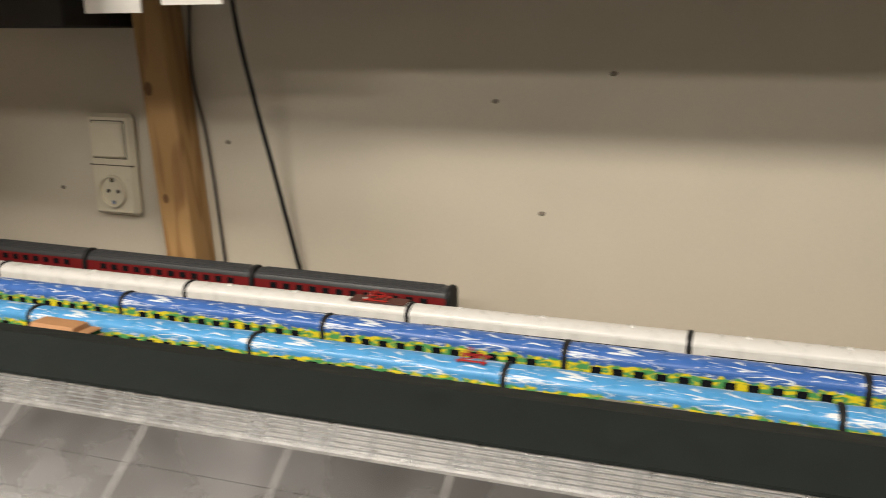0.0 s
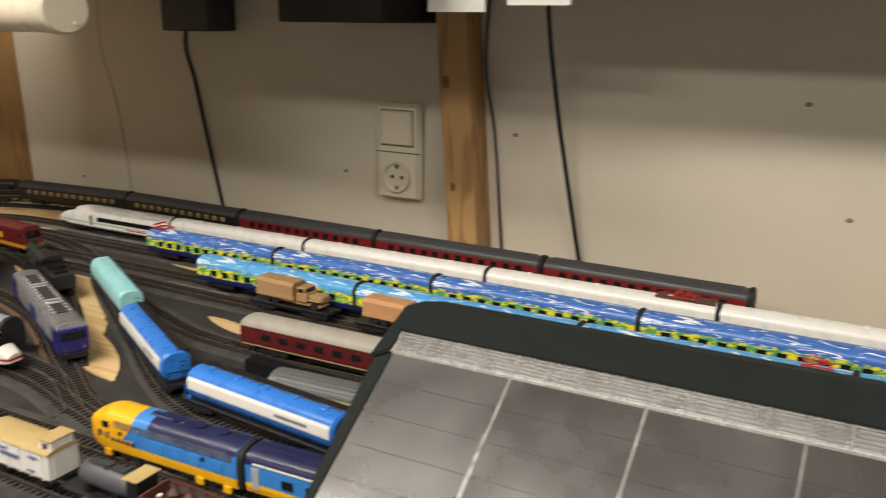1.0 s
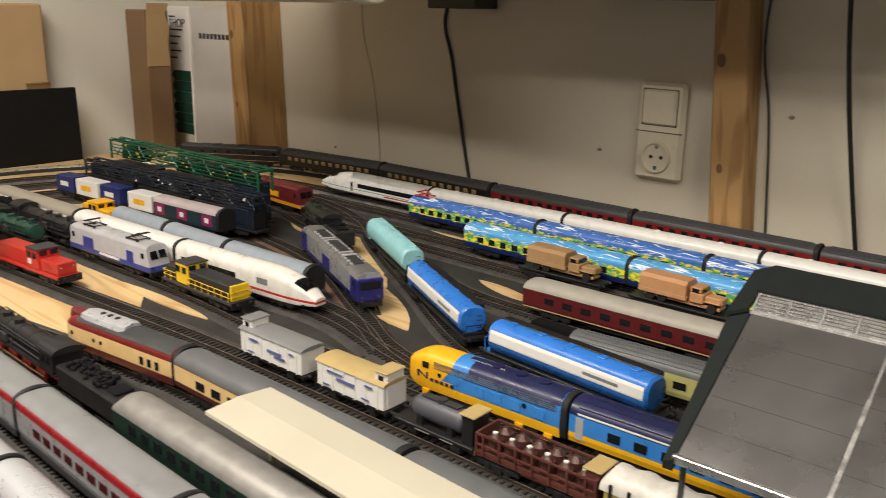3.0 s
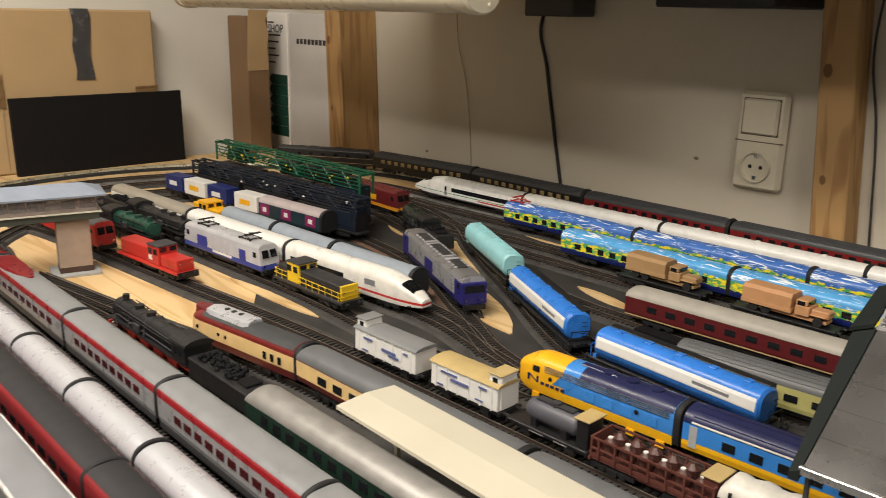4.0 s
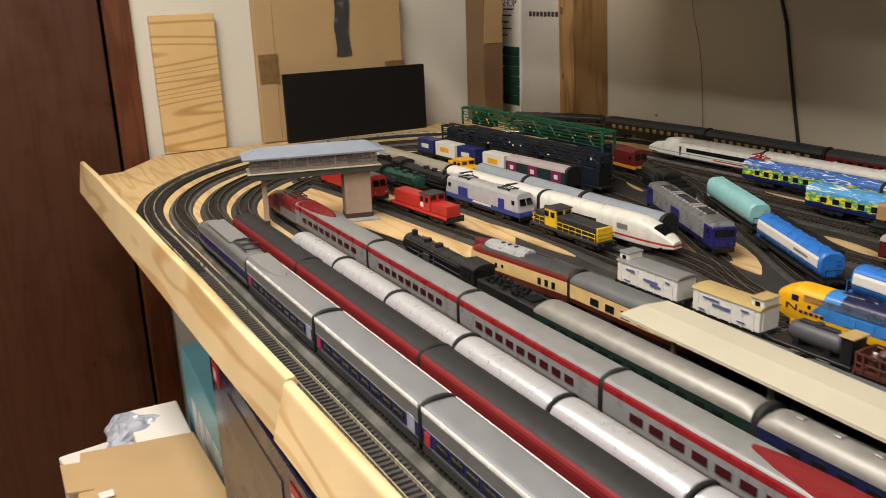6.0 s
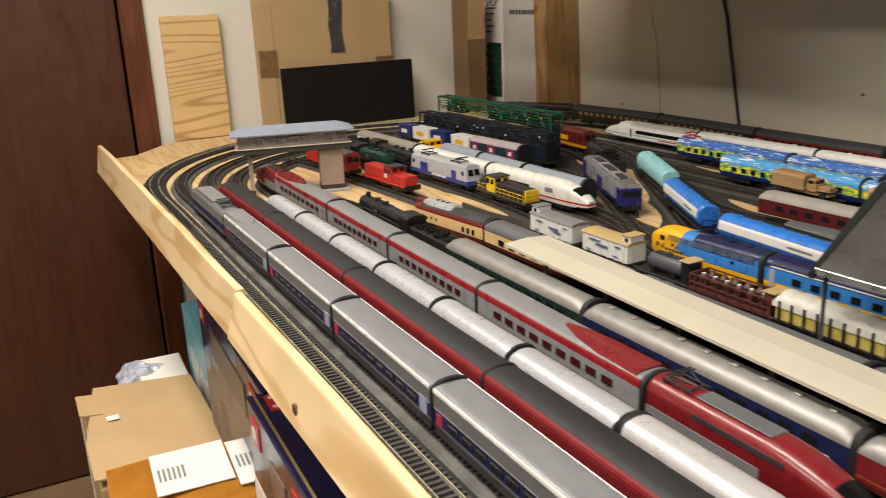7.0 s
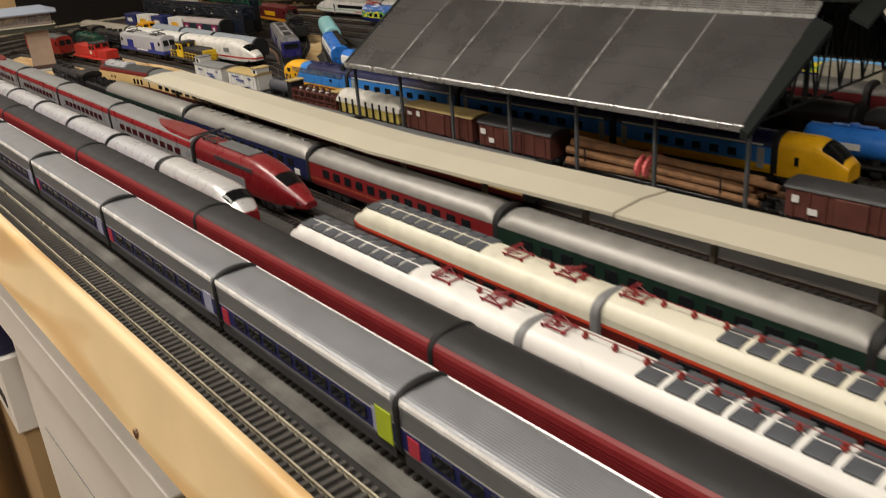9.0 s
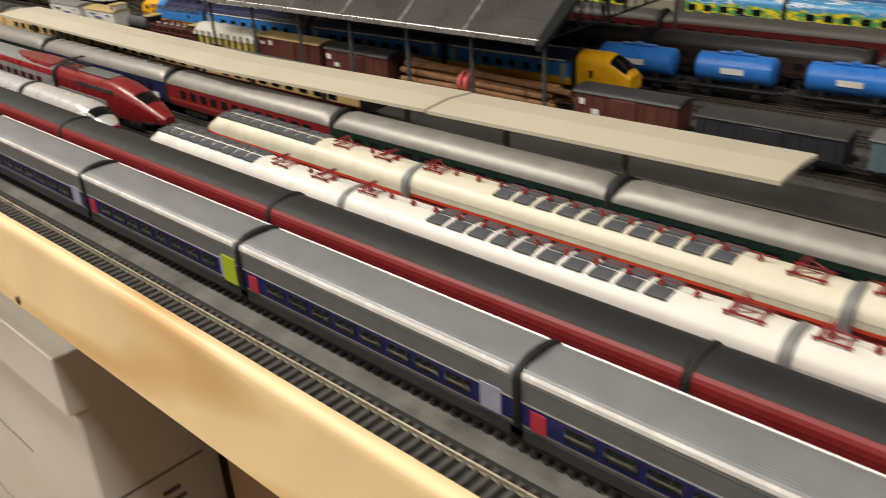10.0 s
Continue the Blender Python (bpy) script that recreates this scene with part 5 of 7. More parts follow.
bm = bmesh.new()
loft(bm, [[(x, py(x) - 0.014, TOP), (x, py(x) + 0.020, TOP), (x, py(x) + 0.020, 1.0005), (x, py(x) - 0.014, 1.0005)] for x in (-0.80, 0.55)])
link("platform", bm, mat("platform_grey", (0.04, 0.039, 0.037), 0.85, vary=0.25, bump=0.2), plat, "dark grey platform slab")
for x0, x1, dz, ya, yb in ((-0.700, -0.1165, 0.0, 0.238, 0.227), (-0.1155, 0.160, 0.0012, 0.2245, 0.243), (0.161, 0.455, 0.0, 0.244, 0.260)):
    bm = bmesh.new()
    rows = []
    for x, y in ((x0, ya), (x1, yb)):
        rows.append([(x, y - 0.030, 1.0515 + dz), (x, y, 1.0535 + dz), (x, y + 0.030, 1.0515 + dz), (x, y + 0.030, 1.0545 + dz), (x, y, 1.0568 + dz), (x, y - 0.030, 1.0545 + dz)])
    loft(bm, rows)
    link("canopy_roof", bm, CREAMROOF, plat, "cream card canopy roof")
for x in [-0.66 + 0.11 * i for i in range(10)]:
    bm = bmesh.new()
    bx(bm, x - 0.002, x + 0.002, py(x) - 0.002, py(x) + 0.002, 1.0, 1.052)
    bx(bm, x - 0.0015, x + 0.0015, py(x) - 0.018, py(x) + 0.018, 1.0490, 1.0515)
    link("post", bm, mat("dull_cream_post", (0.25, 0.23, 0.18), 0.6), plat)

# cream and red express railcar beyond the platform
tee_body = bands("cream_red_livery", [(0, (0.10, 0.014, 0.012)), (0.0165, (0.68, 0.48, 0.22)), (0.032, (0.68, 0.48, 0.22)), (0.0325, (0.16, 0.02, 0.018))], rough=0.33)
p = lead("diesel_express_car", 0.182, tee_body, MIDGREY, "cream and maroon diesel express car, silver engine hood", nose=0.03, droop=0.35, pinch=0.5, power=2.0, ze=0.034, zt=0.0445, screen_at=(0.05, 0.06), group="cream and maroon express",
         windows=(3, 0.019, 0.027, 0.45, -0.075, -0.04))
bm = bmesh.new()
loft(bm, [[(x, y * k, 0.0425 + z) for y, z in ((-0.0145, -0.006), (-0.011, 0.004), (0, 0.0065), (0.011, 0.004), (0.0145, -0.006))] for x, k in ((-0.012, 0.8), (-0.006, 1), (0.05, 1), (0.06, 0.9))])
hood = link("engine_hood", bm, SILVER, p, "silver engine hood", True)
bm = bmesh.new()
for x in (0.012, 0.024, 0.036):
    cyl(bm, (x, 0, 0.047), (x, 0, 0.0494), 0.003, 12)
link("fan", bm, BLACK, hood)
bm = bmesh.new()
loft(bm, [[(x, y * k, 0.040 + z) for y, z in ((-0.0145, -0.006), (-0.010, 0.004), (0, 0.006), (0.010, 0.004), (0.0145, -0.006))] for x, k in ((0.0605, 0.9), (0.078, 0.75), (0.088, 0.4))])
link("cab_roof", bm, MAROON, p, "maroon cab roof", True)
for x in (0.02, 0.032, 0.07):
    for sgn in (-1, 1):
        bm = bmesh.new()
        cyl(bm, (x, sgn * 0.0160, 0.025), (x, sgn * 0.0170, 0.025), 0.0022, 12)
        link("porthole", bm, PANE, p)
put(p, (-0.862, 0.287), (-1.044, 0.262))
for a, b, ya, yb in ((-0.858, -0.575, 0.287, 0.295), (-0.571, -0.29, 0.295, 0.298), (-0.286, -0.005, 0.298, 0.303)):
    c = coach("diesel_express_coach", b - a - 0.004, tee_body, MIDGREY, "cream and maroon express coach with grey roof", (9, 0.019, 0.027, 0.55, 0.03), ze=0.034, zt=0.0455, round_end=0.2, group="cream and maroon express")
    put(c, (a, ya), (b, yb))

# goods train
G = lambda x: 0.372 + 0.036 * (x + 0.9) / 1.1
def goods(w, a, b):
    return put(w, (a, G(a) + 0.004), (b, G(b) + 0.004))


goods(box_wagon(0.100, WHITE, GREY, "white beer wagon with grey roof and brake hut", 0.004, -1, door=False, h=0.0375, marks=((-0.025, 0.029, 0.014, 0.0025), (0.008, 0.024, 0.022, 0.003), (0.016, 0.0205, 0.016, 0.0025), (0.034, 0.030, 0.006, 0.002), (-0.03, 0.016, 0.010, 0.0015))), -0.885, -0.782)
goods(box_wagon(0.092, WHITE, TAN, "white beer wagon with tan roof and brake hut", 0.004, 1, door=False, h=0.0370, marks=((-0.018, 0.030, 0.022, 0.002), (-0.004, 0.0245, 0.024, 0.003), (0.026, 0.030, 0.010, 0.002), (0.022, 0.017, 0.010, 0.0015), (-0.03, 0.016, 0.008, 0.0015))), -0.767, -0.670)
goods(tank_wagon(0.088, mat("slate_grey_tank", (0.075, 0.075, 0.09), 0.42), "dark grey tank wagon with a brake cabin", 0.0105, 0.0255, True), -0.662, -0.575)
hw = wagon_base("chemical_wagon", 0.112, "rust brown open wagon with stoneware jars", "goods wagons", OXIDE)
bm = bmesh.new()
for sgn in (-1, 1):
    for z in (0.0205, 0.0295):
        bx(bm, -0.054, 0.054, sgn * 0.0150 - 0.0007, sgn * 0.0150 + 0.0007, z, z + 0.0016)
    for x in spread(-0.055, 0.055, 7):
        bx(bm, x - 0.0008, x + 0.0008, sgn * 0.0154 - 0.0008, sgn * 0.0154 + 0.0008, 0.0125, 0.031)
for x in (-0.055, 0.055):
    bx(bm, x - 0.001, x + 0.001, -0.015, 0.015, 0.0125, 0.031)
bx(bm, -0.055, 0.055, -0.0145, 0.0145, 0.0128, 0.016)
link("slatted_sides", bm, OXIDE, hw)
for x in spread(-0.05, 0.05, 6):
    for y in (-0.007, 0.007):
        bm = bmesh.new()
        cyl(bm, (x, y, 0.016), (x, y, 0.027), 0.0062, 12)
        cyl(bm, (x, y, 0.027), (x, y, 0.0315), 0.0055, 12, 0.0022)
        link("jar", bm, mat("brown_stoneware", (0.075, 0.03, 0.024), 0.4), hw)
for x in spread(-0.05, 0.05, 6):
    bm = bmesh.new()
    cyl(bm, (x, -0.007, 0.0315), (x, -0.007, 0.0325), 0.0022, 8)
    link("jar_lid", bm, WHITE, hw)
bm = bmesh.new()
bx(bm, 0.044, 0.056, -0.011, 0.011, 0.013, 0.0355, 0.0005)
link("brake_cabin", bm, OXIDE, hw)
bm = bmesh.new()
bx(bm, 0.042, 0.058, -0.0125, 0.0125, 0.0355, 0.0372, 0.0005)
link("cabin_roof", bm, TAN, hw)
goods(hw, -0.570, -0.460)
tw = wagon_base("tarpaulin_wagon", 0.150, "stake wagon with yellow load under white plastic sheet", "goods wagons")
bm = bmesh.new()
bx(bm, -0.065, 0.065, -0.0142, 0.0142, 0.0128, 0.030, 0.001)
link("load", bm, mat("straw_yellow_load", (0.50, 0.40, 0.10), 0.7, vary=0.2), tw)
bm = bmesh.new()
rings = []
for i in range(27):
    x = -0.068 + 0.136 * i / 26
    bulge = 1 + 0.10 * math.sin(i * 1.45)
    end = 0.55 if i in (0, 26) else (0.9 if i in (1, 25) else 1)
    rings.append([(x, 0.0155 * math.cos(a), 0.0265 + 0.0155 * end * bulge * max(math.sin(a), 0) ** 0.7) for a in [math.pi * k / 14 for k in range(15)]])
loft(bm, rings)
link("plastic_sheet", bm, mat("crumpled_white_plastic", (0.60, 0.58, 0.53), 0.35, vary=0.1, bump=0.3, scale=120), tw, "crumpled white plastic sheet", True)
for sgn in (-1, 1):
    for x in spread(-0.066, 0.066, 9):
        bm = bmesh.new()
        bx(bm, x - 0.0011, x + 0.0011, sgn * 0.0158 - 0.0009, sgn * 0.0158 + 0.0009, 0.011, 0.0335)
        link("stake", bm, BLACK, tw)
goods(tw, -0.455, -0.322)
goods(box_wagon(0.122, OXIDE, TAN, "rust brown box wagon with tan roof", 0.0035, None, h=0.0395, marks=((-0.05, 0.03, 0.008, 0.004), (-0.034, 0.03, 0.006, 0.006))), -0.310, -0.185)
goods(box_wagon(0.110, OXIDE, DARKGREY, "rust brown box wagon with dark grey roof", 0.0055, None, h=0.0375, marks=((-0.045, 0.026, 0.008, 0.006), (-0.032, 0.018, 0.008, 0.005))), -0.180, -0.068)
lw = wagon_base("log_wagon", 0.215, "flat wagon loaded with bundled brown logs", "goods wagons")
random.seed(11)
rows = [(-0.011, 0.017), (-0.0035, 0.0165), (0.004, 0.017), (0.0112, 0.0168), (-0.0075, 0.0235), (0.0005, 0.0235), (0.008, 0.024), (-0.003, 0.030), (0.0045, 0.0302)]
for i, (y, z) in enumerate(rows):
    bm = bmesh.new()
    x0, x1 = -0.108 + random.uniform(0, 0.012), 0.105 + random.uniform(-0.012, 0.012)
    b1, b2 = random.uniform(-0.003, 0.003), random.uniform(-0.003, 0.003)
    r0 = random.uniform(0.0034, 0.0043)
    rings = []
    for k in range(9):
        t = k / 8
        bend = math.sin(t * 3.14)
        rr = r0 * (1.1 - 0.3 * t)
        rings.append([(x0 + (x1 - x0) * t, y * (1 + 0.35 * abs(2 * t - 1)) + b1 * bend * 0.6 + rr * math.cos(a), z + b2 * bend * 0.5 + 0.003 * (1 - t) * (z > 0.02) + rr * math.sin(a)) for a in [2 * math.pi * q / 9 for q in range(9)]])
    loft(bm, rings)
    link("log", bm, BARK, lw, "", True)
for x in (-0.08, 0.07):
    for y in (-0.0152, 0.0152):
        bm = bmesh.new()
        cyl(bm, (x, y, 0.012), (x, y, 0.033), 0.0008, 6)
        link("stake", bm, BLACK, lw)
for x, tl in ((-0.018, 0.02), (-0.009, -0.025)):
    bm = bmesh.new()
    pr = [(0.0175 * math.cos(a), 0.0235 + 0.0125 * math.sin(a)) for a in [2 * math.pi * q / 18 for q in range(18)]]
    loft(bm, [[(x + dx + tl * (z - 0.0235), y * k, 0.0235 + (z - 0.0235) * k) for y, z in pr] for dx, k in ((-0.0015, 1), (0, 1.03), (0.0015, 1))])
    link("rubber_band", bm, PINK, lw, "pink rubber band round the logs")
goods(lw, -0.055, 0.165)
goods(box_wagon(0.112, OXIDE, DARKGREY, "rust brown box wagon with dark grey roof", 0.005, None, h=0.0375, marks=((-0.045, 0.026, 0.006, 0.006), (-0.03, 0.018, 0.008, 0.005))), 0.180, 0.295)
goods(box_wagon(0.13, mat("charcoal_paint", (0.022, 0.023, 0.03), 0.55), DARKGREY, "charcoal box wagon with low dark roof", 0.003, None, h=0.034), 0.305, 0.44)
goods(box_wagon(0.12, mat("blue_grey_paint", (0.10, 0.15, 0.18), 0.5), MIDGREY, "blue-grey box wagon with grey roof", 0.004), 0.45, 0.575)

# yellow and blue diesel with blue coaches, running into the hall
fun_body = bands("yellow_blue_livery", [(0, (0.03, 0.03, 0.03)), (0.009, (0.80, 0.42, 0.012)), (0.0185, (0.045, 0.21, 0.58)), (0.036, (0.045, 0.21, 0.58))], rough=0.33)
f = lead("streamlined_diesel", 0.172, fun_body, None, "golden yellow and blue streamlined diesel with navy roof", nose=0.028, droop=0.40, pinch=0.35, power=2.2, ze=0.036, zt=0.047, zb=0.009, screen_at=(0.35, 0.36), category="locomotive")
bm = bmesh.new()
full = section(0.0168, 0.0092, 0.036, 0.0474)
h = 0.086
def fring(x):
    u = min(max(0.0, (x - (h - 0.028)) / 0.028), 1.0)
    return [(x, y * (1 - 0.35 * u ** 3), 0.0092 + 0.004 * u ** 3 + (z - 0.0092) * (1 - 0.40 * u ** 2.2)) for y, z in full]


loft(bm, [fring(x) for x in [0.030 + 0.0565 * i / 14 for i in range(15)]])
link("nose_cowl", bm, YELLOW, f, "golden yellow nose and cab", True)
bm = bmesh.new()
loft(bm, [[(x, y * 1.004, z + 0.0003) for y, z in full[3:-3]] for x in (-0.0855, 0.0125)])
link("roof", bm, NAVY, f, "navy roof", True)
bm = bmesh.new()
loft(bm, [[(x + 0.012 * (z < 0.030), y * 1.006, z + 0.0003) for y, z in section(0.0168, 0.0185, 0.036, 0.0474)] for x in (0.012, 0.0302)])
link("blue_band", bm, SKY, f, "bright blue band behind the cab", True)
for sgn in (-1, 1):
    bm = bmesh.new()
    bx(bm, 0.058, 0.066, sgn * 0.0168 - 0.0004, sgn * 0.0168 + 0.0004, 0.031, 0.037)
    link("cab_window", bm, PANE, f)
    bm = bmesh.new()
    loft(bm, [[(0.0655, sgn * 0.002, 0.0465), (0.0655, sgn * 0.012, 0.0445)], [(0.0725, sgn * 0.002, 0.0405), (0.0725, sgn * 0.0115, 0.0385)]], False, False)
    bmesh.ops.solidify(bm, geom=bm.faces[:], thickness=0.0006)
    link("windscreen", bm, PANE, f)
    for k in range(4):
        bm = bmesh.new()
        bx(bm, -0.082, 0.052, sgn * 0.0170 - 0.0004, sgn * 0.0170 + 0.0004, 0.0335 + 0.0019 * k, 0.0342 + 0.0019 * k)
        link("chrome_strip", bm, SLAT, f)
    bm = bmesh.new()
    for ex in (0.060, 0.071):
        bx(bm, ex - 0.0011, ex + 0.0011, sgn * 0.0169 - 0.0004, sgn * 0.0169 + 0.0004, 0.0205, 0.0270, 0)
    loft(bm, [[(x, sgn * 0.0169 + dy, z) for x, z in ((0.059, 0.0205), (0.0612, 0.0205), (0.0718, 0.0270), (0.0696, 0.0270))] for dy in (-0.0003, 0.0003)])
    link("emblem", bm, NAVY, f, "navy blue emblem")
    for k in range(5):
        bm = bmesh.new()
        bx(bm, 0.052 - 0.006 * k, 0.0560 - 0.006 * k, sgn * 0.0170 - 0.0004, sgn * 0.0170 + 0.0004, 0.0195, 0.0225)
        link("lettering_bar", bm, NAVY, f)
    for x in (0.062, -0.045, -0.075):
        bm = bmesh.new()
        bx(bm, x - 0.004, x + 0.004, sgn * 0.0160 - 0.0008, sgn * 0.0160 + 0.0008, 0.0035, 0.0095)
        link("step", bm, YELLOW, f, "golden yellow step")
    bm = bmesh.new()
    for x in (-0.065, -0.04, -0.02, 0.0):
        bx(bm, x - 0.006, x + 0.006, sgn * 0.0168 - 0.0004, sgn * 0.0168 + 0.0004, 0.0205, 0.0300)
    link("side_panel", bm, SKY, f)
    for x in (-0.05, 0.045):
        bm = bmesh.new()
        cyl(bm, (x, sgn * 0.0165, 0.028), (x, sgn * 0.0172, 0.028), 0.0022, 12)
        link("porthole", bm, PANE, f)
bm = bmesh.new()
for x in (-0.06, -0.035, -0.01):
    cyl(bm, (x, 0, 0.046), (x, 0, 0.0492), 0.006, 16)
bx(bm, -0.02, 0.02, -0.004, 0.004, 0.046, 0.0485, 0.0008)
link("roof_fan", bm, NAVY, f)
put(f, (-0.538, 0.460), (-0.712, 0.450))
blu_body = bands("blue_yellow_coach_livery", [(0, (0.03, 0.03, 0.03)), (0.0105, (0.80, 0.42, 0.012)), (0.0195, (0.04, 0.21, 0.60)), (0.035, (0.04, 0.21, 0.60))], rough=0.33)
T9 = lambda x: 0.461 + 0.045 * (x + 0.535) / 0.7
for a, b in ((-0.533, -0.305), (-0.300, -0.065), (-0.060, 0.118)):
    c = coach("blue_coach", b - a - 0.004, blu_body, NAVY, "bright blue coach with yellow sill and navy roof", (7 if b - a > 0.2 else 6, 0.0225, 0.030, 0.48, 0.03), ze=0.036, zt=0.047, group="blue and yellow train", doors=mat("door_grey", (0.35, 0.36, 0.36), 0.4), ribs=5)
    band(c, "eaves_strip", -(b - a) / 2 + 0.01, (b - a) / 2 - 0.01, 0.0167, 0.0365, 0.038, WHITE)
    put(c, (a, T9(a)), (b, T9(b)))
ns = lead("railcar_end", 0.066, bands("yellow_nose_livery", [(0, (0.03, 0.03, 0.03)), (0.009, (0.80, 0.42, 0.012)), (0.045, (0.80, 0.42, 0.012))], rough=0.3), None, "golden yellow railcar end with dark raked windscreen", nose=0.034, droop=0.55, pinch=0.25, power=1.7,
          ze=0.036, zt=0.0475, screen_j=4, screen_at=(0.30, 0.85), category="railcar", group="blue and yellow train")
panes(ns, [-0.012], 0.0165, 0.022, 0.030, 0.004)
put(ns, (0.120, T9(0.120) + 0.001), (0.184, T9(0.184) + 0.001))
# hopper and tank wagons on the ladder track
put(hopper_wagon(0.205, TURQ, "pale turquoise covered hopper wagon", None), (-1.118, 0.772), (-0.938, 0.678))
put(hopper_wagon(0.205, BLUE, "bright blue hopper wagon with white stripe", WHITE, BLACK), (-0.915, 0.655), (-0.728, 0.560))
put(hopper_wagon(0.215, BLUE, "bright blue hopper wagon with white stripe", WHITE, BLACK), (-0.705, 0.555), (-0.492, 0.540))
for a, b, ya, yb in ((0.112, 0.200, 0.556, 0.566), (0.223, 0.306, 0.570, 0.580), (0.335, 0.42, 0.585, 0.595), (0.45, 0.535, 0.60, 0.61)):
    put(tank_wagon(b - a + 0.012, BLUE, "bright blue tank wagon with white sign", 0.0150, 0.030, None, WHITE, 0.003), (a - 0.006, ya), (b + 0.006, yb))
c = coach("luggage_coach", 0.24, bands("grey_yellow_livery", [(0, (0.03, 0.03, 0.03)), (0.011, (0.45, 0.42, 0.16)), (0.034, (0.45, 0.42, 0.16))], rough=0.4), MIDGREY, "pale yellow coach with ribbed grey roof", (7, 0.02, 0.027, 0.5, 0.03), ze=0.034, zt=0.0455, ribs=7, crown=2.0)
put(c, (-0.620, 0.590), (-0.385, 0.610))
for a in (-0.37, -0.12, 0.13, 0.38):
    put(coach("dark_coach", 0.235, mat("black_brown_coach", (0.03, 0.016, 0.013), 0.5), DARKGREY, "dark brown coach with dark grey roof", (8, 0.02, 0.027, 0.5, 0.03), ze=0.034, zt=0.0455, round_end=0.3, group="dark coaches beside the hall"), (a, 0.612 + (a + 0.37) * 0.06), (a + 0.24, 0.612 + (a + 0.61) * 0.06))

# maroon railcar and coaches with grey roofs
mar_body = bands("maroon_livery", [(0, (0.03, 0.01, 0.01)), (0.011, (0.55, 0.42, 0.2)), (0.0128, (0.095, 0.013, 0.015)), (0.034, (0.095, 0.013, 0.015))], rough=0.35)
STONE = mat("stone_grey_roof", (0.33, 0.31, 0.27), 0.5)
# coaches after the first get a darker grey roof
for i, (a, b) in enumerate(((-0.765, -0.485), (-0.48, -0.20), (-0.195, 0.085), (0.09, 0.37), (0.375, 0.655))):
    c = coach("maroon_railcar" if i == 0 else "maroon_coach", b - a - 0.004, mar_body, STONE if i == 0 else mat("soot_grey_roof", (0.085, 0.08, 0.075), 0.5), "maroon railcar with stone grey roof and cream line" if i == 0 else "maroon coach with darker grey roof behind the hall", (9, 0.021, 0.028, 0.5, 0.025), ze=0.0345, zt=0.0460, round_end=0.35, ends=(1,), crown=2.0, group="maroon train")
    put(c, (a, 0.702 + (a + 0.76) * 0.045), (b, 0.702 + (b + 0.76) * 0.045))
bm = bmesh.new()
bx(bm, -0.72, -0.50, 0.646, 0.664, TOP + 0.003, 1.006)
tagged(link("coal_wagon", bm, mat("coal_black", (0.01, 0.01, 0.011), 0.6, bump=0.4)), "long low coal wagon on the siding", "wagon")


# lorries on flat wagons
def lorry_wagon(material, label, a, b, y):
    w = wagon_base("flat_wagon", b - a, "flat wagon carrying a military lorry", "lorry wagons")
    put(w, (a, y), (b, y + 0.003))
    r = root("toy_lorry", label, "toy lorry", "lorries on wagons")
    bm = bmesh.new()
    bx(bm, -0.050, 0.050, -0.009, 0.009, 0.004, 0.008, 0.0005)
    link("frame", bm, material, r)
    bm = bmesh.new()
    pro = [(-0.0145, 0.011), (-0.0145, 0.028), (-0.011, 0.0325), (0.011, 0.0325), (0.0145, 0.028), (0.0145, 0.011)]
    loft(bm, [[(x, y, z + dz) for y, z in pro] for x, dz in ((-0.055, 0), (-0.04, 0.0006), (-0.025, 0), (-0.01, 0.0006), (0.008, 0))])
    link("canvas_cover", bm, material, r)
    bm = bmesh.new()
    bx(bm, -0.056, 0.009, -0.0148, 0.0148, 0.009, 0.0145, 0.0005)
    link("load_bed", bm, material, r)
    bm = bmesh.new()
    bx(bm, 0.012, 0.030, -0.0125, 0.0125, 0.009, 0.0215, 0.001)
    bx(bm, 0.012, 0.027, -0.0118, 0.0118, 0.0215, 0.0285, 0.0012)
    cab = link("cab", bm, material, r)
    bm = bmesh.new()
    bx(bm, 0.0266, 0.0274, -0.010, 0.010, 0.0222, 0.0272)
    for s in (-1, 1):
        bx(bm, 0.015, 0.024, s * 0.0118 - 0.0004, s * 0.0118 + 0.0004, 0.0222, 0.0272)
    link("cab_window", bm, PANE, cab)
    bm = bmesh.new()
    bx(bm, 0.030, 0.052, -0.0085, 0.0085, 0.010, 0.0195, 0.0015)
    link("bonnet", bm, material, r)
    bm = bmesh.new()
    for s in (-1, 1):
        bx(bm, 0.031, 0.051, s * 0.0105 - 0.0025, s * 0.0105 + 0.0025, 0.0125, 0.0145, 0.0008)
    link("mudguard", bm, material, r)
    for x in (-0.040, -0.024, 0.041):
        for s in (-1, 1):
            bm = bmesh.new()
            cyl(bm, (x, s * 0.008, 0.0060), (x, s * 0.0125, 0.0060), 0.0060, 14)
            link("wheel", bm, RUBBER, r)
    r.matrix_basis = pose((a + b) / 2 + 0.002, y + 0.0015, RAILTOP + 0.0128)


lorry_wagon(SAND, "sand brown toy army lorry with canvas cover", -0.865, -0.735, 0.826)
lorry_wagon(CLAY, "clay orange toy army lorry with box body", -0.690, -0.560, 0.828)

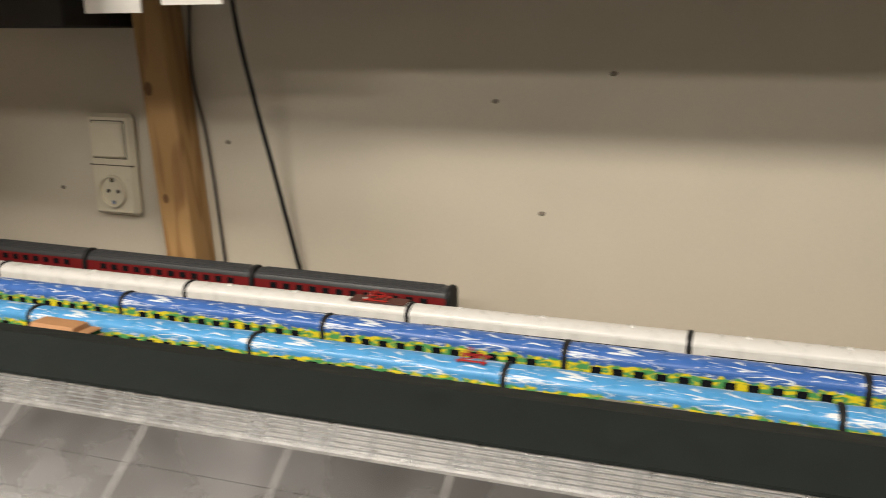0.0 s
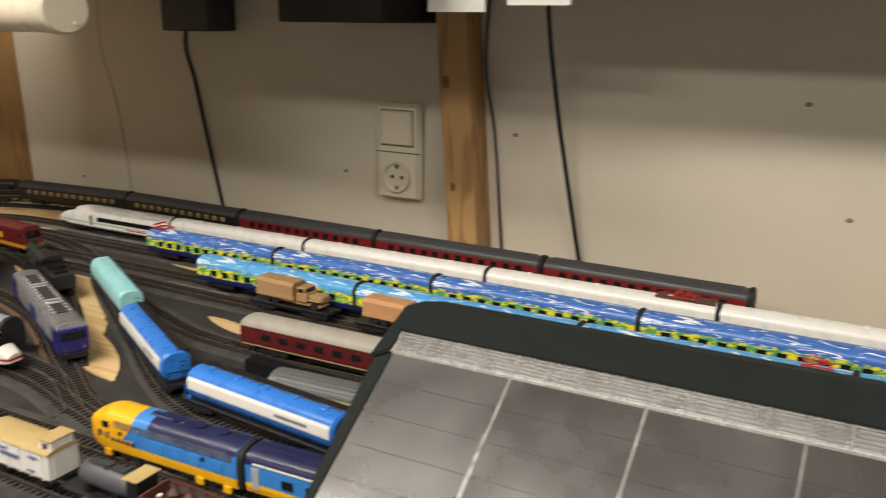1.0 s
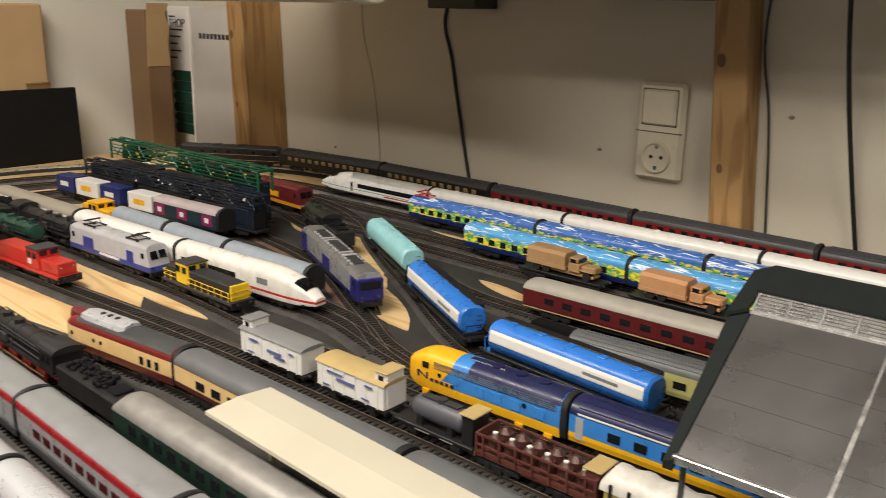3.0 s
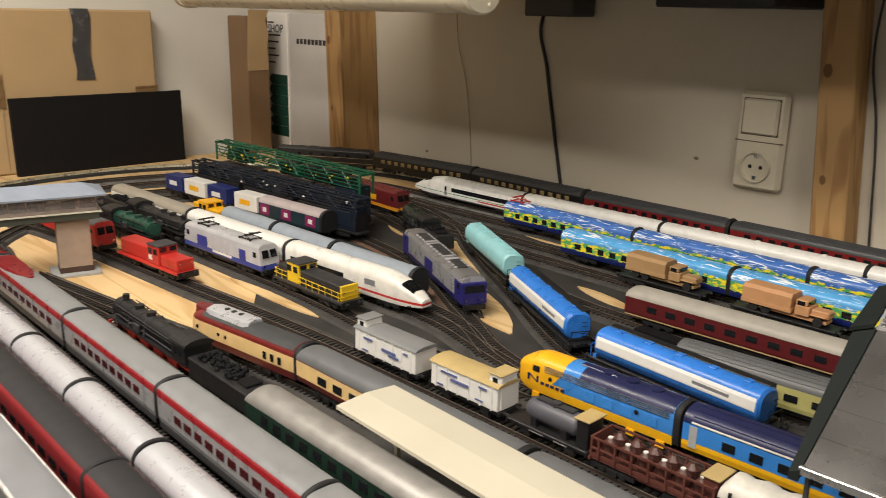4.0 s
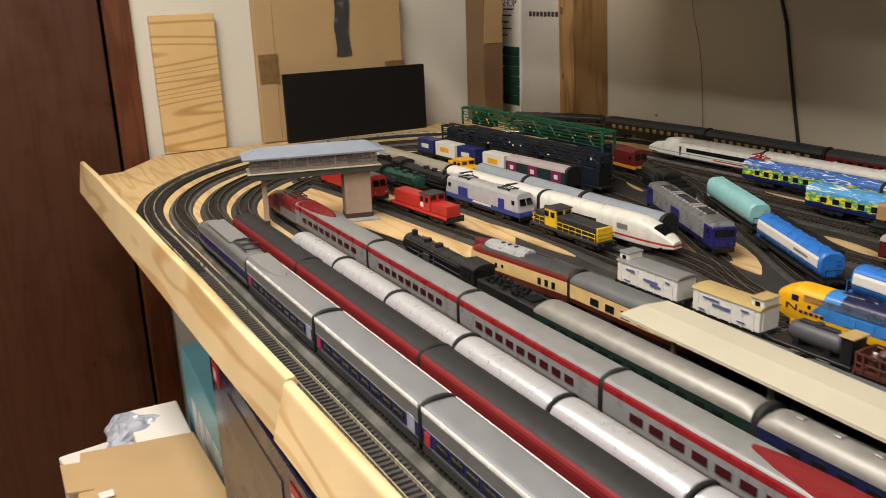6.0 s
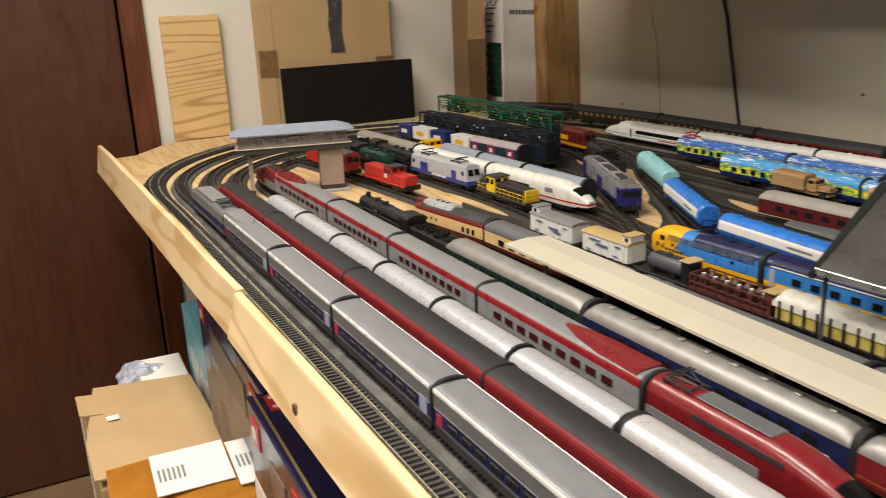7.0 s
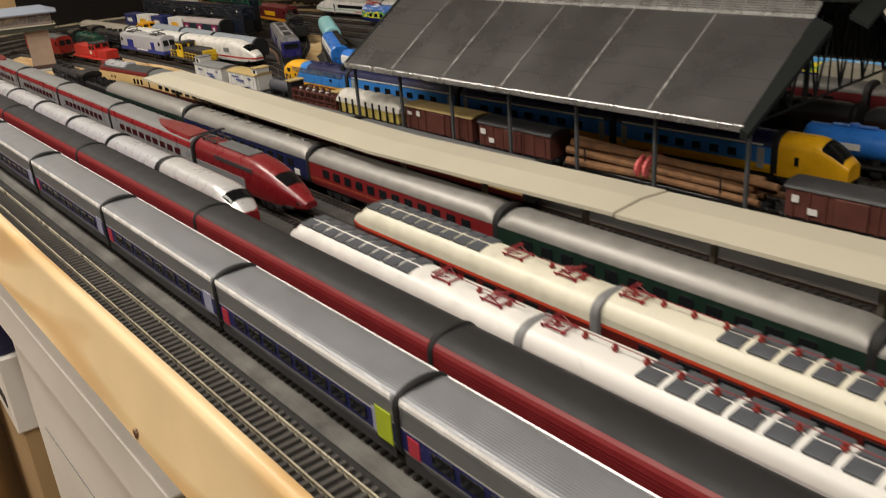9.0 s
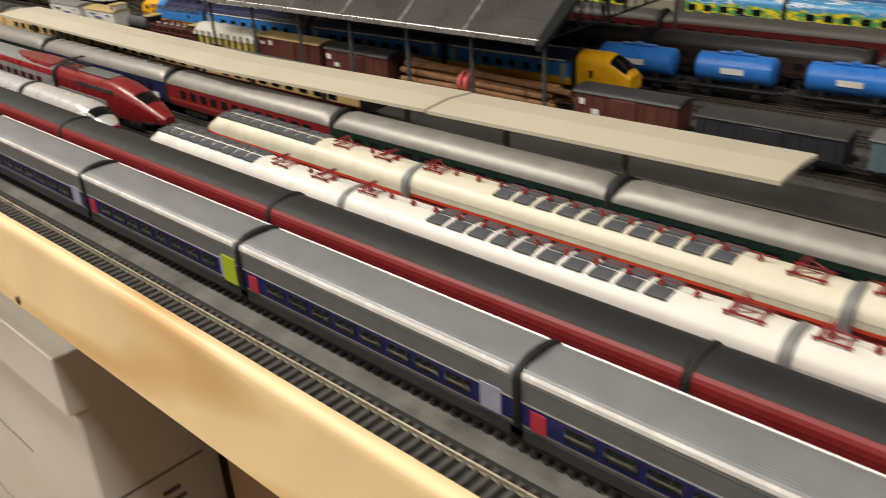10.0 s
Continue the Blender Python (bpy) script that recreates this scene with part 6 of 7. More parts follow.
for a, b, m, zt, lab in ((-0.215, -0.155, WHITE, 0.036, "low white plate load on a flat wagon"), (-0.02, 0.06, mat("beige_crate", (0.26, 0.24, 0.19), 0.6), 0.041, "beige crate load on a flat wagon")):
    w = wagon_base("flat_wagon", 0.12, "low flat wagon behind the station hall", "lorry wagons")
    put(w, ((a + b) / 2 - 0.06, 0.832), ((a + b) / 2 + 0.06, 0.834))
    r = root("wagon_load", lab, "load")
    bm = bmesh.new()
    bx(bm, a, b, -0.013, 0.013, 0.0128, zt, 0.001)
    link("crate", bm, m, r)
    r.matrix_basis = pose(0, 0.833, RAILTOP)

# sunflower trains and the white express at the back
sun_light = sunflower("light_sunflower_livery", (0.09, 0.36, 0.72))
sun_dark = sunflower("deep_sunflower_livery", (0.055, 0.16, 0.50))
LB = [-0.998, -0.718, -0.410, -0.121, 0.187, 0.490, 0.79]
BL = [-1.190, -0.924, -0.650, -0.364, -0.078, 0.216, 0.508, 0.80]


def sunc(m, lab, g):
    return lambda L: coach("sunflower_coach", L, m, m, lab, (11, 0.0205, 0.0285, 0.5, 0.022), ze=0.036, zt=0.0465, crown=2.1, round_end=0.12, group=g)


fill(sunc(sun_light, "sky blue coach printed with yellow sunflowers", "light sunflower train"), LB, (0.859, 0.905))
cars = fill(sunc(sun_dark, "deep blue coach printed with clouds and sunflowers", "deep blue sunflower train"), BL, (0.933, 0.990))
pantograph(cars[0], -0.108, 0.0465, RED)
cars_l = [o for o in scene.objects if o.name.startswith("sunflower_coach") and abs(o.location.x - (LB[2] + LB[3]) / 2) < 0.01 and o.location.y < 0.9]
for o in cars_l:
    pantograph(o, 0.11, 0.0465, RED)
XWHITE = mat("express_white_paint", (0.82, 0.81, 0.78), 0.3, vary=0.03, coat=0.2)
ict_body = bands("white_tilting_livery", [(0, (0.12, 0.12, 0.12)), (0.010, (0.82, 0.81, 0.78)), (0.0165, (0.10, 0.35, 0.16)), (0.0178, (0.82, 0.81, 0.78)), (0.05, (0.82, 0.81, 0.78))], rough=0.3)
IJ = [-1.208, -0.922, -0.605, -0.287, 0.044, 0.37, 0.69]
cars = fill(lambda L: coach("white_express_coach", L, ict_body, XWHITE, "white express coach with dark window band", (1, 0.021, 0.028, 0.94, 0.01), ze=0.036, zt=0.0465, group="white express", vents=3), IJ, (1.000, 1.062))
for o in cars[2:3]:
    bm = bmesh.new()
    bx(bm, 0.08, 0.155, -0.012, 0.012, 0.0462, 0.0475, 0.0005)
    link("roof_well", bm, OXIDE, o, "brown pantograph well")
    pantograph(o, 0.115, 0.047, RED)
p = lead("white_express_end_car", 0.29, ict_body, XWHITE, "white streamlined express end car with rounded nose", nose=0.095, droop=0.72, pinch=0.5, power=2.2, ze=0.029, screen_j=5, screen_at=(0.46, 0.68), group="white express", windows=(1, 0.0215, 0.0295, 0.96, -0.135, 0.035))
band(p, "stripe", -0.14, -0.04, 0.0167, 0.0135, 0.0155, RED, (1,), "short red stripe")
p.matrix_basis = pose(-1.355, 0.993, RAILTOP, 0, 0, 182)

bm = bmesh.new()
for s in (-1, 1):
    bx(bm, 0.045, 0.051, s * 0.0166 - 0.0004, s * 0.0166 + 0.0004, 0.013, 0.031)
link("door", bm, GREY, p, "grey entrance door outline")
for s in (-1, 1):
    bm = bmesh.new()
    bx(bm, 0.0465, 0.0495, s * 0.0170 - 0.0003, s * 0.0170 + 0.0003, 0.022, 0.0295)
    link("door_window", bm, PANE, p)

# black diesel with dark and red coaches on the outer line by the wall
def outer_line(d):
    """Point of the outer line d metres behind the train's nose, which has entered the west curve."""
    lead_in = 0.46
    if d < lead_in:
        a = math.pi / 2 + (lead_in - d) / 0.5785
        return (-1.55 + 0.5785 * math.cos(a), 0.5315 + 0.5785 * math.sin(a))
    return (-1.55 + d - lead_in, 1.110 + 0.0049 * (d - lead_in))


DARKROOF = mat("ribbed_slate_roof", (0.05, 0.052, 0.056), 0.45)
dl = cab_loco("diesel_locomotive", 0.250, bands("black_gold_livery", [(0, (0.012, 0.010, 0.010)), (0.0145, (0.30, 0.24, 0.12)), (0.0155, (0.022, 0.016, 0.014)), (0.0265, (0.32, 0.26, 0.13)), (0.0275, (0.018, 0.016, 0.016))], rough=0.35), DARKGREY,
              "black diesel locomotive with thin gold lines", 0.010, 0.027, sidewin=5, cabwin=glass("pale_cab_glass", (0.10, 0.11, 0.11)))
put(dl, outer_line(0.0), outer_line(0.252))
x = 0.262
dk_body = mat("blackish_green_coach", (0.012, 0.012, 0.012), 0.4)
rd_body = bands("red_lined_livery", [(0, (0.02, 0.01, 0.01)), (0.011, (0.19, 0.014, 0.015)), (0.030, (0.19, 0.014, 0.015))], rough=0.4)
for i in range(5):
    dark = i < 2
    c = coach("dark_coach" if dark else "red_coach", 0.288, dk_body if dark else rd_body, DARKROOF, "near-black coach with ribbed grey roof, lit windows" if dark else "red coach with ribbed dark grey roof",
              (12, 0.0225, 0.0305, 0.5, 0.02), ze=0.034, zt=0.0465, ribs=9, crown=2.0, round_end=0.12, group="train by the wall", glassmat=AMBERPANE if dark else PANE, ends=(1,))
    put(c, outer_line(x), outer_line(x + 0.288))
    x += 0.298

# ---- trains in the yard on the west side ----
s = hood_loco(0.165, RED, RED, RED, "signal red diesel shunter with short bonnet", (0.005, 0.034), None, DARKGREY, 0.036, 0.031)
put(s, (-1.408, 0.331), (-1.243, 0.347))
s = cab_loco("diesel_locomotive", 0.20, RED, MIDGREY, "signal red diesel locomotive with grey roof", 0.006)
put(s, (-1.655, 0.302), (-1.458, 0.320))
s = steam_loco(0.235, mat("dark_green_boiler", (0.012, 0.06, 0.04), 0.35), BLACK, "dark green streamlined steam locomotive", tender=0.075)
put(s, (-1.425, 0.385), (-1.655, 0.372))
s = steam_loco(0.30, BLACK, BLACK, "black steam locomotive with tender", tender=0.10)
put(s, (-1.405, 0.432), (-1.70, 0.426))
el = cab_loco("electric_locomotive", 0.205, bands("silver_blue_livery", [(0, (0.03, 0.03, 0.035)), (0.0115, (0.03, 0.05, 0.28)), (0.0185, (0.44, 0.44, 0.47)), (0.04, (0.40, 0.40, 0.43))], rough=0.35), mat("light_grey_roof", (0.40, 0.40, 0.41), 0.4),
              "silver and blue electric locomotive with two pantographs", 0.007, category="locomotive")
for x0, x1 in ((-0.062, -0.035), (0.05, 0.066)):
    band(el, "blue_panel", x0, x1, 0.0167, 0.0185, 0.034, mat("royal_blue", (0.03, 0.04, 0.26), 0.35))
band(el, "lettering", -0.02, 0.03, 0.0167, 0.0145, 0.018, WHITE, (-1,), "white lettering bar")
pantograph(el, -0.055, 0.047, BLACK)
pantograph(el, 0.055, 0.047, BLACK, -1)
put(el, (-1.395, 0.432), (-1.192, 0.446))
s = hood_loco(0.155, LEMON, LEMON, mat("hood_charcoal", (0.022, 0.022, 0.025), 0.5), "yellow and dark grey diesel shunter with handrails", (-0.045, -0.018), LEMON, DARKGREY, 0.033, 0.0345)
put(s, (-1.158, 0.446), (-1.003, 0.448))
ice_body = bands("white_red_stripe_livery", [(0, (0.12, 0.12, 0.12)), (0.009, (0.72, 0.70, 0.65)), (0.0145, (0.50, 0.03, 0.03)), (0.0175, (0.72, 0.70, 0.65)), (0.05, (0.72, 0.70, 0.65))], rough=0.3)
icp = lead("white_power_car", 0.262, ice_body, None, "white high-speed power car with red stripe", nose=0.085, droop=0.70, pinch=0.50, power=2.5, screen_j=5, screen_at=(0.62, 0.84), group="white red-striped train", windows=(1, 0.022, 0.029, 0.9, -0.125, 0.0))
band(icp, "lettering", 0.035, 0.055, 0.0167, 0.0245, 0.032, GREY, (-1,), "grey letter bars")
put(icp, (-1.193, 0.487), (-0.932, 0.510))
for a, b, ya, yb in ((-1.462, -1.197, 0.470, 0.486), (-1.735, -1.466, 0.455, 0.470)):
    c = coach("white_coach", b - a - 0.004, ice_body, WHITE if a > -1.5 else mat("taupe_roof", (0.30, 0.27, 0.22), 0.5), "white coach with red stripe", (1, 0.022, 0.029, 0.94, 0.012), ze=0.036, zt=0.0465, group="white red-striped train")
    put(c, (a, ya), (b, yb))
GREYBLUE = mat("grey_blue_shell", (0.27, 0.31, 0.36), 0.35)
for a, b in ((-1.455, -1.310), (-1.305, -1.160), (-1.155, -0.985)):
    put(coach("silver_train_coach", b - a - 0.004, GREYBLUE, GREYBLUE, "grey-blue short coach with rounded roof", (5, 0.02, 0.027, 0.5, 0.02), ze=0.030, zt=0.0445, crown=2.0, group="grey-blue short train"), (a, 0.527 + (a + 1.45) * 0.03), (b, 0.527 + (b + 1.45) * 0.03))
s = hood_loco(0.10, YELLOW, YELLOW, YELLOW, "small orange-yellow track machine", (-0.02, 0.01), None, YELLOW, 0.036, 0.034)
put(s, (-1.56, 0.524), (-1.46, 0.526))
# container and exhibition coaches
for i, (a, b, m, lab) in enumerate(((-1.80, -1.735, mat("deep_blue_container", (0.015, 0.025, 0.13), 0.4), "royal blue container with white lettering"), (-1.732, -1.655, WHITE, "white container with an orange print"),
                                    (-1.652, -1.585, mat("deep_blue_container", (0.015, 0.025, 0.13), 0.4), "royal blue container with white lettering"), (-1.565, -1.49, WHITE, "white container with an orange print"))):
    ya, yb = 0.588 + (a + 1.8) * 0.09, 0.588 + (b + 1.8) * 0.09
    w = wagon_base("container_wagon", b - a - 0.003, "black container wagon in the yard", "container wagons", None, False)
    put(w, (a, ya), (b, yb))
    r = root("container", lab, "container", "containers")
    bm = bmesh.new()
    hl = (b - a) / 2 - 0.003
    bx(bm, -hl, hl, -0.0145, 0.0145, 0.0, 0.029, 0.0008)
    link("shell", bm, m, r)
    band(r, "print", -hl * 0.5, hl * 0.4, 0.0146, 0.010, 0.019, WHITE if i % 2 == 0 else YELLOW, (-1,), "printed emblem bar")
    r.matrix_basis = pose((a + b) / 2, (ya + yb) / 2, RAILTOP + 0.0128, 0, 0, 5.1)
for a, b in ((-1.485, -1.32),):
    c = coach("exhibition_coach", b - a, mat("dark_teal_coach", (0.016, 0.035, 0.045), 0.4), mat("pale_rose_roof", (0.42, 0.36, 0.36), 0.45), "dark teal coach with magenta panels", None, ze=0.036, zt=0.0455)
    for x in (-0.065, -0.005, 0.06):
        band(c, "magenta_panel", x - 0.013, x + 0.013, 0.0167, 0.016, 0.034, mat("magenta_print", (0.22, 0.02, 0.09), 0.4), (-1,))
        band(c, "window", x - 0.005, x + 0.005, 0.0171, 0.021, 0.029, WHITE, (-1,))
    put(c, (a, 0.617), (b, 0.632))


def crane(L, material, label, pins, h, tall=0.02):
    """Railway crane laid down for transport: lattice jib over a long wagon."""
    r = root("railway_crane", label, "railway crane", "railway cranes")
    e = L / 2
    bm = bmesh.new()
    bx(bm, -e, e, -0.014, 0.014, 0.010, 0.014, 0.0006)
    for x in spread(-e, e, 3):
        bx(bm, x - L / 6.6, x + L / 6.6, -0.013, 0.013, 0.014, min(h - tall - 0.006, 0.060), 0.001)
    link("wagon_body", bm, BLACK, r)
    for x in spread(-e, e, 6):
        bogie(r, x, 0.010)
    for y, z in ((-0.015, h - tall * 0.28), (-0.015, h - tall * 0.75), (-0.010, h + 0.003), (0.010, h + 0.003), (-0.015, h), (-0.006, h + 0.002), (0.006, h + 0.002), (0.015, h), (-0.015, h - tall), (0.015, h - tall), (-0.015, h - tall / 2), (0.0, h - tall)):
        bm = bmesh.new()
        cyl(bm, (-e, y, z), (e, y, z), 0.0013 if z == h else 0.0009, 6)
        link("chord", bm, material, r)
    bm = bmesh.new()
    for q in (-0.55, 0.0, 0.55):
        bx(bm, q * e - e * 0.22, q * e + e * 0.22, -0.012, 0.012, h - tall * 0.62, h - tall * 0.5, 0.0003)
    link("walkway", bm, material, r)
    n = int(L / 0.026)
    for i in range(n):
        xa, xb = -e + L * i / n, -e + L * (i + 1) / n
        bm = bmesh.new()
        s = 1 if i % 2 else -1
        cyl(bm, (xa, -0.015 * s, h), (xb, 0.015 * s, h), 0.0008, 5)
        link("lattice_bar", bm, material, r)
        for sy in (-0.015, 0.015):
            bm = bmesh.new()
            za, zb = (h - tall, h) if i % 2 else (h, h - tall)
            cyl(bm, (xa, sy, za), (xb, sy, zb), 0.0008, 5)
            link("lattice_bar", bm, material, r)
    random.seed(int(L * 1000))
    for i in range(16):
        bm = bmesh.new()
        x, w = random.uniform(-e + 0.03, e - 0.03), random.uniform(0.006, 0.022)
        bx(bm, x - w, x + w, -0.011, 0.011, h - tall - 0.006, h - tall + random.uniform(0.2, 0.85) * tall, 0.0008)
        link("machinery", bm, BLACK if i % 3 else material, r)
    for i in range(9):
        bm = bmesh.new()
        x, w, y = random.uniform(-e + 0.05, e - 0.05), random.uniform(0.02, 0.05), random.uniform(-0.012, 0.012)
        cyl(bm, (x - w, y, h - random.uniform(0, 0.006)), (x + w, y * 0.4, h + random.uniform(0, 0.006)), 0.0012, 6)
        link("spar", bm, material, r)
    for i in range(pins[1]):
        bm = bmesh.new()
        x, z, s = random.uniform(-e, e), random.uniform(h - tall - 0.004, h), random.uniform(0.0008, 0.0015)
        bx(bm, x - s, x + s, -0.0168, -0.0150, z - s, z + s)
        link("fitting", bm, pins[0], r)
    for sx in (-1, 1):
        bm = bmesh.new()
        for sy in (-1, 1):
            bx(bm, sx * (e - 0.004) - 0.002, sx * (e - 0.004) + 0.002, sy * 0.0145 - 0.0015, sy * 0.0145 + 0.0015, h - tall - 0.010, h + 0.002, 0.0004)
        bx(bm, sx * (e - 0.004) - 0.003, sx * (e - 0.004) + 0.003, -0.013, 0.013, h - 0.003, h + 0.001, 0.0004)
        link("end_frame", bm, material, r)
    bm = bmesh.new()
    bx(bm, e - 0.075, e - 0.008, -0.0135, 0.0135, 0.014, h - tall + 0.004, 0.0015)
    bx(bm, e - 0.050, e - 0.020, -0.0145, 0.0145, 0.020, h - tall - 0.004, 0.001)
    link("engine_house", bm, CRANENAVY, r, "navy crane engine house")
    return r


put(crane(0.47, CRANEGREEN, "green lattice railway crane laid flat on its wagons", (LEMON, 14), 0.100, 0.026), (-1.775, 0.690), (-1.305, 0.706))
put(crane(0.50, CRANENAVY, "navy black lattice railway crane laid flat", (WHITE, 8), 0.068, 0.018), (-1.775, 0.630), (-1.255, 0.668))
bm = bmesh.new()
ews = cab_loco("diesel_locomotive", 0.16, bands("maroon_gold_livery", [(0, (0.02, 0.02, 0.02)), (0.0105, (0.62, 0.26, 0.02)), (0.017, (0.11, 0.014, 0.016)), (0.04, (0.11, 0.014, 0.016))], rough=0.35), MAROON, "maroon diesel locomotive with golden band", 0.005)
band(ews, "gold_band", -0.045, 0.015, 0.0167, 0.022, 0.032, YELLOW)
put(ews, (-1.512, 0.835), (-1.355, 0.826))
gs = steam_loco(0.20, mat("olive_black_boiler", (0.018, 0.024, 0.016), 0.4), BLACK, "olive black steam locomotive on the ladder track", tender=0.06)
put(gs, (-1.292, 0.782), (-1.112, 0.705))
pu_body = bands("silver_violet_livery", [(0, (0.03, 0.03, 0.05)), (0.011, (0.022, 0.02, 0.14)), (0.017, (0.36, 0.36, 0.38)), (0.04, (0.36, 0.36, 0.38))], rough=0.3, metal=0.4)
pu = cab_loco("diesel_locomotive", 0.262, pu_body, mat("pewter_roof", (0.25, 0.25, 0.26), 0.32, 0.5), "silver and violet-blue diesel locomotive", 0.005)
for s in (-1, 1):
    bm = bmesh.new()
    bx(bm, min(s * 0.102, s * 0.1315), max(s * 0.102, s * 0.1315), -0.0170, 0.0170, 0.012, 0.0400, 0.001)
    link("cab_end", bm, VIOLET, pu, "violet-blue cab end")
    bm = bmesh.new()
    bx(bm, s * 0.1318 - 0.0005, s * 0.1318 + 0.0005, -0.013, 0.013, 0.0275, 0.0365)
    link("windscreen", bm, PANE, pu)
bm = bmesh.new()
for x in spread(-0.09, 0.09, 14):
    bx(bm, x - 0.002, x + 0.002, -0.010, 0.010, 0.0465, 0.0482)
link("roof_grille", bm, mat("pale_grille", (0.42, 0.42, 0.44), 0.4), pu)
for s in (-1, 1):
    bm = bmesh.new()
    bx(bm, -0.022, 0.012, s * 0.0168 - 0.0004, s * 0.0168 + 0.0004, 0.018, 0.034)
    link("violet_emblem", bm, VIOLET, pu, "violet-blue side emblem")
for x, w in ((-0.07, 0.02), (0.0, 0.028), (0.07, 0.018)):
    bm = bmesh.new()
    bx(bm, x - w, x + w, -0.007, 0.007, 0.0464, 0.0488, 0.0006)
    link("roof_hatch", bm, DARKGREY, pu, "dark roof hatch")
put(pu, (-1.142, 0.668), (-0.902, 0.563))

# ---- station hall ----
hall = root("station_hall", "model station hall with smoked sheet roof and slate trim", "model building")
HL = 0.545
EAVE, KNEE, RIDGE = (0.0, 1.078), (0.103, 1.147), (0.149, 1.1730)
COLS, ROWS_, BAYS = 6, 5, 24
for s in (1, -1):
    yy = (lambda v: v) if s > 0 else (lambda v: 2 * RIDGE[0] - v)

    def slope(f, up=0.0):
        return yy(EAVE[0] + (KNEE[0] - EAVE[0]) * f), EAVE[1] + (KNEE[1] - EAVE[1]) * f + up

    for i in range(COLS):
        x0, x1 = HL * i / COLS, HL * (i + 1) / COLS
        for k in range(ROWS_):
            bm = bmesh.new()
            g = 0.00025
            (ya, za), (yb, zb) = slope(k / ROWS_ + 0.0012), slope((k + 1) / ROWS_ - 0.0012)
            loft(bm, [[(x, ya, za), (x, yb, zb), (x, yb, zb + 0.002), (x, ya, za + 0.002)] for x in (x0 + g, x1 - g)])
            link("roof_panel", bm, ACRYL, hall, "smoked glossy roof sheet")
    for i in range(1, COLS):
        bm = bmesh.new()
        x = HL * i / COLS
        (ya, za), (yb, zb) = slope(0.0, 0.0021), slope(1.0, 0.0021)
        loft(bm, [[(q, ya, za), (q, yb, zb), (q, yb, zb + 0.0003), (q, ya, za + 0.0003)] for q in (x - 0.0009, x + 0.0009)])
        link("joint_strip", bm, mat("dull_joint_strip", (0.25, 0.245, 0.24), 0.4, 0.5, vary=0.25, scale=70), hall, "dull metal joint strip")
        bm = bmesh.new()
        (ya, za), (yb, zb) = slope(0.01, 0.0021), slope(0.38 + 0.36 * ((i * 37) % 10) / 10, 0.0026)
        loft(bm, [[(q, ya, za), (q, yb, zb), (q, yb, zb + 0.0004), (q, ya, za + 0.0004)] for q in (x - 0.0014, x + 0.0014)])
        link("seam_strip", bm, mat("worn_white_seam", (0.24, 0.236, 0.23), 0.4, 0.3, vary=0.6, scale=110), hall, "worn pale seam strip")
    bm = bmesh.new()
    ya, za = slope(0, 0)
    yb, zb = slope(1, 0)
    loft(bm, [[(q, ya, za - 0.0012), (q, yb, zb - 0.0012), (q, yb, zb - 0.0004), (q, ya, za - 0.0004)] for q in (0.0, HL)])
    link("roof_backing", bm, ACRYL, hall)
    bm = bmesh.new()
    bx(bm, -0.002, HL + 0.002, min(yy(-0.003), yy(0.001)), max(yy(-0.003), yy(0.001)), 1.0745, 1.0805, 0.0006)
    link("gutter", bm, SLAT, hall, "light grey gutter")
    bm = bmesh.new()
    a, b = yy(KNEE[0] - 0.001), yy(KNEE[0] + 0.0015)
    bx(bm, -0.001, HL + 0.001, min(a, b), max(a, b), 1.1478, 1.1500)
    link("sill_strip", bm, mat("bright_sill", (0.46, 0.46, 0.455), 0.25, 0.4), hall)
    for i in range(BAYS):
        x0, x1 = HL * i / BAYS, HL * (i + 1) / BAYS
        bm = bmesh.new()
        for k in range(6):
            f = k / 6
            y0, z = yy(KNEE[0] + 0.0015 + 0.0115 * f), 1.1500 + 0.0112 * f
            y1 = yy(KNEE[0] + 0.0015 + 0.0115 * f + 0.0013)
            bx(bm, x0 + 0.0009, x1 - 0.0009, min(y0, y1), max(y0, y1), z, z + 0.0012)
        link("louvre", bm, SLAT, hall, "light metal louvre")
        bm = bmesh.new()
        loft(bm, [[(q, yy(KNEE[0] + 0.001), 1.1495), (q, yy(KNEE[0] + 0.0135), 1.1620), (q, yy(KNEE[0] + 0.0145), 1.1620), (q, yy(KNEE[0] + 0.002), 1.1495)] for q in (x0 - 0.0007, x0 + 0.0007)])
        link("mullion", bm, GREY, hall)
    bm = bmesh.new()
    loft(bm, [[(q, yy(KNEE[0] + 0.002), 1.1496), (q, yy(KNEE[0] + 0.0145), 1.1613), (q, yy(KNEE[0] + 0.0155), 1.1613), (q, yy(KNEE[0] + 0.003), 1.1496)] for q in (0, HL)])
    link("louvre_backing", bm, GREY, hall)
    bm = bmesh.new()
    loft(bm, [[(x, yy(KNEE[0] + 0.0115), 1.1610), (x, yy(RIDGE[0]), RIDGE[1] - 0.002), (x, yy(RIDGE[0]), RIDGE[1]), (x, yy(KNEE[0] + 0.0115), 1.1628)] for x in (-0.002, HL + 0.030)])
    for x, q in ((-0.002, -1), (HL + 0.030, 1)):
        (ya, za), (yb, zb) = (yy(KNEE[0] - 0.002), 1.1525), (yy(RIDGE[0]), RIDGE[1])
        loft(bm, [[(x, y, z), (x + q * 0.016, y, z - 0.0072), (x + q * 0.016, y, z - 0.0102), (x, y, z - 0.003)] for y, z in ((ya, za), (yb, zb))])
    link("ridge_roof", bm, SLATE, hall, "dark slate ridge roof")
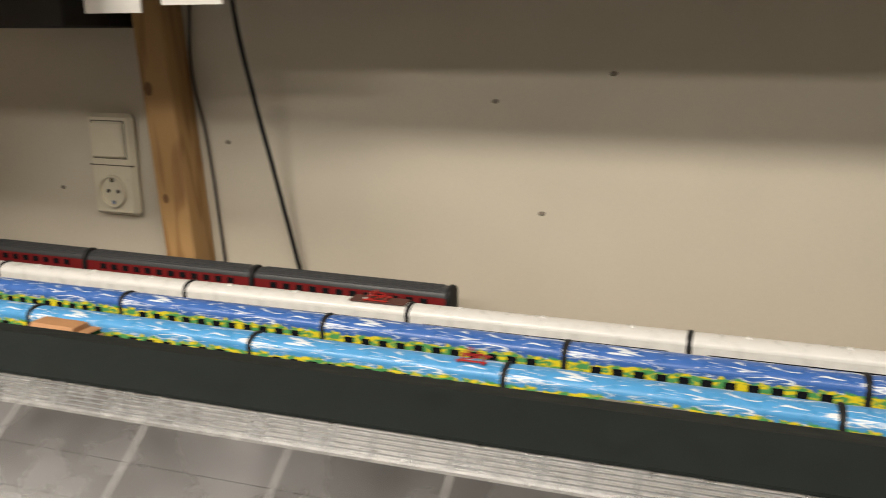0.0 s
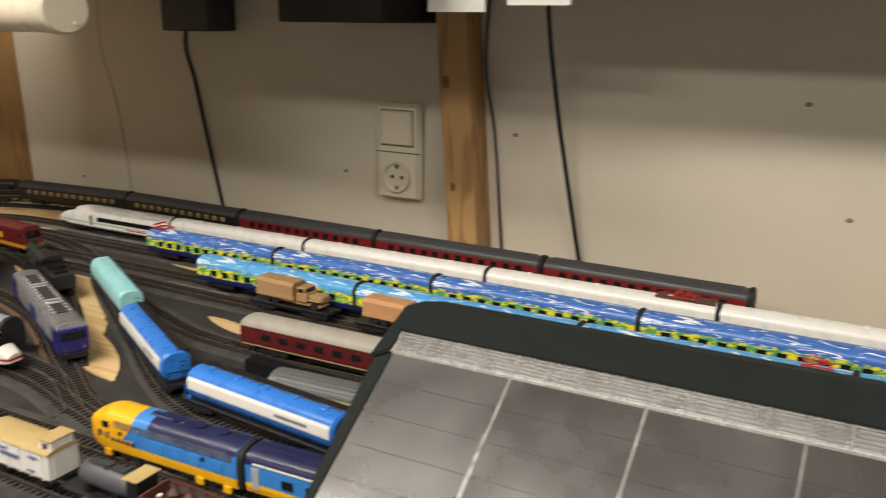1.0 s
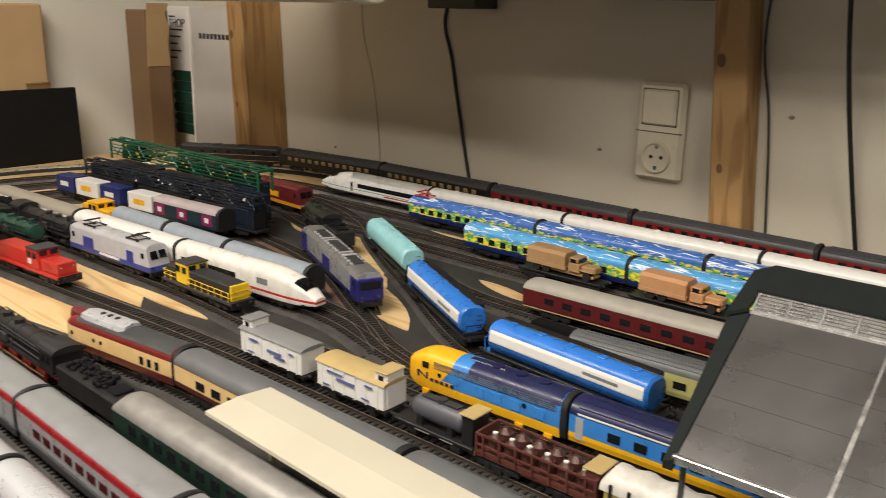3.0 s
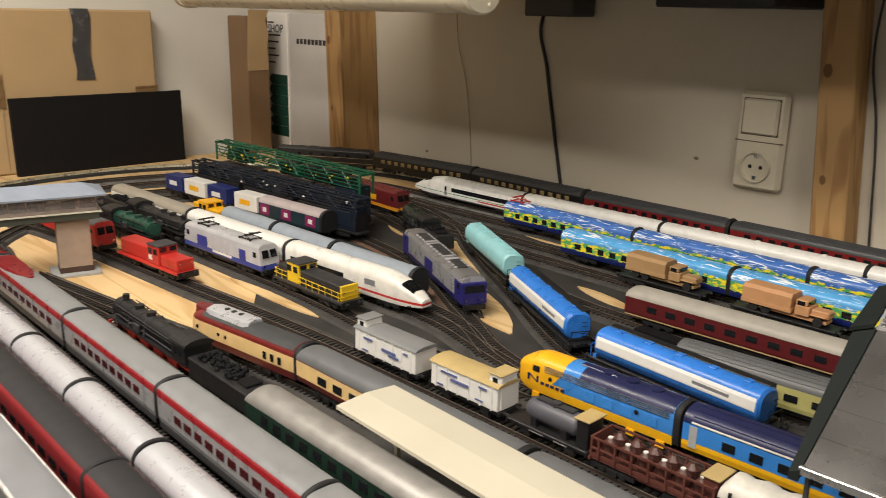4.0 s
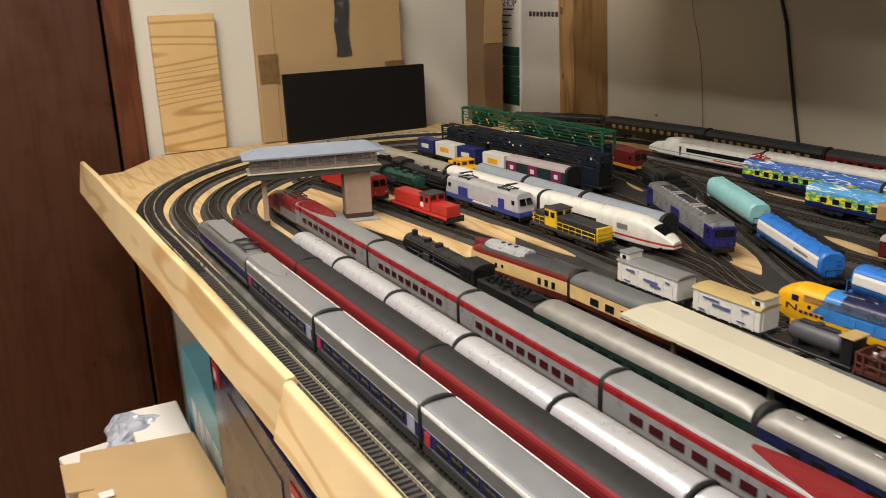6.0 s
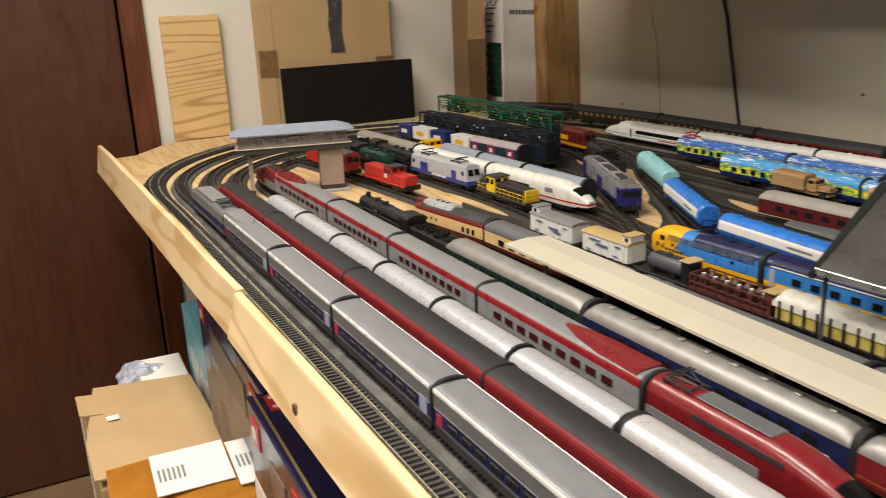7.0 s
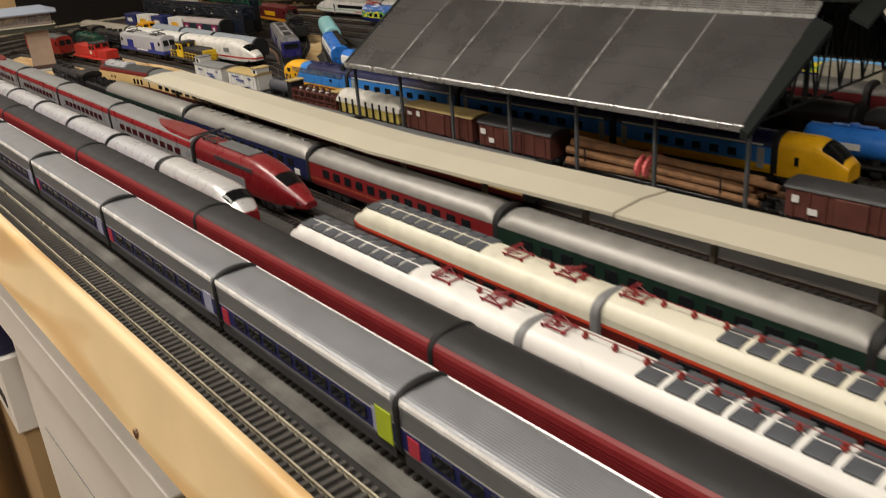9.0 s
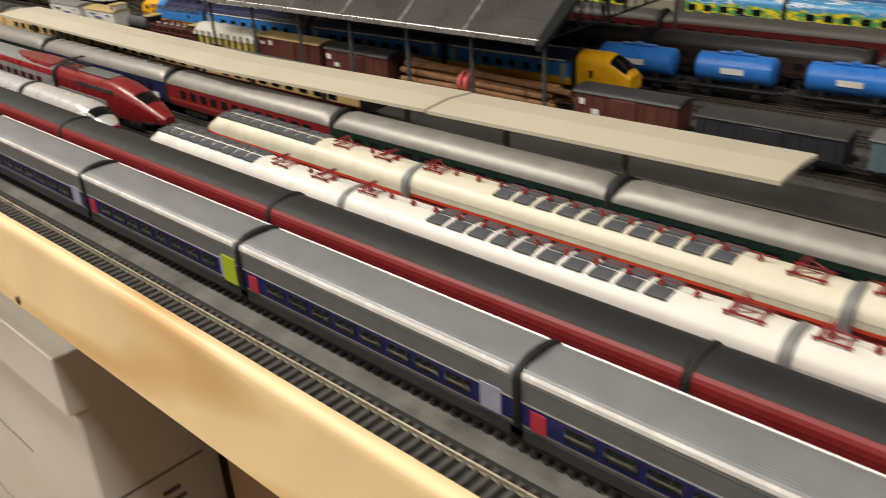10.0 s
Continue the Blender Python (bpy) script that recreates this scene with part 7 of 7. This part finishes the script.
    for x, q in ((-0.0005, -1), (HL + 0.0005, 1)):
        bm = bmesh.new()
        rings = []
        for f, w in ((-0.04, 0.007), (1.0, 0.016)):
            y, z = slope(f, 0.0028)
            rings.append([(x, y, z), (x + q * w, y, z - 0.45 * w), (x + q * w, y, z - 0.45 * w - 0.005), (x, y, z - 0.008)])
        loft(bm, rings)
        link("verge", bm, SLATE, hall, "dark slate verge board")
    for i in range(7):
        x = HL * i / 6
        bm = bmesh.new()
        y0 = yy(0.012)
        bx(bm, x - 0.0015, x + 0.0015, y0 - 0.0015, y0 + 0.0015, TOP + 0.004, 1.082)
        link("column", bm, mat("column_grey", (0.07, 0.075, 0.08), 0.5), hall)
for x in (0.004, HL - 0.004):
    W = 2 * RIDGE[0]
    top = lambda y: EAVE[1] + (KNEE[1] - EAVE[1]) * min(min(y, W - y) / KNEE[0], 1.0)
    bars = [((0.012, 1.075), (W - 0.012, 1.075), 0.0014)]
    for i in range(12):
        ya, yb = 0.012 + (W - 0.024) * i / 12, 0.012 + (W - 0.024) * (i + 1) / 12
        za, zb = (1.075, top(yb)) if i % 2 else (top(ya), 1.075)
        bars += [((ya, za), (yb, zb), 0.001), ((yb, 1.075), (yb, top(yb)), 0.0008)]
    for (ya, za), (yb, zb), rr in bars:
        if (Vector((ya, za)) - Vector((yb, zb))).length > 0.004:
            bm = bmesh.new()
            cyl(bm, (x, ya, za), (x, yb, zb), rr, 6)
            link("truss_bar", bm, SLATE, hall, "dark lattice roof truss bar")
hall.matrix_basis = pose(-0.391, 0.357, 0, 0, 0, 2.1)

# ---- signal box bridge over the tracks ----
sb = root("signal_box_bridge", "bridge signal box with pale blue roof and beige piers", "model building")
BW, BL_ = 0.027, 0.104
BEIGE = mat("beige_wall", (0.36, 0.27, 0.21), 0.7)
bm = bmesh.new()
bx(bm, -BW, BW, -BL_, BL_, 0.082, 0.092, 0.0006)
link("bridge_beam", bm, mat("olive_grey_beam", (0.055, 0.06, 0.045), 0.6), sb)
bm = bmesh.new()
bx(bm, -BW - 0.003, BW + 0.003, -BL_ - 0.003, BL_ + 0.003, 0.092, 0.0935)
link("ledge", bm, IVORY, sb)
bm = bmesh.new()
CW, CL = BW - 0.002, BL_ - 0.003
for z0, z1 in ((0.0935, 0.0985), (0.1130, 0.116)):
    for q in (-1, 1):
        bx(bm, q * CW - 0.0008, q * CW + 0.0008, -CL, CL, z0, z1)
        bx(bm, -CW + 0.0008, CW - 0.0008, q * CL - 0.0008, q * CL + 0.0008, z0, z1)
for q in (-1, 1):
    for i in range(10):
        y = -CL + 0.001 + (2 * CL - 0.002) * i / 9
        bx(bm, q * CW - 0.0007, q * CW + 0.0007, y - 0.0008, y + 0.0008, 0.0985, 0.1130)
    bx(bm, -0.0008, 0.0008, q * CL - 0.0007, q * CL + 0.0007, 0.0985, 0.1130)
link("cabin", bm, mat("mauve_grey_cabin", (0.26, 0.21, 0.185), 0.4, vary=0.15), sb)
for y, ln, z1 in ((-0.062, 0.014, 0.104), (-0.020, 0.020, 0.1055), (0.030, 0.010, 0.1045), (0.066, 0.018, 0.105)):
    bm = bmesh.new()
    bx(bm, -0.006, 0.004, y - ln / 2, y + ln / 2, 0.0935, z1, 0.0006)
    link("control_desk", bm, mat("dark_control_desk", (0.07, 0.05, 0.045), 0.5), sb)
SMOKY = mat("smoky_window", (0.42, 0.38, 0.36), 0.08)
SMOKY.node_tree.nodes["Principled BSDF"].inputs["Alpha"].default_value = 0.35
for s in (-1, 1):
    for i in range(9):
        y = -CL + 0.001 + (2 * CL - 0.002) * (i + 0.5) / 9
        bm = bmesh.new()
        bx(bm, s * CW - 0.0003, s * CW + 0.0003, y - 0.0102, y + 0.0102, 0.0986, 0.1129)
        link("window", bm, SMOKY, sb)
bm = bmesh.new()
e = [(-BW - 0.010, -BL_ - 0.010), (BW + 0.010, -BL_ - 0.010), (BW + 0.010, BL_ + 0.010), (-BW - 0.010, BL_ + 0.010)]
lo = [bm.verts.new((x, y, 0.116)) for x, y in e]
md = [bm.verts.new((x, y, 0.1185)) for x, y in e]
rg = [bm.verts.new((0, -BL_ + 0.02, 0.131)), bm.verts.new((0, BL_ - 0.02, 0.131))]
bm.faces.new(lo[::-1])
for i in range(4):
    bm.faces.new((lo[i], lo[(i + 1) % 4], md[(i + 1) % 4], md[i]))
bm.faces.new((md[0], md[1], rg[0]))
bm.faces.new((md[1], md[2], rg[1], rg[0]))
bm.faces.new((md[2], md[3], rg[1]))
bm.faces.new((md[3], md[0], rg[0], rg[1]))
link("roof", bm, mat("pale_blue_slate", (0.24, 0.275, 0.34), 0.5), sb, "pale blue hipped roof")
bm = bmesh.new()
bx(bm, -0.004, 0.004, -BL_ + 0.018, -BL_ + 0.026, 0.004, 0.082, 0.0005)
link("front_pier", bm, mat("rose_beige", (0.50, 0.36, 0.28), 0.7), sb, "slim rose-beige pier")
bm = bmesh.new()
bx(bm, -0.017, 0.017, BL_ - 0.058, BL_ - 0.014, 0.004, 0.082, 0.0005)
link("rear_pier", bm, BEIGE, sb, "broad beige pier")
bm = bmesh.new()
bx(bm, -0.0175, 0.0175, BL_ - 0.0585, BL_ - 0.0135, 0.004, 0.012)
link("plinth", bm, mat("dark_brown_plinth", (0.06, 0.03, 0.02), 0.7), sb)
bm = bmesh.new()
bx(bm, -0.0045, 0.0045, -BL_ + 0.0175, -BL_ + 0.0265, 0.0, 0.010)
link("plinth", bm, MATS["dark_brown_plinth"], sb)
bm = bmesh.new()
bx(bm, -0.030, 0.030, BL_ - 0.070, BL_ - 0.004, 0.0, 0.004, 0.0005)
link("base_slab", bm, mat("concrete_grey", (0.35, 0.36, 0.36), 0.7), sb)
sb.matrix_basis = pose(-1.432, 0.191, TOP, 0, 0, -14)

# ---- against the west wall ----
def lean(name, w, h, t, material, label, category, y0, x, z, tilt):
    bm = bmesh.new()
    bx(bm, 0, t, 0, w, 0, h, 0.0015)
    o = tagged(link(name, bm, material), label, category)
    o.matrix_basis = pose(x, y0, z, 0, tilt, 0)
    return o


lean("pine_board_offcut", 0.152, 0.325, 0.018, PLYWEST, "pale pine board offcut leaning on the wall", "board", 0.117, -2.262, TOP, -0.3)
cb = root("flat_cardboard_box", "large flat brown cardboard box closed with grey tape", "cardboard box")
bm = bmesh.new()
bx(bm, 0, 0.035, 0, 0.400, 0, 0.362, 0.004)
link("box", bm, CARD, cb)
bm = bmesh.new()
bx(bm, 0.033, 0.037, -0.004, 0.045, 0.004, 0.355, 0.001)
link("flap", bm, CARD, cb)
for y0, y1, z0, z1, m, nm in ((0.208, 0.248, 0.205, 0.364, TAPE, "grey_tape"), (0.000, 0.05, 0.150, 0.222, BROWNTAPE, "brown_tape"), (0.345, 0.401, 0.165, 0.185, BROWNTAPE, "brown_tape")):
    bm = bmesh.new()
    n = 8
    rings = [[(0.0384 + (0.0008 * math.sin(i * 2.1)), y0 + (0.003 * math.sin(i * 1.3) if m is TAPE else 0), z0 + (z1 - z0) * i / n), (0.0384 + 0.0012 * math.sin(i * 1.1), (y0 + y1) / 2, z0 + (z1 - z0) * i / n),
              (0.0384 + 0.0008 * math.cos(i * 1.7), y1 + (0.003 * math.cos(i) if m is TAPE else 0), z0 + (z1 - z0) * i / n)] for i in range(n + 1)]
    loft(bm, rings, False, False)
    bmesh.ops.solidify(bm, geom=bm.faces[:], thickness=0.0004)
    link(nm, bm, m, cb, "shiny grey duct tape" if m is TAPE else "brown parcel tape", True)
cb.matrix_basis = pose(-2.262, 0.362, TOP)
lean("backdrop_board", 0.398, 0.172, 0.012, mat("matt_black_panel", (0.007, 0.006, 0.006), 0.7, spec=0.2), "matt black flat board standing on the table", "board", 0.412, -2.205, TOP, -1.5)
bc = root("torn_brown_carton", "torn brown carton standing in the corner", "carton")
bm = bmesh.new()
bx(bm, -2.262, -2.17, 0.982, 1.048, TOP, 1.336, 0.003)
link("box", bm, DARKCARD, bc)
bm = bmesh.new()
loft(bm, [[(-2.170 + dx, 0.984, z), (-2.170 + dx, 1.046 - w, z), (-2.168 + dx, 1.046 - w, z), (-2.168 + dx, 0.984, z)] for z, w, dx in ((1.20, 0.0, 0.0), (1.26, 0.006, 0.003), (1.29, 0.001, 0.005), (1.325, 0.012, 0.008), (1.352, 0.004, 0.013))])
link("torn_flap", bm, CARD, bc, "torn lighter cardboard flap")
wc = root("white_lamp_carton", "tall white lamp carton with a dark green print", "carton")
bm = bmesh.new()
bx(bm, -2.262, -2.163, 1.10, 1.19, TOP, 1.345, 0.002)
link("box", bm, WHITECARD, wc)
bm = bmesh.new()
for i in range(6):
    z = 1.020 + 0.0275 * i
    w = 0.004 if i % 2 else 0.0
    bx(bm, -2.248 + w, -2.166, 1.0985, 1.0999, z, z + 0.0265)
    vs = [bm.verts.new(q) for q in ((-2.248 + w, 1.0988, z), (-2.256, 1.0988, z + 0.013), (-2.248 + w, 1.0988, z + 0.0265))]
    bm.faces.new(vs)
link("green_print", bm, mat("dark_green_print", (0.012, 0.06, 0.04), 0.5), wc, "dark green zigzag print")
for i, (z, l) in enumerate(((1.318, 0.03), (1.285, 0.06), (1.268, 0.05), (1.25, 0.035), (1.232, 0.05), (1.214, 0.03))):
    bm = bmesh.new()
    bx(bm, -2.255, -2.255 + l, 1.0988, 1.0998, z, z + 0.004)
    link("print_bar", bm, DARKGREY, wc)
txt = bpy.data.curves.new("word", "FONT")
txt.body, txt.size, txt.extrude = "SHOP", 0.030, 0.0003
txt.materials.append(DARKGREY)
tx = new("word", txt)
tx.parent = wc
tx.matrix_basis = pose(-2.255, 1.0985, 1.294, 90, 0, 0)
gc = root("grey_white_carton", "grey-white carton standing behind the pine post", "carton")
bm = bmesh.new()
bx(bm, -2.160, -1.955, 1.105, 1.195, TOP, 1.345, 0.002)
link("box", bm, GREYCARD, gc)
bm = bmesh.new()
for i in range(9):
    x = -2.125 + 0.017 * i
    bx(bm, x, x + 0.012, 1.1042, 1.1052, 1.268, 1.281)
link("print_bar", bm, DARKGREY, gc)

# ---- boxes under and before the table's edge ----
def carton(name, dims, material, label, rz=0.0, group="boxes below the table"):
    (cx, cy, z0), (lx, ly, lz) = dims
    r = root(name, label, "box", group)
    bm = bmesh.new()
    bx(bm, -lx / 2, lx / 2, -ly / 2, ly / 2, 0, lz, 0.002)
    link("box", bm, material, r)
    r.matrix_basis = pose(cx, cy, z0, 0, 0, rz)
    return r


NAVYBOX = mat("navy_gloss_carton", (0.014, 0.014, 0.06), 0.25, vary=0.2, scale=12)
BLUEBOX = mat("light_blue_carton", (0.17, 0.48, 0.62), 0.4, vary=0.1, scale=14)
REDLOGO = mat("red_print", (0.5, 0.03, 0.03), 0.4)
c = carton("light_blue_box", ((-1.34, -0.004, FLOOR), (0.52, 0.07, 0.70)), BLUEBOX, "light blue carton with white lettering on its side", -3)
for i in range(7):
    bm = bmesh.new()
    bx(bm, -0.19 + i * 0.058, -0.146 + i * 0.058, -0.0362, -0.035, 0.53, 0.63)
    link("letter_bar", bm, WHITE, c)
c = carton("white_box", ((-1.55, -0.085, FLOOR), (0.20, 0.09, 0.575)), WHITECARD, "plain white carton before the blue one", -2)
for x, y0, zb, w in ((-1.00, 0.0, FLOOR, 0.44), (-0.655, -0.03, 0.795, 0.27)):
    h = 0.90 - zb
    c = carton("navy_model_box", ((x, y0, zb), (w, 0.13, h)), NAVYBOX, "navy blue model train box with red and white print", -2)
    for z in ((0.30, 0.55, h - 0.045) if h > 0.5 else (h - 0.045,)):
        for xx in (-w / 2 + 0.04, w / 2 - 0.06):
            bm = bmesh.new()
            bx(bm, xx - 0.018, xx + 0.018, -0.0664, -0.065, z, z + 0.03)
            link("red_emblem", bm, REDLOGO, c, "red and white emblem")
            bm = bmesh.new()
            bx(bm, xx - 0.012, xx + 0.004, -0.0670, -0.0662, z + 0.006, z + 0.020)
            link("white_emblem", bm, WHITE, c)
        bm = bmesh.new()
        bx(bm, -w / 2 + 0.10, w / 2 - 0.11, -0.0664, -0.065, z - 0.035, z + 0.012)
        link("picture_print", bm, mat("beige_picture_print", (0.17, 0.13, 0.105), 0.4, vary=0.5, scale=25), c, "faded picture print")
bm = bmesh.new()
bx(bm, -w / 2 + 0.012, -w / 2 + 0.055, -0.048, -0.018, h + 0.0002, h + 0.0008)
em = link("red_emblem", bm, REDLOGO, c)
for k in range(3):
    bm = bmesh.new()
    bx(bm, -w / 2 + 0.017 + 0.012 * k, -w / 2 + 0.024 + 0.012 * k, -0.044 + 0.005 * (k % 2), -0.030 + 0.006 * (k % 2), h + 0.0007, h + 0.0011)
    link("white_emblem", bm, WHITE, em)
bm = bmesh.new()
bx(bm, -w / 2 + 0.001, w / 2 - 0.001, -0.058, -0.055, h + 0.0001, h + 0.0006)
link("gold_line", bm, mat("gold_print", (0.30, 0.22, 0.09), 0.4), c)
carton("brown_carton", ((-0.665, -0.025, FLOOR), (0.29, 0.13, 0.69 - FLOOR)), CARD, "brown cardboard carton under the stacked train boxes", -2)
c = carton("printed_carton", ((-0.655, -0.03, 0.69), (0.285, 0.13, 0.105)), WHITECARD, "white carton with grey and red print under the navy box", -2)
for k in range(5):
    bm = bmesh.new()
    bx(bm, 0.045 + 0.016 * k, 0.056 + 0.016 * k, -0.0662, -0.065, 0.030, 0.048)
    link("lettering_bar", bm, DARKGREY, c)
bm = bmesh.new()
bx(bm, 0.005, 0.032, -0.0662, -0.065, 0.022, 0.044)
link("red_emblem", bm, REDLOGO, c)
bb = root("open_cardboard_box", "open brown cardboard box with a torn flap", "cardboard box")
bm = bmesh.new()
bx(bm, -0.165, 0.165, -0.098, 0.098, 0.0, 0.607, 0.003)
link("box", bm, CARD, bb)
bm = bmesh.new()
loft(bm, [[(-0.167, -0.072, 0.624), (-0.167, 0.10, 0.609), (-0.167, 0.10, 0.612), (-0.167, -0.072, 0.627)], [(0.06, -0.104, 0.628), (0.06, 0.10, 0.609), (0.06, 0.10, 0.612), (0.06, -0.104, 0.631)],
          [(0.167, -0.104, 0.622), (0.167, 0.10, 0.609), (0.167, 0.10, 0.612), (0.167, -0.104, 0.625)]])
link("lid", bm, CARD, bb)
bm = bmesh.new()
loft(bm, [[(-0.135, -0.104, 0.632), (-0.045, -0.104, 0.634), (-0.045, -0.104, 0.631), (-0.135, -0.104, 0.629)], [(-0.135, -0.068, 0.628), (-0.045, -0.068, 0.629), (-0.045, -0.068, 0.626), (-0.135, -0.068, 0.625)]])
link("flap", bm, CARD, bb, "torn cardboard flap")
bm = bmesh.new()
bx(bm, -0.03, -0.012, -0.065, -0.045, 0.6285, 0.6292)
link("sticker", bm, WHITE, bb)
bb.matrix_basis = pose(-1.27, -0.152, FLOOR, 0, 0, 0)
en = root("padded_envelope", "orange padded envelope with white address labels", "envelope")
bm = bmesh.new()
n = 8
vs = {}
for i in range(n + 1):
    for j in range(n + 1):
        u, v = i / n, j / n
        vs[i, j] = bm.verts.new((-0.15 + 0.30 * u, -0.11 + 0.22 * v, 0.028 * math.sin(math.pi * u) ** 0.5 * math.sin(math.pi * v) ** 0.5 + 0.003 * math.sin(9 * u + 4 * v)))
for i in range(n):
    for j in range(n):
        bm.faces.new((vs[i, j], vs[i + 1, j], vs[i + 1, j + 1], vs[i, j + 1]))
bmesh.ops.solidify(bm, geom=bm.faces[:], thickness=0.004)
link("pouch", bm, mat("orange_kraft", (0.62, 0.27, 0.03), 0.35, vary=0.1, bump=0.2), en, "", True)
for x0, x1, y0, y1 in ((-0.105, -0.005, -0.055, 0.040), (-0.095, 0.015, 0.043, 0.085)):
    bm = bmesh.new()
    bx(bm, x0, x1, y0, y1, 0.030, 0.0315)
    lb = link("address_label", bm, WHITE, en, "white paper label")
    for k in range(6):
        bm = bmesh.new()
        bx(bm, x0 + 0.04, x0 + 0.07, y0 + 0.006 + 0.006 * k, y0 + 0.009 + 0.006 * k, 0.0314, 0.0319)
        link("print_bar", bm, GREY, lb)
en.matrix_basis = pose(-0.86, -0.14, 0.728, 0, 2, -3)
c = carton("parcel_stack", ((-0.86, -0.175, FLOOR), (0.28, 0.20, 0.665)), CARD, "brown parcel stack under the envelope", -20)
# white cartons near the camera
c = carton("white_carton", ((-0.20, -0.03, FLOOR), (0.50, 0.11, 0.822)), WHITECARD, "tall white carton with a lid below the plank", 0)
bm = bmesh.new()
bx(bm, -0.255, 0.258, -0.064, 0.058, 0.822, 0.876, 0.001)
link("lid", bm, WHITECARD, c)
for z, x0 in ((0.70, -0.2), (0.56, -0.23), (0.40, -0.245)):
    bm = bmesh.new()
    bx(bm, x0, 0.10, -0.0556, -0.055, z, z + 0.0015)
    link("crease", bm, GREY, c)
bm = bmesh.new()
for y0, y1, z0, z1 in ((-0.042, -0.040, 0.60, 0.72), (-0.042, 0.04, 0.7185, 0.7205), (-0.042, 0.04, 0.655, 0.657), (-0.005, 0.012, 0.695, 0.700), (-0.002, 0.016, 0.684, 0.688)):
    bm = bmesh.new()
    bx(bm, 0.2502, 0.2507, y0, y1, z0, z1)
    link("label_line", bm, mat("grey_label_print", (0.12, 0.10, 0.085), 0.6), c)
c = carton("flat_white_carton", ((-0.22, -0.01, 0.927), (0.58, 0.13, 0.030)), GREYCARD, "flat grey-white carton lying on the tall one", 0)
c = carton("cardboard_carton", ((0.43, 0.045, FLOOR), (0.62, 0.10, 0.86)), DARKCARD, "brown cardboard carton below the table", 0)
bag = root("crumpled_plastic_bag", "crumpled clear bluish plastic bag on the boxes", "plastic bag")
bm = bmesh.new()
bmesh.ops.create_icosphere(bm, subdivisions=4, radius=0.05)
for v in bm.verts:
    v.co *= 1 + 0.35 * noise.noise(v.co * 30) + 0.2 * noise.noise(v.co * 75)
    v.co.z *= 0.75
pm = mat("crumpled_clear_plastic", (0.45, 0.48, 0.58), 0.12, vary=0.3, scale=30, spec=0.8)
link("bag", bm, pm, bag)
bag.matrix_basis = pose(-1.60, -0.12, 0.600)
carton("white_box", ((-1.60, -0.18, FLOOR), (0.14, 0.12, 0.515)), WHITECARD, "white carton standing on the floor under the bag", 8)
